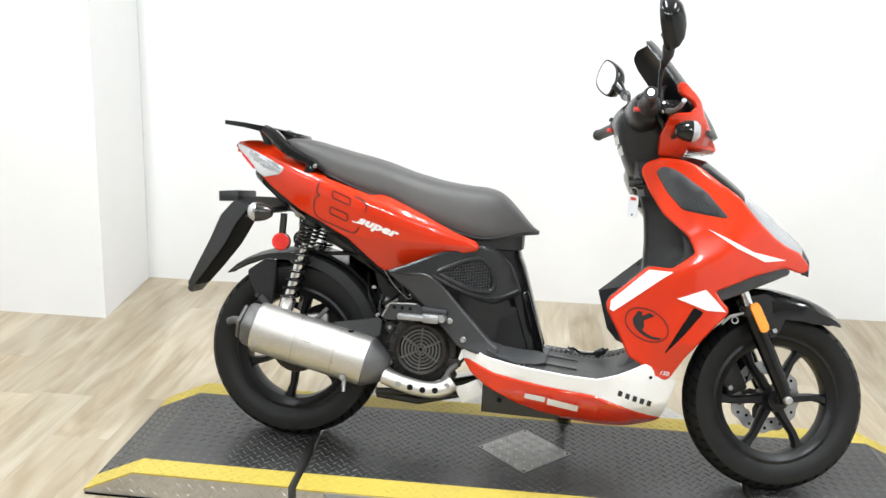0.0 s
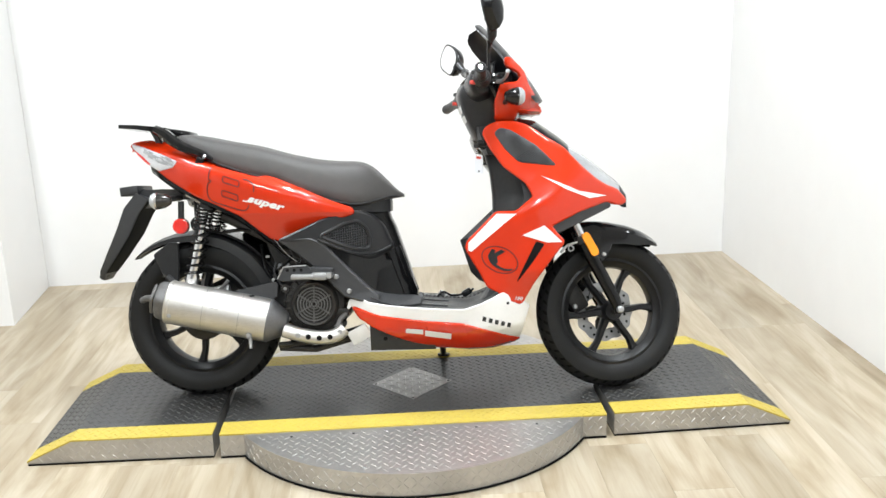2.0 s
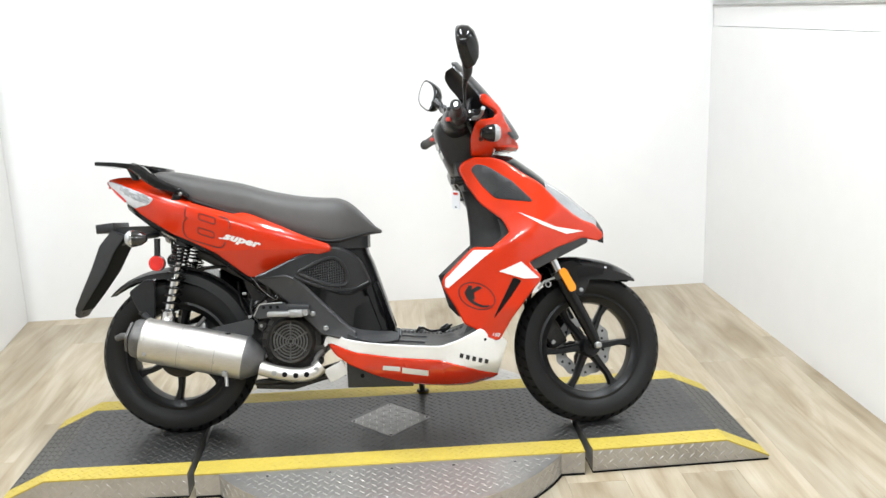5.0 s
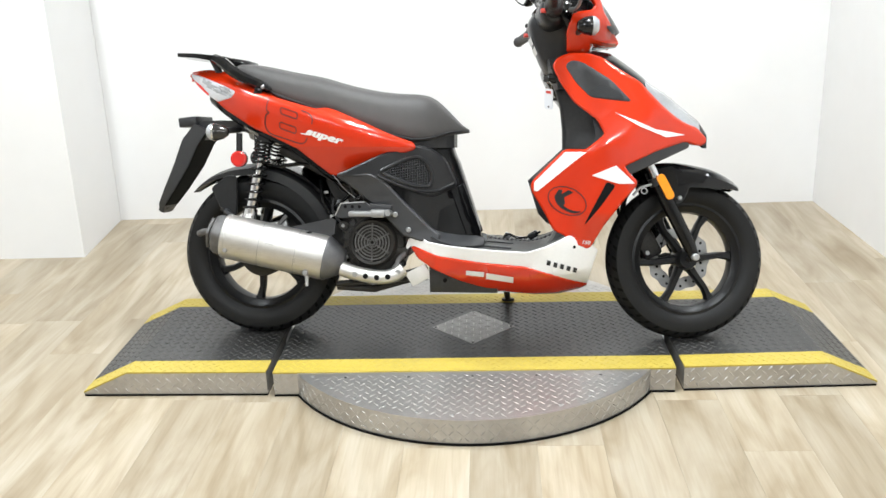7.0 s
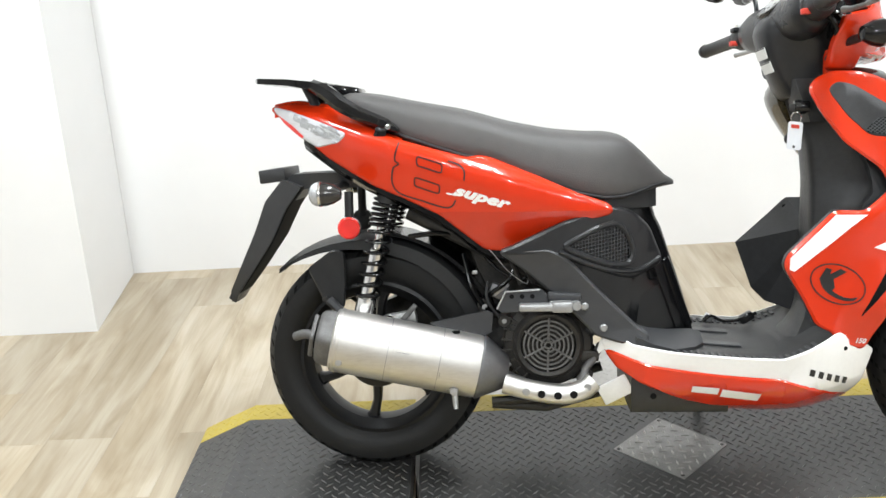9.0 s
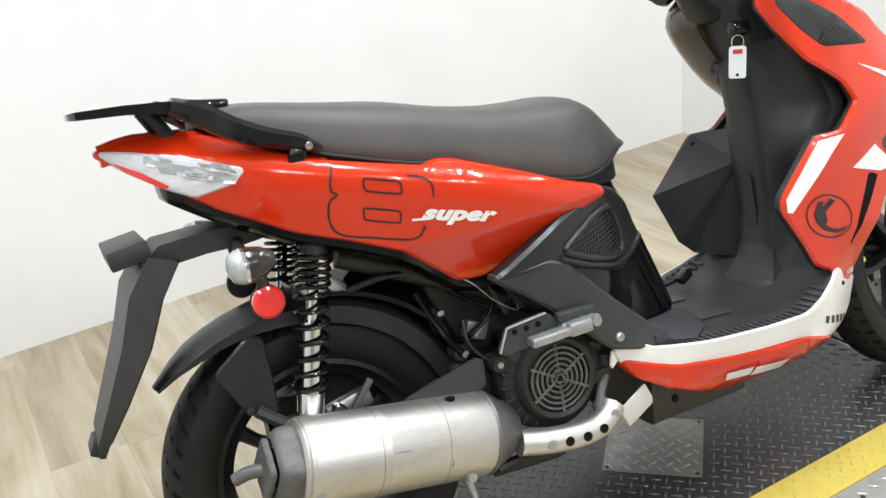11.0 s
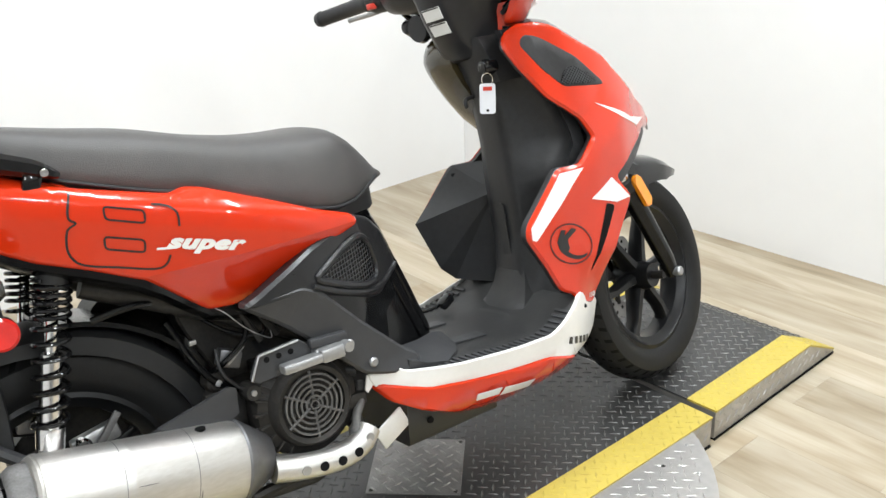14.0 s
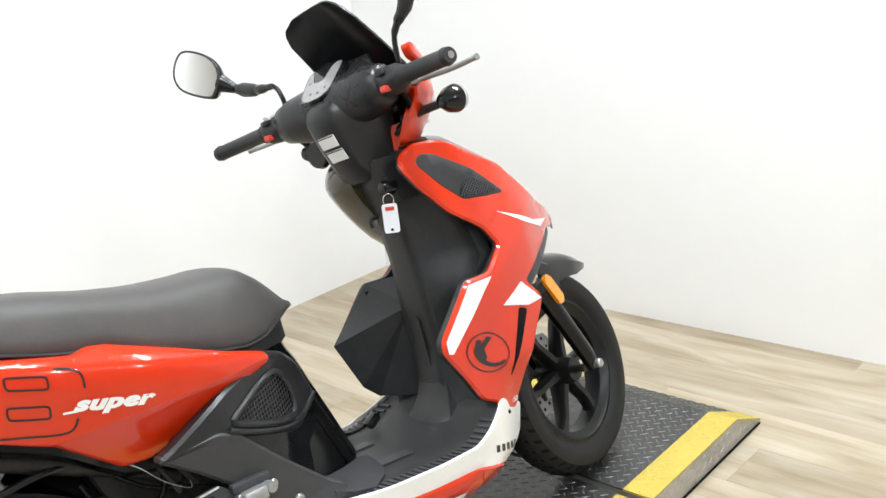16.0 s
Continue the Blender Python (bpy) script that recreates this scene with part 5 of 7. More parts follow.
written("150", 0.015, (0.343, 0.3140), -10, 0.2, lambda u, w: shield_f(u, w) + 0.0016, -1, "lettering", M_LABEL, right_shell, "small pale lettering", 0.0004, 0.027)
for s in (-1, 1):
    tail = part("tail_panel", panel(rounded(TAIL, 0.008), tail_f, s, 0.022, 0.004, 0.010, crease=TAIL_CREASE), M_RED, scooter, "gloss red tail side panel", angle=50, crease=TAIL_CREASE)
    lens = part("tail_lens", panel(rounded(LENS, 0.006), lambda u, w: tail_f(u, w) + 0.003, s, 0.008, 0.003, 0.02), M_CLEAR, scooter, "clear wedge-shaped tail lamp lens")
    part("lens_divider", panel([(-0.893, 0.824), (-0.856, 0.800), (-0.826, 0.774), (-0.832, 0.770), (-0.852, 0.785), (-0.878, 0.806)], lambda u, w: tail_f(u, w) + 0.0045, s, 0.001, 0), M_REDREF, lens, "red rear section of the lens")
    for k in range(26):
        bm = bmesh.new()
        u = random.uniform(-0.842, -0.742)
        w = 0.7725 + (-0.742 - u) * 0.40 + random.uniform(-0.013, 0.010)
        a, b, sk = random.uniform(0.006, 0.014), random.uniform(0.003, 0.006), random.uniform(-0.004, 0.004)
        t1, t2 = random.uniform(-0.0012, 0.0012), random.uniform(-0.0012, 0.0012)
        f = [bm.verts.new((u + x * a + y * sk, s * (tail_f(u + x * a, w + y * b) + 0.0045 + x * t1 + y * t2), w + y * b - x * a * 0.4)) for x, y in ((-1, -1), (1, -1), (1, 1), (-1, 1))]
        bm.faces.new(f)
        part("reflector_facet", bm, M_LENS, lens, smooth=False)
    bm = stroke([(-0.604, 0.757), (-0.612, 0.735), (-0.614, 0.719), (-0.606, 0.711), (-0.618, 0.704), (-0.623, 0.684), (-0.621, 0.664), (-0.606, 0.647), (-0.56, 0.632), (-0.512, 0.617), (-0.494, 0.620), (-0.486, 0.633)], s)
    part("number_outline", bm, M_BLACK, tail, "thin black number outline")
    part("number_outline", stroke([(-0.500, 0.716), (-0.478, 0.708), (-0.466, 0.694), (-0.467, 0.674)], s), M_BLACK, tail)
    for dw, du in ((0.0, 0.0), (-0.044, -0.007)):
        q = rounded([(-0.566 + du, 0.727 + dw), (-0.512 + du, 0.709 + dw), (-0.514 + du, 0.690 + dw), (-0.567 + du, 0.708 + dw)], 0.006)
        part("number_slot", ribbon(q, 0.003, lambda u, w: tail_f(u, w) + 0.0012, s, True), M_BLACK, tail)
    if s < 0:
        over = lambda u, w: tail_f(u, w) + 0.0030  # noqa: E731
        written("super", 0.036, (-0.490, 0.6460), -16, 0.30, over, s, "lettering", M_WHITE, tail, "bold white italic lettering", 0.0020, 0.122, 0.82)
        part("lettering_tail", ribbon([(-0.505, 0.6475), (-0.494, 0.6455), (-0.484, 0.6435)], 0.0036, over, s), M_WHITE, tail)

# red bridge between the panels behind the seat
rings = []
for u in np.linspace(-0.905, -0.60, 12):
    wt = table((-0.912, 0.836), (-0.86, 0.845), (-0.765, 0.833), (-0.702, 0.803), (-0.60, 0.760))(u)
    h = tail_f(u, wt) - 0.004
    rings.append([(u, -h, wt - 0.02), (u, -h, wt - 0.001), (u, -h * 0.7, wt + 0.010), (u, 0, wt + 0.013), (u, h * 0.7, wt + 0.010), (u, h, wt - 0.001), (u, h, wt - 0.02)])
part("tail_bridge", skin(rings), M_RED, scooter, "gloss red top of the tail", angle=60)
# black under-tail
rings = []
under = table((-0.85, 0.785), (-0.765, 0.722), (-0.666, 0.664), (-0.597, 0.636), (-0.520, 0.599), (-0.466, 0.552), (-0.43, 0.522), (-0.36, 0.50), (-0.26, 0.52))
for u in np.linspace(-0.83, -0.28, 16):
    w0 = under(u)
    h = tail_f(u, w0 + 0.012) - 0.012
    rings.append([(u, -h, w0 + 0.03), (u, -h, w0 - 0.012), (u, -h * 0.8, w0 - 0.024), (u, h * 0.8, w0 - 0.024), (u, h, w0 - 0.012), (u, h, w0 + 0.03)])
part("undertail", skin(rings), M_SATIN, scooter, "black plastic undertail", angle=50)

# grab rail
rail = part("grab_rail", skin([[(u, -h, w - t), (u, -h, w), (u, h, w), (u, h, w - t)] for u, h, w, t in ((-0.934, 0.066, 0.903, 0.009), (-0.925, 0.085, 0.904, 0.012), (-0.86, 0.098, 0.900, 0.014), (-0.800, 0.105, 0.893, 0.018), (-0.765, 0.10, 0.889, 0.018))]), M_GLOSS, scooter, "gloss black rear grab rail")
for s in (-1, 1):
    path = curved([(-0.800, s * 0.100, 0.885), (-0.766, s * 0.116, 0.868), (-0.732, s * 0.128, 0.842), (-0.690, s * 0.134, 0.818), (-0.640, s * 0.140, 0.798), (-0.606, s * 0.142, 0.781)], 4, False)
    rings = []
    for k, p in enumerate(path):
        q = Vector(p)
        wd, hg = float(np.interp(k / (len(path) - 1), [0, 0.4, 0.8, 1], [0.020, 0.019, 0.016, 0.006])), float(np.interp(k / (len(path) - 1), [0, 0.3, 0.8, 1], [0.012, 0.016, 0.012, 0.004]))
        rings.append([q + Vector((hg * 0.5 * b, wd * a, hg * b)) for a, b in ((-1, -0.5), (-1, 0.5), (-0.5, 1), (0.5, 1), (1, 0.5), (1, -0.5), (0.5, -1), (-0.5, -1))])
    part("rail_arm", skin(rings), M_GLOSS, rail)
    part("rail_foot", boxed(-0.013, 0.013, -0.009, 0.009, -0.016, 0.012, 0.004, pose(-0.645, s * 0.142, 0.780, 0, 20, 0)), M_GLOSS, rail)
    part("rail_post", tube([(-0.825, s * 0.045, 0.885), (-0.80, s * 0.045, 0.835)], 0.011, 10), M_MATTE, rail)
    part("rail_bolt", lathe([(0, -0.003), (0.006, -0.002), (0.007, 0.002), (0, 0.002)], (-0.628, s * 0.157, 0.790), 12), M_CHROME, rail)
part("rail_block", boxed(-0.03, 0.03, -0.05, 0.05, -0.012, 0.012, 0.005, pose(-0.735, 0, 0.872, 0, 10, 0)), M_GLOSS, rail)

# number plate carrier
plate = part("plate_carrier", skin([[(u, -h, w), (u, h, w), (u + du, h * 0.8, w - 0.035), (u + du, -h * 0.8, w - 0.035)] for u, h, w, du in ((-0.66, 0.05, 0.695, 0.0), (-0.74, 0.052, 0.690, 0.0), (-0.80, 0.055, 0.692, 0.01), (-0.86, 0.060, 0.690, 0.02), (-0.895, 0.062, 0.665, 0.035))]), M_FLAP, scooter, "dark grey number plate carrier without a plate")
BLADE = ((-0.880, 0.084, 0.680, 0.040), (-0.921, 0.084, 0.632, 0.044), (-0.950, 0.081, 0.560, 0.038), (-0.990, 0.072, 0.480, 0.026), (-1.018, 0.061, 0.425, 0.016), (-1.022, 0.044, 0.398, 0.008))
part("carrier_blade", skin([[(u, -h, w), (u, h, w), (u + d, h * 0.90, w - 0.45 * d), (u + d, -h * 0.90, w - 0.45 * d)] for u, h, w, d in BLADE]), M_FLAP, plate, "long tapered mudflap blade", angle=20)
part("blade_front", skin([[(u + d + 0.001, -h * 0.86, w - 0.45 * d), (u + d + 0.001, h * 0.86, w - 0.45 * d), (u + d + 0.003, h * 0.84, w - 0.45 * d), (u + d + 0.003, -h * 0.84, w - 0.45 * d)] for u, h, w, d in BLADE[:-1]]), M_GAP, plate, "black front face of the blade", angle=20)
part("blade_tip", boxed(-0.012, 0.010, -0.030, 0.030, -0.010, 0.014, 0.003, pose(-1.020, 0, 0.405, 0, 30, 0)), M_MATTE, plate)
part("carrier_head", boxed(-0.030, 0.030, -0.075, 0.075, -0.015, 0.015, 0.003, pose(-0.905, 0, 0.688, 0, -6, 0)), M_MATTE, plate)
for s in (-1, 1):
    ind = part("rear_indicator", tube([(-0.745, s * 0.04, 0.662), (-0.765, s * 0.184, 0.656)], 0.010, 10), M_MATTE, scooter, "rear turn indicator with a clear lens")
    part("indicator_body", lathe([(0, 0.044), (0.011, 0.042), (0.021, 0.026), (0.0255, 0.008), (0.0258, 0.0), (0, 0.0)], (-0.768, s * 0.203, 0.653), 28, "x"), M_SMOKE, ind, "dark smoked indicator body")
    part("indicator_lens", lathe([(0.0258, 0.0), (0.0252, -0.010), (0.020, -0.019), (0.011, -0.024), (0.0, -0.026)], (-0.769, s * 0.203, 0.653), 28, "x"), M_LENS, ind, "clear ribbed lens")
    part("indicator_ring", lathe([(0.0258, 0.002), (0.0268, 0.001), (0.0268, -0.003), (0.0256, -0.004)], (-0.769, s * 0.203, 0.653), 28, "x", closed=True), M_CHROME, ind)
    stem = part("reflector_stem", tube([(-0.730, s * 0.088, 0.650), (-0.730, s * 0.094, 0.580)], 0.010, 10), M_MATTE, scooter)
    part("side_reflector", lathe([(0, -0.008), (0.0205, -0.008), (0.025, -0.004), (0.025, 0.006), (0, 0.006)], (-0.730, s * 0.102, 0.570), 32), M_REDREF, stem, "round red side reflector")
    part("reflector_back", lathe([(0, -0.003), (0.024, -0.003), (0.026, 0.0), (0.026, 0.003), (0, 0.003)], (-0.730, s * 0.091, 0.570), 32), M_MATTE, stem)

# rear shock absorbers
for s in (-1, 1):
    top, foot = Vector((-0.641, s * 0.098, 0.640)), Vector((-0.704, s * 0.092, 0.385))
    shock = part("shock_absorber", tube([top, foot], 0.010, 12), M_CHROME, scooter, "chrome rear shock absorber with a black coil spring")
    d = foot - top
    part("damper_body", tube([top + d * 0.46, top + d * 0.47, top + d * 0.98], [0.012, 0.0165, 0.0165], 20), M_CHROME, shock)
    part("damper_collar", tube([top + d * 0.90, top + d * 1.02], 0.022, 16), M_CHROME, shock)
    part("top_sleeve", tube([top - d * 0.02, top + d * 0.06], 0.024, 16), M_MATTE, shock)
    side = d.orthogonal().normalized()
    up = d.normalized().cross(side)
    pts, n = [], 230
    for k in range(n):
        f = k / (n - 1)
        turns = float(np.interp(f, [0, 0.26, 0.34, 1], [0, 5.2, 6.2, 12.2]))
        a = 2 * math.pi * turns
        pts.append(top + d * (0.04 + 0.86 * f) + (side * math.cos(a) + up * math.sin(a)) * (0.0275 - 0.002 * f))
    part("coil_spring", tube(pts, 0.0036, 8), M_GLOSS, shock, "gloss black coil spring")
    part("shock_clevis", boxed(-0.017, 0.017, -0.016, 0.016, -0.030, 0.022, 0.005, pose(foot.x + 0.002, foot.y, foot.z, 0, 14, 0)), M_CAST, shock, "bare metal shock mount")
    part("shock_bolt", lathe([(0, -0.024), (0.007, -0.024), (0.009, -0.018), (0.009, 0.018), (0, 0.018)], (foot.x + 0.006, foot.y, foot.z - 0.016), 12), M_CHROME, shock)
    part("shock_eye", lathe([(0.006, -0.012), (0.016, -0.012), (0.016, 0.012), (0.006, 0.012)], tuple(foot + d * 0.02), 16, closed=True), M_CAST, shock)

# rear mudguard hugger
rings = []
for k in range(17):
    f = k / 16
    a = radians(139 - f * 117)
    r = float(np.interp(f, [0, 0.3, 0.7, 1], [0.306, 0.290, 0.281, 0.276]))
    half = float(np.interp(f, [0, 0.12, 0.4, 1], [0.030, 0.062, 0.078, 0.080]))
    drop = float(np.interp(f, [0, 0.15, 0.5, 1], [0.002, 0.016, 0.040, 0.045]))
    rings.append([(REAR[0] + 0.004 + math.cos(a) * (r + e), 0.012 + x * half, REAR[2] + 0.001 + math.sin(a) * (r + e)) for x, e in
                  ((-1, -drop), (-0.97, -drop * 0.3), (-0.8, -0.004), (-0.4, 0.004), (0, 0.006), (0.4, 0.004), (0.8, -0.004), (0.97, -drop * 0.3), (1, -drop), (0.92, -drop), (0.85, -drop * 0.4), (0, 0.0), (-0.85, -drop * 0.4), (-0.92, -drop))])
hug = part("rear_mudguard", skin(rings), M_HUGGER, scooter, "black plastic rear mudguard")
for s in (-1, 1):
    part("mudguard_bracket", panel(rounded([(-0.830, 0.476), (-0.775, 0.516), (-0.750, 0.512), (-0.750, 0.445), (-0.754, 0.388), (-0.772, 0.378), (-0.802, 0.415)], 0.008), lambda u, w: 0.079, s, 0.008, 0.003), M_HUGGER, hug, "black mudguard bracket")
    part("bracket_arm", tube([(-0.785, s * 0.085, 0.405), (-0.745, s * 0.095, 0.370), (-0.690, s * 0.10, 0.350)], 0.011, 8), M_MATTE, hug)
    part("bolt", lathe([(0, -0.004), (0.006, -0.003), (0.007, 0.003), (0, 0.003)], (-0.795, s * 0.086, 0.408), 12), M_IRON, hug)

# ---- engine, fan and exhaust ----
engine = part("engine_case", boxed(-0.46, -0.22, -0.085, 0.12, 0.215, 0.375, 0.025), M_IRON, scooter, "dark oily engine case")
part("swing_arm", skin([[(u, 0.108, w - h), (u, 0.108, w + h), (u, 0.155, w + h), (u, 0.155, w - h)] for u, w, h in ((-0.25, 0.30, 0.08), (-0.40, 0.315, 0.085), (-0.52, 0.325, 0.085), (-0.62, 0.315, 0.08), (-0.70, 0.290, 0.068), (-0.745, 0.275, 0.045))]), M_IRON, engine)
part("cylinder_shroud", skin([[(u, -h, w - t), (u, -h, w + t), (u, h, w + t), (u, h, w - t)] for u, w, h, t in ((-0.36, 0.32, 0.09, 0.075), (-0.25, 0.325, 0.095, 0.07), (-0.20, 0.31, 0.09, 0.055))]), M_IRON, engine)
FAN = (-0.295, -0.140, 0.312)
fan = part("fan_cover", lathe([(0.0, 0.006), (0.058, 0.006), (0.060, -0.013), (0.068, -0.016), (0.074, -0.010), (0.078, 0.004), (0.094, 0.010), (0.099, 0.022), (0.099, 0.045), (0.0, 0.045)], FAN, 48), M_IRON, engine, "black round cooling fan cover")
grill = bmesh.new()
for r in (0.015, 0.0245, 0.034, 0.0435, 0.053):
    lathe([(r - 0.0017, -0.012), (r - 0.0017, -0.016), (r + 0.0017, -0.016), (r + 0.0017, -0.012)], FAN, 40, closed=True, bm=grill)
part("fan_grille", grill, M_CAP, fan, "grille of rings and spokes")
for k in range(6):
    a = radians(28 + 60 * k)
    part("grille_spoke", tube([(FAN[0] + r * math.cos(a), FAN[1] - 0.014, FAN[2] + r * math.sin(a)) for r in (0.010, 0.060)], 0.0026, 6), M_CAP, fan)
for k in range(10):
    a = radians(100 + 15 * k)
    part("housing_rib", boxed(0.079, 0.102, 0.002, 0.014, -0.002, 0.002, 0.0008, Matrix.Translation(FAN) @ Matrix.Rotation(-a, 4, "Y")), M_IRON, fan, smooth=False)
for a0, rr in ((28, 0.106), (-40, 0.108), (-98, 0.106), (152, 0.106)):
    a = radians(a0)
    part("housing_lug", lathe([(0.005, 0.004), (0.013, 0.004), (0.015, 0.010), (0.015, 0.040), (0.005, 0.040)], (FAN[0] + rr * math.cos(a), FAN[1], FAN[2] + rr * math.sin(a)), 18, closed=True), M_IRON, fan)
part("grille_hub", lathe([(0.0065, -0.018), (0.0095, -0.018), (0.0105, -0.012), (0.0065, -0.012)], FAN, 6, closed=True), M_CAP, fan)
for k in range(4):
    a = radians((28, -40, -98, 152)[k])
    part("bolt", lathe([(0, -0.006), (0.005, -0.006), (0.006, 0.004), (0, 0.004)], (FAN[0] + 0.107 * math.cos(a), FAN[1] + 0.006, FAN[2] + 0.107 * math.sin(a)), 10), M_CAST, fan)
part("fan_lug", boxed(-0.02, 0.02, -0.01, 0.01, -0.012, 0.012, 0.004, pose(FAN[0] + 0.09, FAN[1] + 0.012, FAN[2] - 0.03)), M_IRON, fan)

# passenger foot peg folded on its bracket
peg = part("footpeg_bracket", panel(rounded([(-0.402, 0.400), (-0.383, 0.433), (-0.311, 0.438), (-0.290, 0.418), (-0.262, 0.412), (-0.262, 0.396), (-0.393, 0.390)], 0.005), lambda u, w: 0.178, -1, 0.008, 0.002), M_GREY, scooter, "dark grey passenger footpeg bracket")
part("bracket_edge", tube([(u, -0.1795, w) for u, w in ((-0.404, 0.397), (-0.385, 0.434), (-0.345, 0.4368), (-0.312, 0.4385))], 0.0022, 8), M_CAST, peg, "bare metal bracket edge")
part("peg_cover", boxed(-0.034, 0.036, -0.192, -0.176, -0.008, 0.008, 0.003, pose(-0.262, 0, 0.424, 0, 4, 0)), M_GREY, peg)
part("peg_knuckle", boxed(-0.022, 0.022, -0.015, 0.015, -0.012, 0.012, 0.005, pose(-0.266, -0.196, 0.405)), M_CAST, peg, "bright footpeg knuckle")
for u in (-0.372, -0.350, -0.328):
    part("bracket_hole", lathe([(0, -0.001), (0.005, -0.001), (0.005, 0.001), (0, 0.001)], (u, -0.1785, 0.424), 10), M_GAP, peg)
part("footpeg", boxed(-0.052, 0.050, -0.013, 0.013, -0.008, 0.008, 0.004, pose(-0.305, -0.196, 0.404, 0, 0, 0)), M_CAST, peg, "folded metal footpeg")
part("peg_pivot", lathe([(0, -0.018), (0.009, -0.018), (0.011, 0.014), (0, 0.014)], (-0.236, -0.192, 0.407), 16), M_CAST, peg)
part("peg_arm", boxed(-0.03, 0.03, -0.010, 0.010, -0.010, 0.010, 0.003, pose(-0.262, -0.186, 0.406, 0, 0, 0)), M_CAST, peg)
# carburettor, hoses and cables above the engine
part("carburettor", boxed(-0.045, 0.035, -0.04, 0.05, -0.035, 0.035, 0.012, pose(-0.415, 0, 0.43, 0, 12, 0)), M_IRON, scooter)
part("carb_cap", lathe([(0, -0.012), (0.012, -0.012), (0.016, -0.008), (0.018, 0.02), (0, 0.02)], (-0.433, -0.085, 0.388), 20), M_IRON, scooter)
part("carb_screw", lathe([(0, -0.008), (0.006, -0.007), (0.007, 0.01), (0, 0.01)], (-0.433, -0.098, 0.388), 10), M_CAST, scooter)
part("choke_block", boxed(-0.022, 0.018, -0.012, 0.012, -0.016, 0.014, 0.004, pose(-0.400, -0.088, 0.420, 0, 24, 0)), M_CONE, scooter, "small bare metal carburettor block")
part("choke_lever", boxed(-0.020, 0.020, -0.003, 0.003, -0.005, 0.005, 0.001, pose(-0.396, -0.104, 0.428, 0, -35, 0)), M_CAST, scooter)
part("wire", tube(curved([(-0.420, -0.13, 0.520), (-0.408, -0.14, 0.509), (-0.385, -0.142, 0.480), (-0.362, -0.14, 0.459), (-0.340, -0.138, 0.445), (-0.336, -0.132, 0.455)], 6, False), 0.0009, 6), M_CAST, scooter, "thin pale wire")
part("wire", tube(curved([(-0.424, -0.10, 0.445), (-0.428, -0.11, 0.415), (-0.416, -0.115, 0.388), (-0.390, -0.125, 0.362), (-0.358, -0.135, 0.346)], 6, False), 0.0035, 8), M_MATTE, scooter)
part("bracket_strut", tube([(-0.355, -0.125, 0.505), (-0.323, -0.125, 0.445)], 0.007, 8), M_IRON, scooter)
part("bracket_strut", tube([(-0.375, -0.110, 0.500), (-0.352, -0.12, 0.440)], 0.005, 8), M_IRON, scooter)
part("inlet_rubber", tube(curved([(-0.385, -0.02, 0.43), (-0.34, -0.03, 0.42), (-0.31, -0.03, 0.385)], 5, False), 0.026, 14), M_MATTE, scooter)
part("plug_cap", tube([(-0.225, -0.115, 0.345), (-0.195, -0.135, 0.335)], [0.011, 0.009], 12), M_MATTE, scooter)
part("clip", boxed(-0.006, 0.006, -0.003, 0.003, -0.004, 0.004, 0.001, pose(-0.454, -0.082, 0.463)), M_CAST, scooter)
part("stay_plate", boxed(-0.012, 0.012, -0.004, 0.004, -0.020, 0.020, 0.003, pose(-0.390, -0.125, 0.275, 0, -35, 0)), M_CAST, scooter)
part("inner_guard", skin([[(REAR[0] + math.cos(a) * r, v, REAR[2] + math.sin(a) * r) for v, r in ((-0.075, 0.292), (-0.075, 0.300), (0.075, 0.300), (0.075, 0.292))] for a in (radians(20 + 6 * k) for k in range(12))]), M_SATIN, scooter, "black inner wheel guard")
for pts, r in (([(-0.36, -0.09, 0.50), (-0.375, -0.115, 0.455), (-0.41, -0.11, 0.425), (-0.44, -0.08, 0.40)], 0.005), ([(-0.45, -0.06, 0.52), (-0.40, -0.10, 0.47), (-0.345, -0.118, 0.452), (-0.33, -0.10, 0.50)], 0.0035),
               ([(-0.48, -0.05, 0.50), (-0.46, -0.09, 0.43), (-0.43, -0.10, 0.385), (-0.39, -0.10, 0.36)], 0.006), ([(-0.25, -0.11, 0.37), (-0.22, -0.12, 0.33), (-0.19, -0.11, 0.285)], 0.006),
               ([(-0.60, -0.075, 0.545), (-0.53, -0.085, 0.552), (-0.46, -0.07, 0.535), (-0.41, -0.06, 0.50)], 0.006), ([(-0.50, -0.03, 0.47), (-0.47, -0.02, 0.41), (-0.45, 0.0, 0.36)], 0.009)):
    part("hose", tube(curved(pts, 6, False), r, 8), M_SATIN, scooter, "thin black hose")
part("engine_shroud", panel(rounded([(-0.470, 0.545), (-0.36, 0.515), (-0.29, 0.465), (-0.25, 0.40), (-0.30, 0.36), (-0.40, 0.36), (-0.425, 0.42), (-0.452, 0.48)], 0.01), lambda u, w: 0.055, -1, 0.05, 0.004), M_IRON, scooter, "dirty black engine shroud")
part("air_box", panel(rounded([(-0.580, 0.470), (-0.565, 0.530), (-0.520, 0.552), (-0.440, 0.545), (-0.395, 0.520), (-0.395, 0.360), (-0.560, 0.360)], 0.016), lambda u, w: 0.140, 1, 0.085, 0.008), M_IRON, scooter, "dark air cleaner box")
part("inner_frame", tube([(-0.60, -0.06, 0.60), (-0.40, -0.08, 0.50), (-0.15, -0.09, 0.36), (-0.10, -0.09, 0.25)], 0.018, 10), M_IRON, scooter)
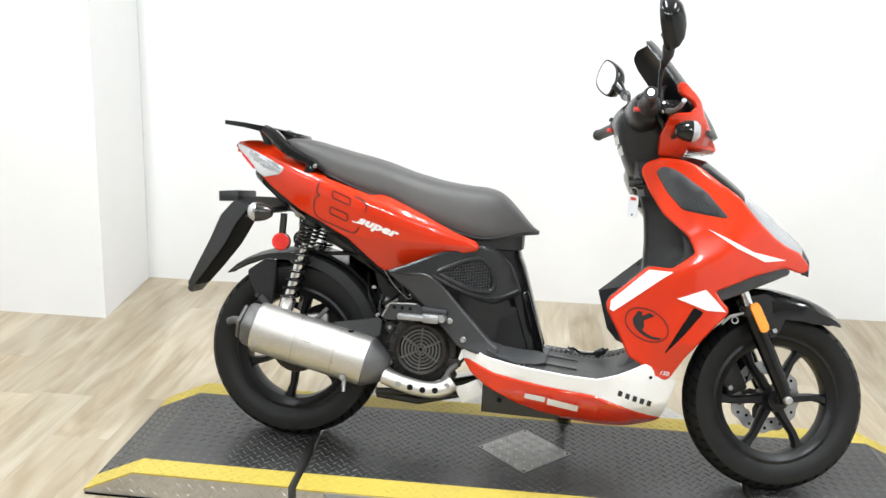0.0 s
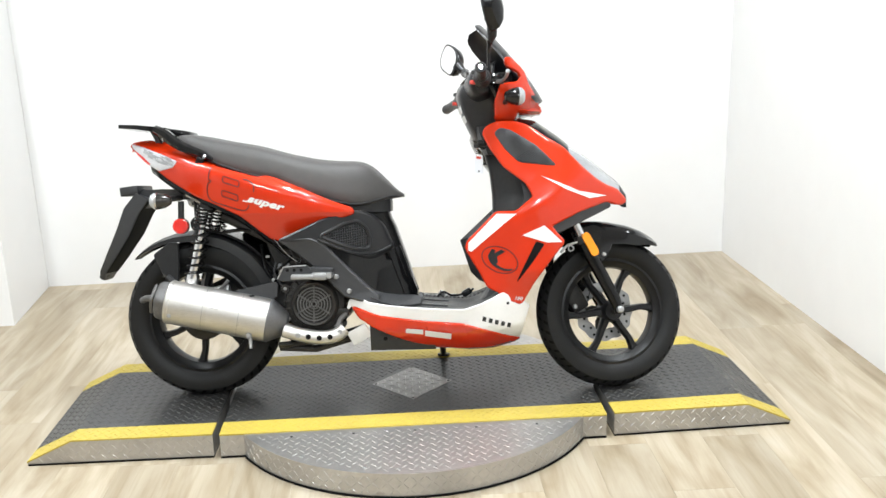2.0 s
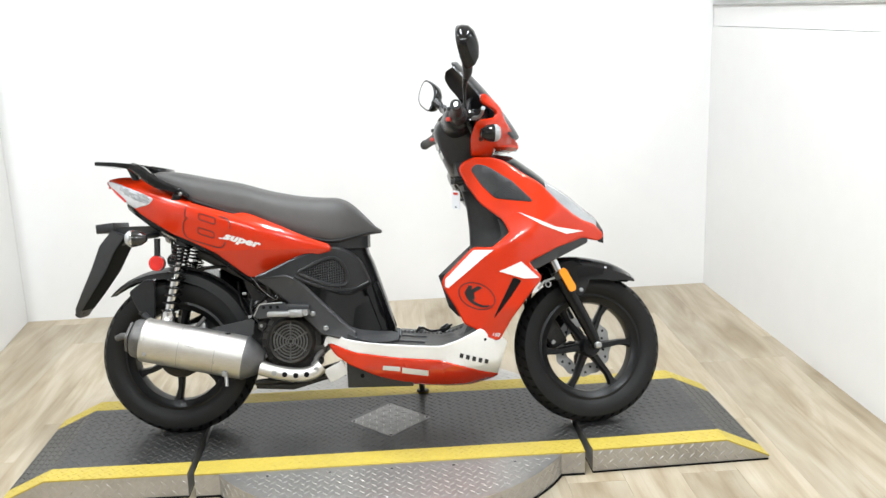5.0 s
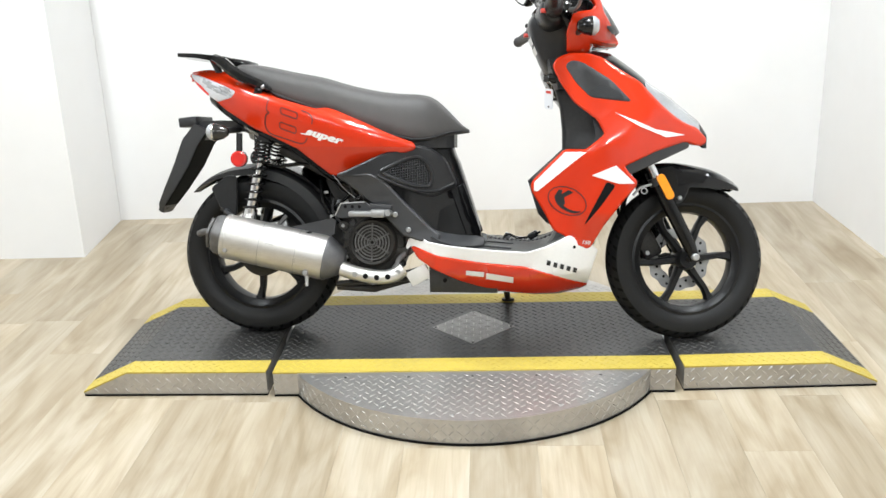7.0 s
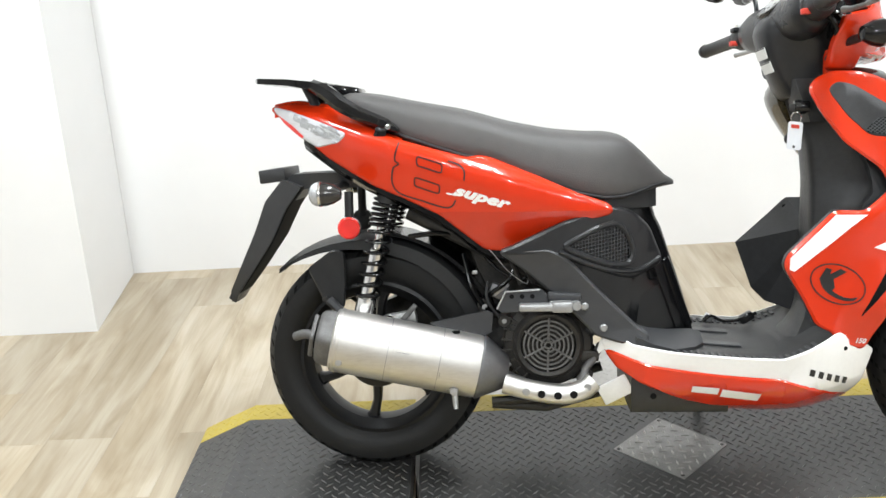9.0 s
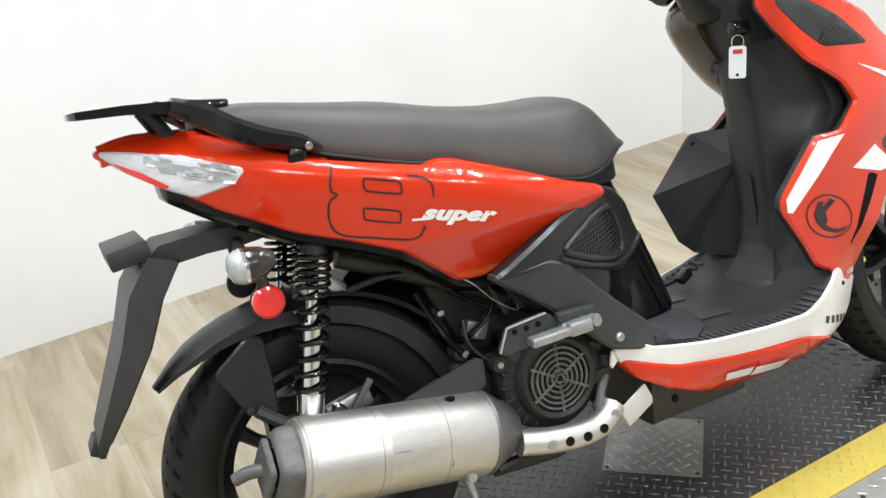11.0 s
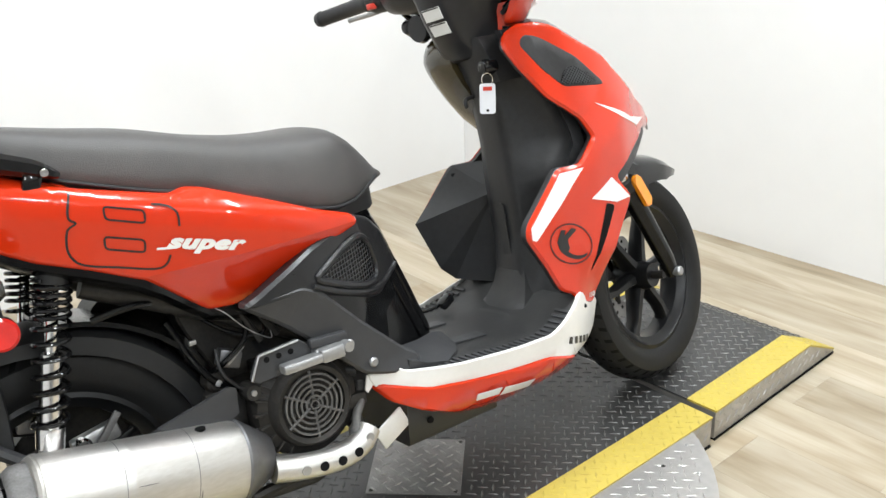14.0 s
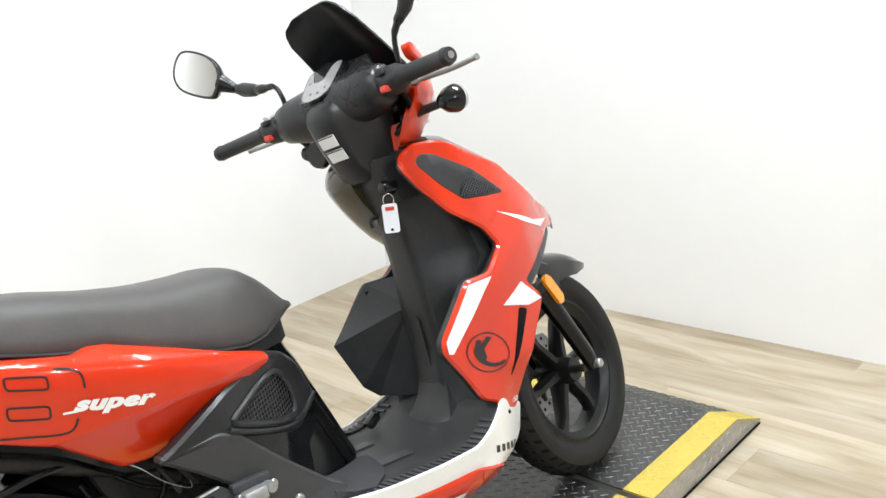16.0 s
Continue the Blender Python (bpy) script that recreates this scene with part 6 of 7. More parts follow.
part("inner_frame", tube([(-0.60, 0.06, 0.60), (-0.40, 0.08, 0.50), (-0.15, 0.09, 0.36), (-0.10, 0.09, 0.25)], 0.018, 10), M_IRON, scooter)

# silencer
A, B = Vector((-0.760, -0.160, 0.331)), Vector((-0.446, -0.134, 0.260))
ax = (B - A).normalized()
L = (B - A).length


def barrel(profile, n=48, squash=1.0):
    side = Vector((0, 1, 0)) - ax * ax.y
    side.normalize()
    up = ax.cross(side)
    return skin([[A + ax * h + side * r * squash * math.cos(2 * math.pi * k / n) + up * r * math.sin(2 * math.pi * k / n) for k in range(n)] for r, h in profile])


muffler = part("silencer", barrel([(0.060, -0.002), (0.0680, 0.002), (0.0701, 0.010), (0.0701, 0.130), (0.0704, 0.131), (0.0701, 0.133), (0.0701, L - 0.010), (0.0680, L - 0.002), (0.060, L)], squash=0.92), M_STEEL, scooter, "brushed steel exhaust silencer")
def lobed(profile, n=64, lobe=0.07):
    side = (Vector((0, 1, 0)) - ax * ax.y).normalized()
    up = ax.cross(side)
    rings = []
    for r, h in profile:
        ring = []
        for k in range(n):
            t = 2 * math.pi * k / n
            q = r * (1 + lobe * math.cos(4 * t + 0.5) + lobe * 0.4 * math.cos(8 * t + 1.0))
            ring.append(A + ax * h + side * q * 0.92 * math.cos(t) + up * q * math.sin(t))
        rings.append(ring)
    return skin(rings)


part("rear_plate", barrel([(0.0680, 0.004), (0.0690, -0.001), (0.064, -0.005), (0.004, -0.006)], squash=0.92), M_STEEL, muffler)
cap_end = part("end_cap", lobed([(0.056, 0.0), (0.0565, -0.016), (0.054, -0.030), (0.048, -0.038), (0.042, -0.040), (0.040, -0.034), (0.034, -0.030), (0.004, -0.030)]), M_CAP, muffler, "grey lobed end cap")
part("cap_plate", lobed([(0.040, -0.044), (0.041, -0.050), (0.038, -0.053), (0.014, -0.054)], lobe=0.12), M_CAP, cap_end)
part("cap_neck", barrel([(0.030, -0.030), (0.028, -0.046)], squash=0.92), M_GAP, cap_end)


def on_barrel(h, ang, r):
    side = (Vector((0, 1, 0)) - ax * ax.y).normalized()
    up = ax.cross(side)
    return A + ax * h + side * r * 0.92 * math.cos(radians(ang)) + up * r * math.sin(radians(ang))


part("cap_band", barrel([(0.0695, 0.003), (0.0712, 0.004), (0.0712, 0.010), (0.0698, 0.011)], squash=0.92), M_STEEL, muffler, "steel clamp band")
for h, ang, ln, wd in ((0.118, 205, 0.0, 9), (0.236, 190, 0.0, 12), (0.262, 222, 0.014, 0), (0.255, 231, 0.022, 0), (0.268, 236, 0.016, 0), (0.135, 168, 0.03, 0), (0.185, 240, 0.02, 0)):
    pts = [on_barrel(h + ln * q, ang + wd * q, 0.0702) for q in (0, 0.5, 1)]
    part("scratch", tube(pts, [0.0003, 0.0008, 0.0003], 6), M_CONE, muffler)
part("outlet_pipe", tube([A - ax * 0.045, A - ax * 0.064 + Vector((0, 0.004, -0.001)), A - ax * 0.076 + Vector((0, 0.010, -0.005)), A - ax * 0.094 + Vector((0, 0.020, -0.016))], [0.0105, 0.0105, 0.0105, 0.010], 14), M_CAP, muffler)
part("inlet_cone", barrel([(0.0680, L - 0.004), (0.0710, L), (0.0701, L + 0.004), (0.038, L + 0.058), (0.028, L + 0.062)], squash=0.92), M_CONE, muffler, "grey inlet cone")
for h in (0.118, 0.232):
    part("weld_seam", barrel([(0.0701, h - 0.0005), (0.0704, h - 0.0002), (0.0704, h + 0.0002), (0.0701, h + 0.0005)], squash=0.92), M_CONE, muffler)
part("mount_hole", lathe([(0, -0.002), (0.009, -0.002), (0.009, 0.002), (0, 0.002)], (-0.495, -0.150, 0.3420), 14, "z"), M_GAP, muffler)
part("clamp_bolt", tube([(-0.500, -0.170, 0.212), (-0.497, -0.180, 0.178)], [0.007, 0.005], 10), M_CAST, muffler)
part("clamp_bolt", lathe([(0, -0.006), (0.008, -0.005), (0.010, 0.004), (0, 0.004)], (-0.500, -0.190, 0.220), 12), M_CAST, muffler)
part("clamp_bolt", lathe([(0, -0.006), (0.007, -0.005), (0.009, 0.004), (0, 0.004)], (-0.745, -0.212, 0.292), 12), M_CAST, muffler)
part("hanger", skin([[(u, y - 0.003, w) for u, w in ((-0.553, 0.358), (-0.426, 0.384), (-0.414, 0.378), (-0.418, 0.336), (-0.44, 0.325), (-0.50, 0.330))] for y in (-0.125, -0.117)]), M_GREY, scooter, "dark grey silencer hanger plate")
path = curved([(-0.400, -0.140, 0.246), (-0.375, -0.146, 0.232), (-0.330, -0.148, 0.216), (-0.270, -0.148, 0.206), (-0.225, -0.146, 0.212), (-0.216, -0.142, 0.254), (-0.197, -0.132, 0.276), (-0.180, -0.110, 0.302)], 5, False)
header_pipe = part("exhaust_pipe", tube(path, [0.016] * (len(path) - 12) + [0.0085] * 12, 16), M_CAP, scooter, "curved exhaust pipe")
shieldp = curved([(-0.392, -0.156, 0.229), (-0.335, -0.161, 0.214), (-0.270, -0.161, 0.205), (-0.225, -0.157, 0.212), (-0.200, -0.149, 0.230)], 5, False)
part("heat_shield", tube(shieldp, 0.0225, 18), M_STEEL, header_pipe, "slotted steel heat shield")
for k, (u, v, w) in enumerate(((-0.345, -0.1835, 0.216), (-0.312, -0.1845, 0.211), (-0.277, -0.1842, 0.207), (-0.243, -0.1825, 0.209), (-0.213, -0.1755, 0.223))):
    part("shield_hole", lathe([(0, -0.0012), (0.0082, -0.001), (0.0086, 0.001), (0, 0.001)], (u, v, w), 16), M_CAST if k in (0, 4) else M_GAP, header_pipe)
part("lower_link", tube([(-0.42, -0.11, 0.175), (-0.30, -0.12, 0.187), (-0.13, -0.11, 0.20)], 0.010, 8), M_IRON, scooter)
part("catch_plate", boxed(-0.034, 0.034, -0.003, 0.003, -0.024, 0.024, 0.003, pose(-0.152, -0.150, 0.211, 12, -27, 0)), M_CLIP, scooter, "small bare metal plate")
part("centre_stand", tube([(-0.16, -0.10, 0.20), (-0.30, -0.10, 0.16), (-0.42, -0.09, 0.165)], 0.012, 10), M_IRON, scooter)
part("centre_stand", tube([(-0.16, 0.10, 0.20), (-0.30, 0.10, 0.16), (-0.42, 0.09, 0.165)], 0.012, 10), M_IRON, scooter)
# side stand, on the far side, reaching the deck
stand = part("side_stand", tube([(0.10, 0.09, 0.165), (0.100, 0.19, 0.115), (0.100, 0.278, 0.070)], [0.012, 0.011, 0.010], 10), M_IRON, scooter, "black side stand, folded out")
part("stand_foot", lathe([(0, -0.004), (0.022, -0.004), (0.022, 0.004), (0, 0.004)], (0.100, 0.285, 0.0665), 16, "z"), M_IRON, stand)

# ---- handlebar and instruments, turned with the steering ----
BARS = Matrix.Translation((-0.020, 0.015, -0.006))


def barred(bm):
    return moved(steered(bm), BARS)


rings = []
for v, u, w, ru, rw in ((-0.160, 0.252, 1.000, 0.030, 0.033), (-0.153, 0.253, 1.000, 0.038, 0.041), (-0.12, 0.256, 1.000, 0.045, 0.049), (-0.08, 0.264, 0.998, 0.053, 0.055), (0.0, 0.270, 0.996, 0.057, 0.056), (0.08, 0.264, 0.998, 0.053, 0.055), (0.12, 0.256, 1.000, 0.045, 0.049), (0.153, 0.253, 1.000, 0.038, 0.041), (0.160, 0.252, 1.000, 0.030, 0.033)):
    rings.append([(u + ru * math.cos(a), v, w + rw * math.sin(a)) for a in (2 * math.pi * k / 28 for k in range(28))])
bars = part("handlebar_cover", barred(skin(rings)), M_COVER, scooter, "grained black handlebar cover", angle=60)
rings = []
for w, u0, u1, h in ((0.830, 0.256, 0.335, 0.050), (0.836, 0.248, 0.335, 0.058), (0.87, 0.231, 0.330, 0.066), (0.91, 0.214, 0.322, 0.076), (0.94, 0.204, 0.314, 0.090), (0.96, 0.199, 0.310, 0.104), (0.975, 0.196, 0.305, 0.114), (0.992, 0.200, 0.302, 0.118), (1.005, 0.208, 0.300, 0.116), (1.04, 0.243, 0.302, 0.100), (1.066, 0.277, 0.308, 0.085), (1.078, 0.296, 0.316, 0.078)):
    far = min(u0 + 0.062, u1 - 0.006)
    near = min(u0 + 0.034, u1 - 0.010)
    half = [(u0 + 0.001, 0.031), (u0 + 0.008, 0.044), (near, 0.044 + 0.42 * (h - 0.044)), (far, h)]
    rings.append([(u0 - 0.001, 0, w)] + [(u, v, w) for u, v in half] + [(u1, h, w), (u1, -h, w)] + [(u, -v, w) for u, v in half[::-1]])
part("steering_cover", barred(skin(rings)), M_COVER, bars, "black creased steering column cover", angle=40)
for u, w, lean in ((0.2155, 0.900, -22), (0.2025, 0.930, -17)):
    m = Matrix.Translation((u + 0.0006, -0.001, w)) @ Matrix.Rotation(radians(lean), 4, "Y")
    lab = part("warning_label", barred(moved(boxed(-0.0010, 0.0010, -0.024, 0.024, -0.0125, 0.0125), m)), M_LABEL, bars, "small pale printed label", smooth=False)
    part("label_line", barred(moved(boxed(-0.0014, -0.0004, -0.023, 0.023, 0.0095, 0.0120), m)), M_BLACK, lab, smooth=False)
m = Matrix.Translation((0.247, 0.012, 1.047)) @ Matrix.Rotation(radians(-42), 4, "Y")
dash = part("instrument_panel", barred(moved(prism(bmesh.new(), rounded([(-0.046, -0.030), (-0.030, -0.052), (0.050, -0.060), (0.062, 0.0), (0.050, 0.060), (-0.030, 0.052), (-0.046, 0.030)], 0.016), -0.012, 0.004, 0.003), m)), M_GLOSS, bars, "instrument panel")
part("dial", barred(moved(prism(bmesh.new(), rounded([(-0.044, -0.022), (-0.028, -0.044), (0.050, -0.050), (0.048, -0.022), (0.006, -0.010), (0.008, 0.024), (0.046, 0.040), (0.044, 0.052), (-0.028, 0.046), (-0.044, 0.022)], 0.010), 0.0035, 0.0055, 0.0008), m)), M_DIAL, dash, "pale instrument dial")
for du, dv in ((-0.022, 0.018), (-0.026, -0.006), (-0.018, -0.026), (0.014, 0.036)):
    part("dial_mark", barred(moved(lathe([(0, 0.0064), (0.0035, 0.0062), (0.004, 0.005), (0, 0.005)], (du, dv, 0), 12, "z"), m)), M_BLACK, dash)
for s in (-1, 1):
    sw = part("switch_housing", barred(tube([(0.252, s * 0.158, 1.000), (0.250, s * 0.164, 1.000), (0.243, s * 0.200, 1.000), (0.240, s * 0.214, 1.000)], [0.026, 0.030, 0.028, 0.021], 20)), M_MATTE, bars, "black switch housing")
    part("switch_button", barred(boxed(-0.010, 0.008, -0.007, 0.007, -0.006, 0.006, 0.002, pose(0.217, s * 0.184, 0.986))), M_REDBTN, sw, "red push button")
    part("switch_button", barred(boxed(-0.010, 0.008, -0.011, 0.011, -0.005, 0.005, 0.002, pose(0.222, s * 0.182, 1.018))), M_MATTE, sw)
    if s > 0:
        part("switch_cap", barred(boxed(-0.012, 0.012, -0.009, 0.009, -0.006, 0.006, 0.003, pose(0.236, 0.186, 1.031, 0, -20, 0))), M_CLIP, sw, "pale switch cap")
    part("grip", barred(tube([(0.240, s * 0.210, 1.000), (0.237, s * 0.220, 1.000), (0.236, s * 0.224, 1.000), (0.214, s * 0.345, 0.996), (0.212, s * 0.352, 0.996)], [0.0205, 0.0205, 0.0168, 0.0160, 0.0172], 20)), M_MATTE, bars, "black rubber handgrip")
    part("bar_end", barred(tube([(0.2118, s * 0.350, 0.996), (0.2095, s * 0.362, 0.996)], [0.0178, 0.015], 18)), M_MATTE, bars)
    part("bar_end_screw", barred(tube([(0.2096, s * 0.3615, 0.996), (0.2090, s * 0.3645, 0.996)], 0.007, 14)), M_CHROME, bars)
    part("brake_lever", barred(tube(curved([(0.280, s * 0.165, 0.992), (0.304, s * 0.20, 0.988), (0.302, s * 0.28, 0.984), (0.292, s * 0.355, 0.985)], 5, False), [0.007] * 5 + [0.0052] * 10 + [0.0065], 10)), M_CAST, bars, "bare metal brake lever")
    part("lever_perch", barred(boxed(-0.022, 0.022, -0.016, 0.016, -0.014, 0.014, 0.005, pose(0.276, s * 0.168, 0.997))), M_GLOSS, bars)
    part("lever_screw", barred(lathe([(0, -0.016), (0.006, -0.016), (0.006, 0.016), (0, 0.016)], (0.284, s * 0.178, 0.999), 10, "z")), M_CHROME, bars)
    ip = STEER.inverted() @ Vector((0.362, -0.203, 0.947))
    ip.y = s * abs(ip.y)
    fi = part("front_indicator", steered(tube([(0.300, s * 0.09, ip.z - 0.004), (ip.x - 0.01, s * (abs(ip.y) - 0.02), ip.z)], 0.009, 10)), M_MATTE, bars, "front turn indicator with a clear lens")
    part("indicator_body", steered(lathe([(0, -0.040), (0.014, -0.036), (0.025, -0.016), (0.0285, 0.004), (0, 0.004)], tuple(ip), 24, "x")), M_GLOSS, fi)
    part("indicator_lens", steered(lathe([(0.0285, 0.004), (0.027, 0.014), (0.018, 0.024), (0, 0.028)], tuple(ip), 24, "x")), M_LENS, fi, "clear lens")

# brake master cylinder, hoses and wiring between the bars and the cowl
for s in (-1, 1):
    cyl = part("master_cylinder", barred(boxed(-0.016, 0.020, -0.026, 0.026, -0.016, 0.016, 0.005, pose(0.300, s * 0.128, 0.998, 0, 0, s * 8))), M_SATIN, bars, "black brake master cylinder")
    part("cylinder_screw", barred(lathe([(0, -0.018), (0.005, -0.018), (0.005, 0.018), (0, 0.018)], (0.304, s * 0.138, 0.999), 10, "z")), M_CHROME, cyl)
    part("wiring", barred(tube(curved([(0.270, s * 0.17, 0.985), (0.290, s * 0.165, 0.955), (0.302, s * 0.140, 0.932), (0.310, s * 0.10, 0.905)], 6, False), 0.006, 8)), M_SATIN, bars, "black wiring sleeve")
    part("wiring", barred(tube(curved([(0.300, s * 0.145, 0.985), (0.312, s * 0.150, 0.960), (0.316, s * 0.130, 0.935), (0.315, s * 0.09, 0.915)], 6, False), 0.0045, 8)), M_SATIN, bars)
    part("hose_nut", barred(tube([(0.303, s * 0.150, 0.992), (0.312, s * 0.158, 0.978)], 0.006, 8)), M_CHROME, bars)
# front cowl round the bars
cowl_f = table((0.26, 0.166), (0.32, 0.160), (0.36, 0.143), (0.40, 0.105), (0.43, 0.064), (0.455, 0.024))
COWL = [(0.306, 1.060), (0.322, 1.060), (0.374, 1.020), (0.388, 0.985), (0.445, 0.930), (0.452, 0.912), (0.40, 0.905), (0.350, 0.906), (0.345, 0.878), (0.285, 0.880), (0.276, 0.930), (0.290, 0.975), (0.345, 0.985), (0.362, 1.005), (0.350, 1.022), (0.312, 1.038)]
for s in (-1, 1):
    cowl = part("front_cowl", steered(panel(rounded(COWL, 0.008), lambda u, w: max(0.02, cowl_f(u) - 0.9 * max(0, 0.955 - w)), s, 0.02, 0.004, 0.02)), M_RED, scooter, "gloss red handlebar cowl")
part("cowl_front", steered(skin([[(u, -h, w), (u, -h * 0.5, w + 0.006), (u, 0, w + 0.009), (u, h * 0.5, w + 0.006), (u, h, w), (u - 0.02, h, w - 0.02), (u - 0.02, -h, w - 0.02)] for u, h, w in ((0.345, 0.140, 0.99), (0.375, 0.122, 0.975), (0.41, 0.080, 0.955), (0.448, 0.026, 0.922))])), M_RED, scooter, "gloss red cowl front")
part("cowl_lip", steered(skin([[(u, -h, w), (u, -h * 0.5, w - 0.006), (u, 0, w - 0.009), (u, h * 0.5, w - 0.006), (u, h, w), (u, h * 0.9, w + 0.015), (u, -h * 0.9, w + 0.015)] for u, h, w in ((0.300, 0.112, 0.905), (0.36, 0.10, 0.907), (0.41, 0.064, 0.908), (0.450, 0.020, 0.914))])), M_RED, scooter)
rings = []
for w, h, back, fore in ((0.852, 0.074, 0.286, 0.350), (0.872, 0.080, 0.284, 0.358), (0.892, 0.090, 0.282, 0.368), (0.908, 0.102, 0.280, 0.380), (0.920, 0.110, 0.280, 0.390)):
    rings.append([((back + fore) / 2 - (fore - back) / 2 * math.cos(a), h * math.sin(a), w) for a in (2 * math.pi * k / 24 for k in range(24))])
part("cowl_neck", steered(skin(rings)), M_RED, scooter, "rounded red neck under the cowl", angle=70)
# lever and hose window behind the cowl
part("cowl_inside", steered(boxed(0.285, 0.345, -0.10, 0.10, 0.94, 1.03, 0.01)), M_GLOSS, scooter)
# smoked windscreen
rings = []
for f in np.linspace(0, 1, 28):
    u, w = 0.460 - 0.200 * f + 0.014 * math.sin(math.pi * f), 0.950 + 0.252 * f
    h = float(np.interp(f, [0, 0.08, 0.20, 0.40, 0.60, 0.85, 0.94, 0.98, 1], [0.070, 0.098, 0.110, 0.112, 0.107, 0.099, 0.088, 0.074, 0.056]))
    row = [(u - 0.045 * abs(x) ** 2 * (h / 0.1), x * h, w - 0.020 * abs(x) ** 2 * (h / 0.1)) for x in (k / 8 for k in range(-8, 9))]
    rings.append(row + [(a - 0.004, b, c - 0.003) for a, b, c in row[::-1]])
part("windscreen", steered(skin(rings)), M_SCREEN, scooter, "dark smoked flyscreen", angle=60)

# mirrors
MIRRORS = ((-1, [(0.281, -0.166, 1.020), (0.280, -0.169, 1.055), (0.280, -0.176, 1.090), (0.284, -0.195, 1.115), (0.291, -0.215, 1.137), (0.291, -0.232, 1.158)], (0.284, -0.262, 1.206), -15, 62),
           (1, [(0.212, 0.162, 1.000), (0.214, 0.168, 1.040), (0.212, 0.185, 1.068), (0.208, 0.225, 1.072), (0.206, 0.285, 1.078), (0.200, 0.325, 1.090)], (0.152, 0.390, 1.144), 33, 30))
for s, stem, c, turn, lie in MIRRORS:
    arm = part("mirror_stem", tube(curved(stem, 4, False), [0.0055] * 9 + [0.0075] * 3 + [0.011] * 9, 10), M_GLOSS, scooter, "black mirror stem")
    boot = [(0.208, 0.240, 1.0725), (0.2065, 0.262, 1.0755), (0.2045, 0.300, 1.0835), (0.2025, 0.318, 1.088)] if s > 0 else [(0.286, -0.198, 1.118), (0.291, -0.212, 1.133), (0.291, -0.229, 1.154), (0.290, -0.236, 1.163)]
    part("stem_boot", tube(boot, [0.0095, 0.0145, 0.0165, 0.0125], 14), M_MATTE, arm, "ribbed rubber boot")
    out = curved([(-0.062, -0.028), (-0.046, -0.044), (0.022, -0.047), (0.055, -0.024), (0.062, 0.018), (0.044, 0.043), (-0.018, 0.046), (-0.056, 0.020)], 4)
    if s < 0:
        out = [(-x, y) for x, y in out]
    m = Matrix.Translation(c) @ Matrix.Rotation(radians(turn), 4, "Z") @ Matrix.Rotation(radians(-8 if s < 0 else 10), 4, "Y") @ Matrix(((0, 0, -1, 0), (1, 0, 0, 0), (0, 1, 0, 0), (0, 0, 0, 1))) @ Matrix.Rotation(radians(s * lie), 4, "Z")
    rings = [[(x * k, y * k, z) for x, y in out] for k, z in ((0.90, 0.010), (1.0, 0.008), (1.0, -0.004), (0.90, -0.022), (0.62, -0.036), (0.2, -0.042))]
    hd = part("mirror_housing", moved(skin(rings), m), M_GLOSS, scooter, "black mirror with a clear glass", angle=75)
    part("mirror_glass", moved(prism(bmesh.new(), [(x * 0.91, y * 0.91) for x, y in out], 0.0095, 0.0115), m), M_MIRROR, hd, "mirror glass", smooth=False)
    part("mirror_bezel", moved(tube([(x * 0.955, y * 0.955, 0.0095) for x, y in out + out[:1]], 0.0032, 8), m), M_MATTE, hd, "matt black rim round the glass")
    part("mirror_joint", tube([stem[-1], tuple(Vector(stem[-1]) * 0.55 + Vector(c) * 0.45)], [0.010, 0.022], 14), M_GLOSS, hd)
# horn and hoses under the bars
part("horn", steered(lathe([(0, -0.012), (0.028, -0.012), (0.032, 0.0), (0.024, 0.02), (0, 0.022)], (0.262, 0.135, 0.915), 24, "x")), M_GLOSS, scooter, "black round horn")
part("cable", steered(tube(curved([(0.29, -0.16, 0.99), (0.30, -0.15, 0.955), (0.29, -0.12, 0.925), (0.29, -0.07, 0.90)], 6, False), 0.005, 8)), M_MATTE, scooter)
part("neck_cover", skin([[(0.268 + du, -h, w), (0.256 + du, -h * 0.5, w), (0.254 + du, h * 0.5, w), (0.268 + du, h, w), (0.335, h, w), (0.335, -h, w)] for w, h, du in ((0.775, 0.072, 0.004), (0.80, 0.074, -0.004), (0.825, 0.072, -0.014), (0.850, 0.066, -0.022), (0.868, 0.058, -0.024))]), M_MATTE, scooter, "black neck cover under the bars", angle=60)

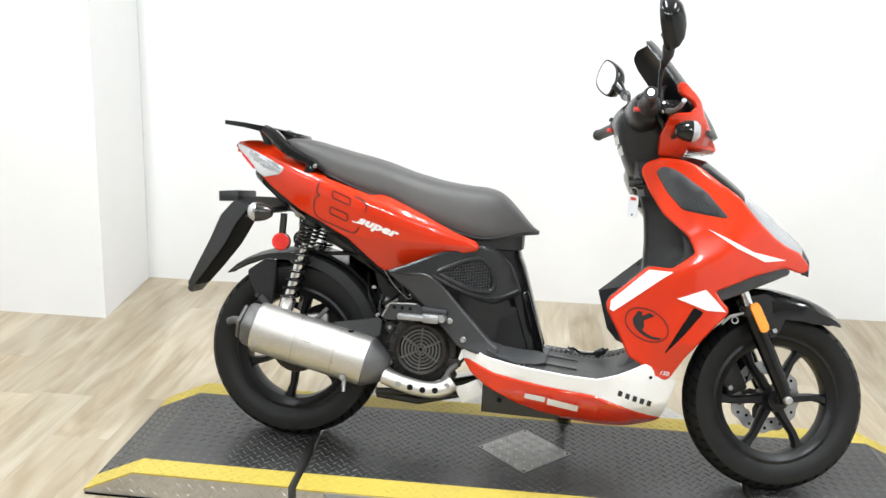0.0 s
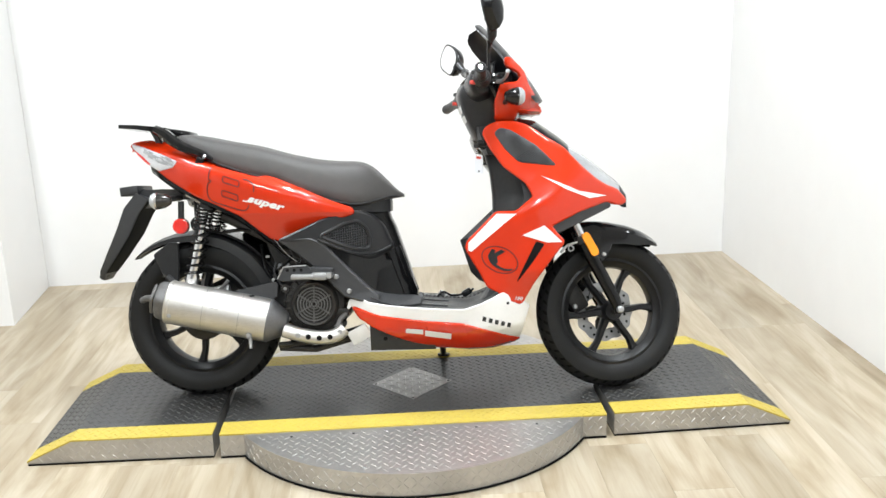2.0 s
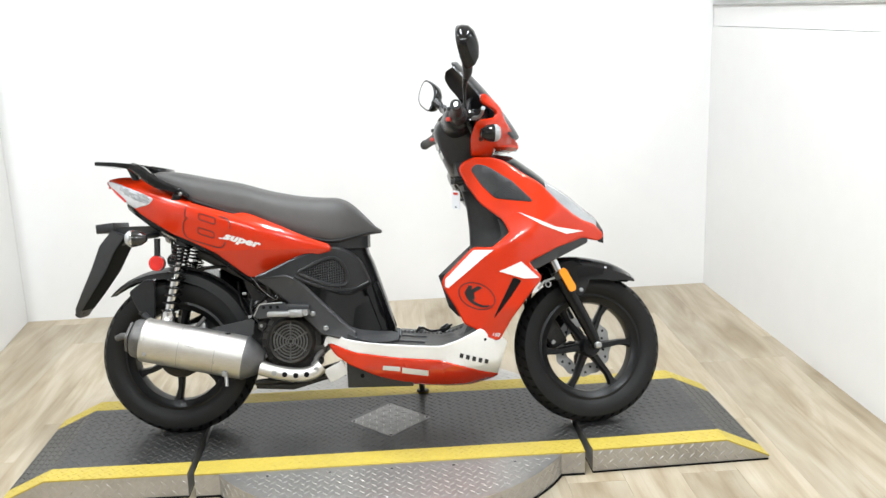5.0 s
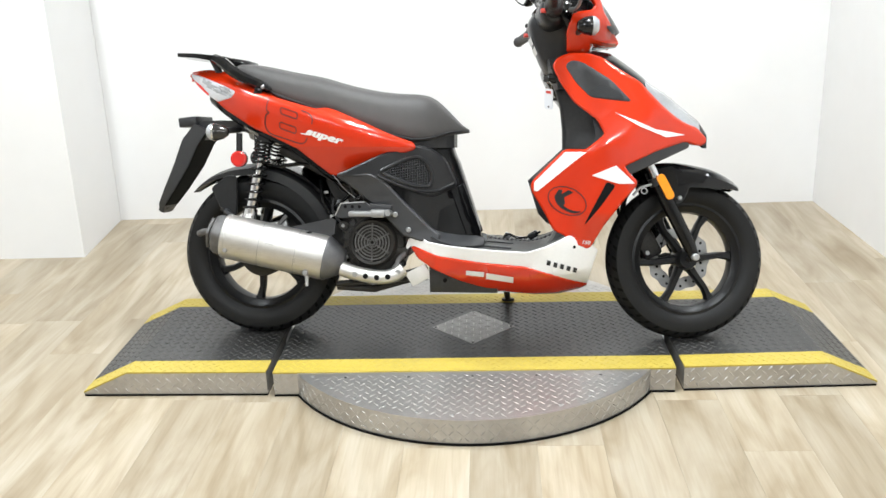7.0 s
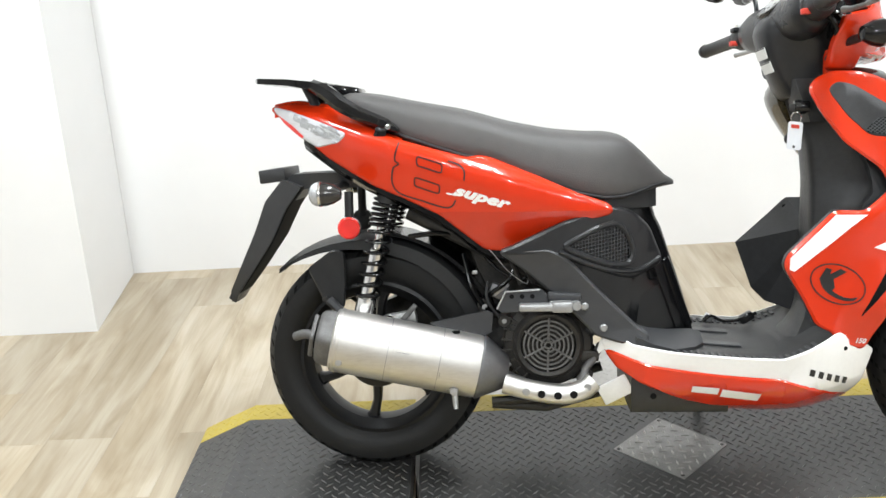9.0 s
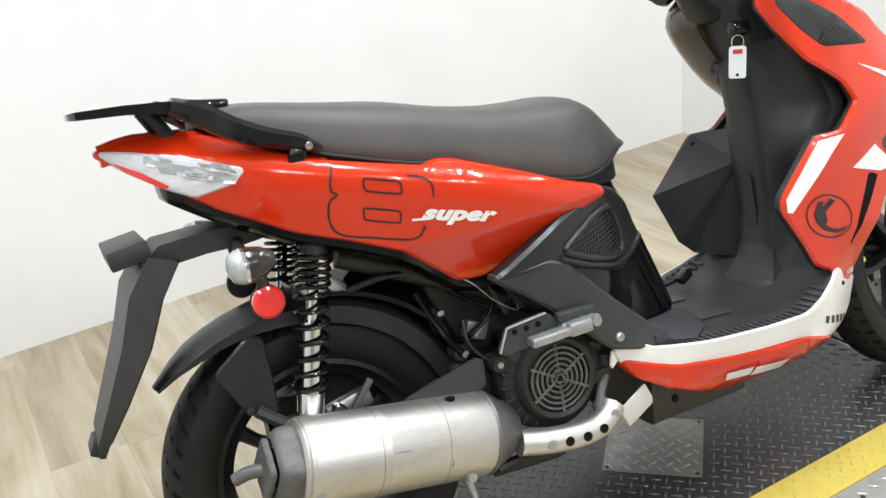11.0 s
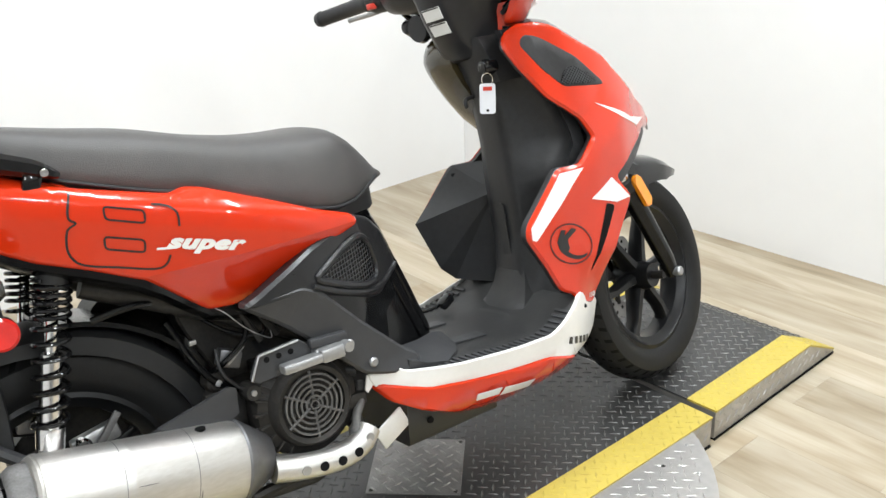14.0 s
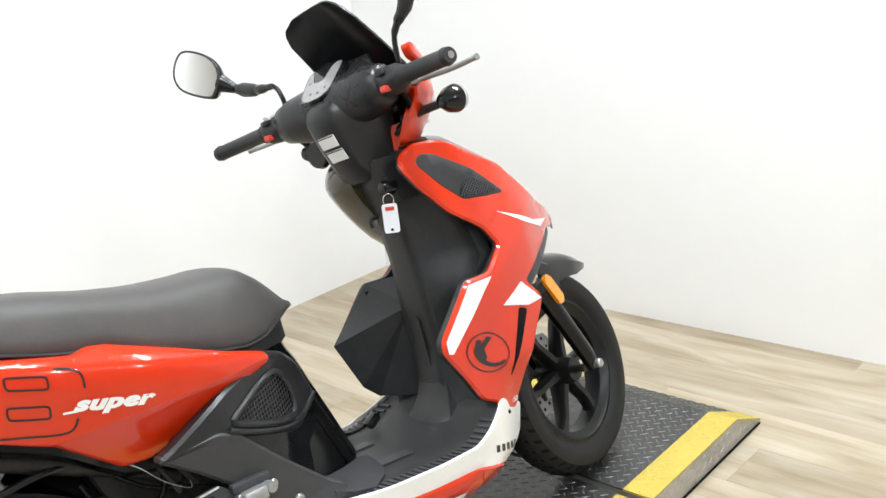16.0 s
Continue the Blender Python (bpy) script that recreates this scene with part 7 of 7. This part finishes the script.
# ---- key tag hanging from the ignition key ----
BIKE = pose(0.0015, -0.0553, DECK + 0.0014) @ pose(0, 0, 0, 0, 0, -4.39) @ pose(0, 0, 0, -12.29, 0, 0) @ Matrix.Scale(1.0101, 4)
hang = BIKE @ Vector((0.243, -0.072, 0.792))
tag = empty("key_tag", "white plastic key tag with red mark, hanging from the key", "key tag", pose(hang.x, hang.y, hang.z, 0, 0, -42))
out = rounded([(-0.016, -0.078), (0.016, -0.078), (0.016, -0.016), (-0.016, -0.016)], 0.006)
bm = prism(bmesh.new(), out, -0.0012, 0.0012, 0.0004)
part("tag_card", moved(bm, Matrix(((1, 0, 0, 0), (0, 0, 1, 0), (0, 1, 0, 0), (0, 0, 0, 1)))), M_TAG, tag, "white plastic card", smooth=False)
part("red_mark", boxed(-0.009, 0.009, -0.0022, -0.0014, -0.030, -0.022, 0.0), M_REDBTN, tag, smooth=False)
part("tag_hole", lathe([(0, -0.0020), (0.003, -0.0019), (0.003, 0.0016), (0, 0.0016)], (0, 0, -0.071), 10), M_GAP, tag)
part("key_ring", tube([(0.011 * math.cos(a), 0.0, -0.008 + 0.013 * math.sin(a)) for a in (2 * math.pi * k / 20 for k in range(21))], 0.0012, 6), M_CHROME, tag)

# ---- floor planks: those round the turntable one by one, the far ones joined ----
PW, PL = 0.182, 1.22
plank_mesh = None
far = bmesh.new()
random.seed(7)
for i in range(-26, 17):
    shift = random.choice((0.0, 0.31, 0.58, 0.87)) + random.uniform(-0.04, 0.04)
    for j in range(-8, 2):
        y0 = j * PL + shift
        x0 = i * PW
        if y0 > 2.0 or x0 > 2.9 or y0 < -7.5 or x0 < -4.7:
            continue
        if y0 > 1.62 or x0 > 1.95 or y0 + PL < -4.0 or x0 < -3.35 or (y0 > 0.98 and x0 < -1.9):
            box(far, x0 + 0.0002, x0 + PW - 0.0002, y0 + 0.0002, y0 + PL - 0.0002, -0.004, 0.0)
            continue
        if plank_mesh is None:
            bm = boxed(0.0002, PW - 0.0002, 0.0002, PL - 0.0002, -0.004, 0.0, 0.0002)
            plank = part("plank", bm, M_PLANK, floor, smooth=False)
            plank_mesh = plank.data
        else:
            plank = new("plank", plank_mesh)
            plank.parent = floor
        plank.location = (x0, y0, 0.0)
tagged(part("far_planks", far, M_PLANK, floor, smooth=False), kind="stuff")
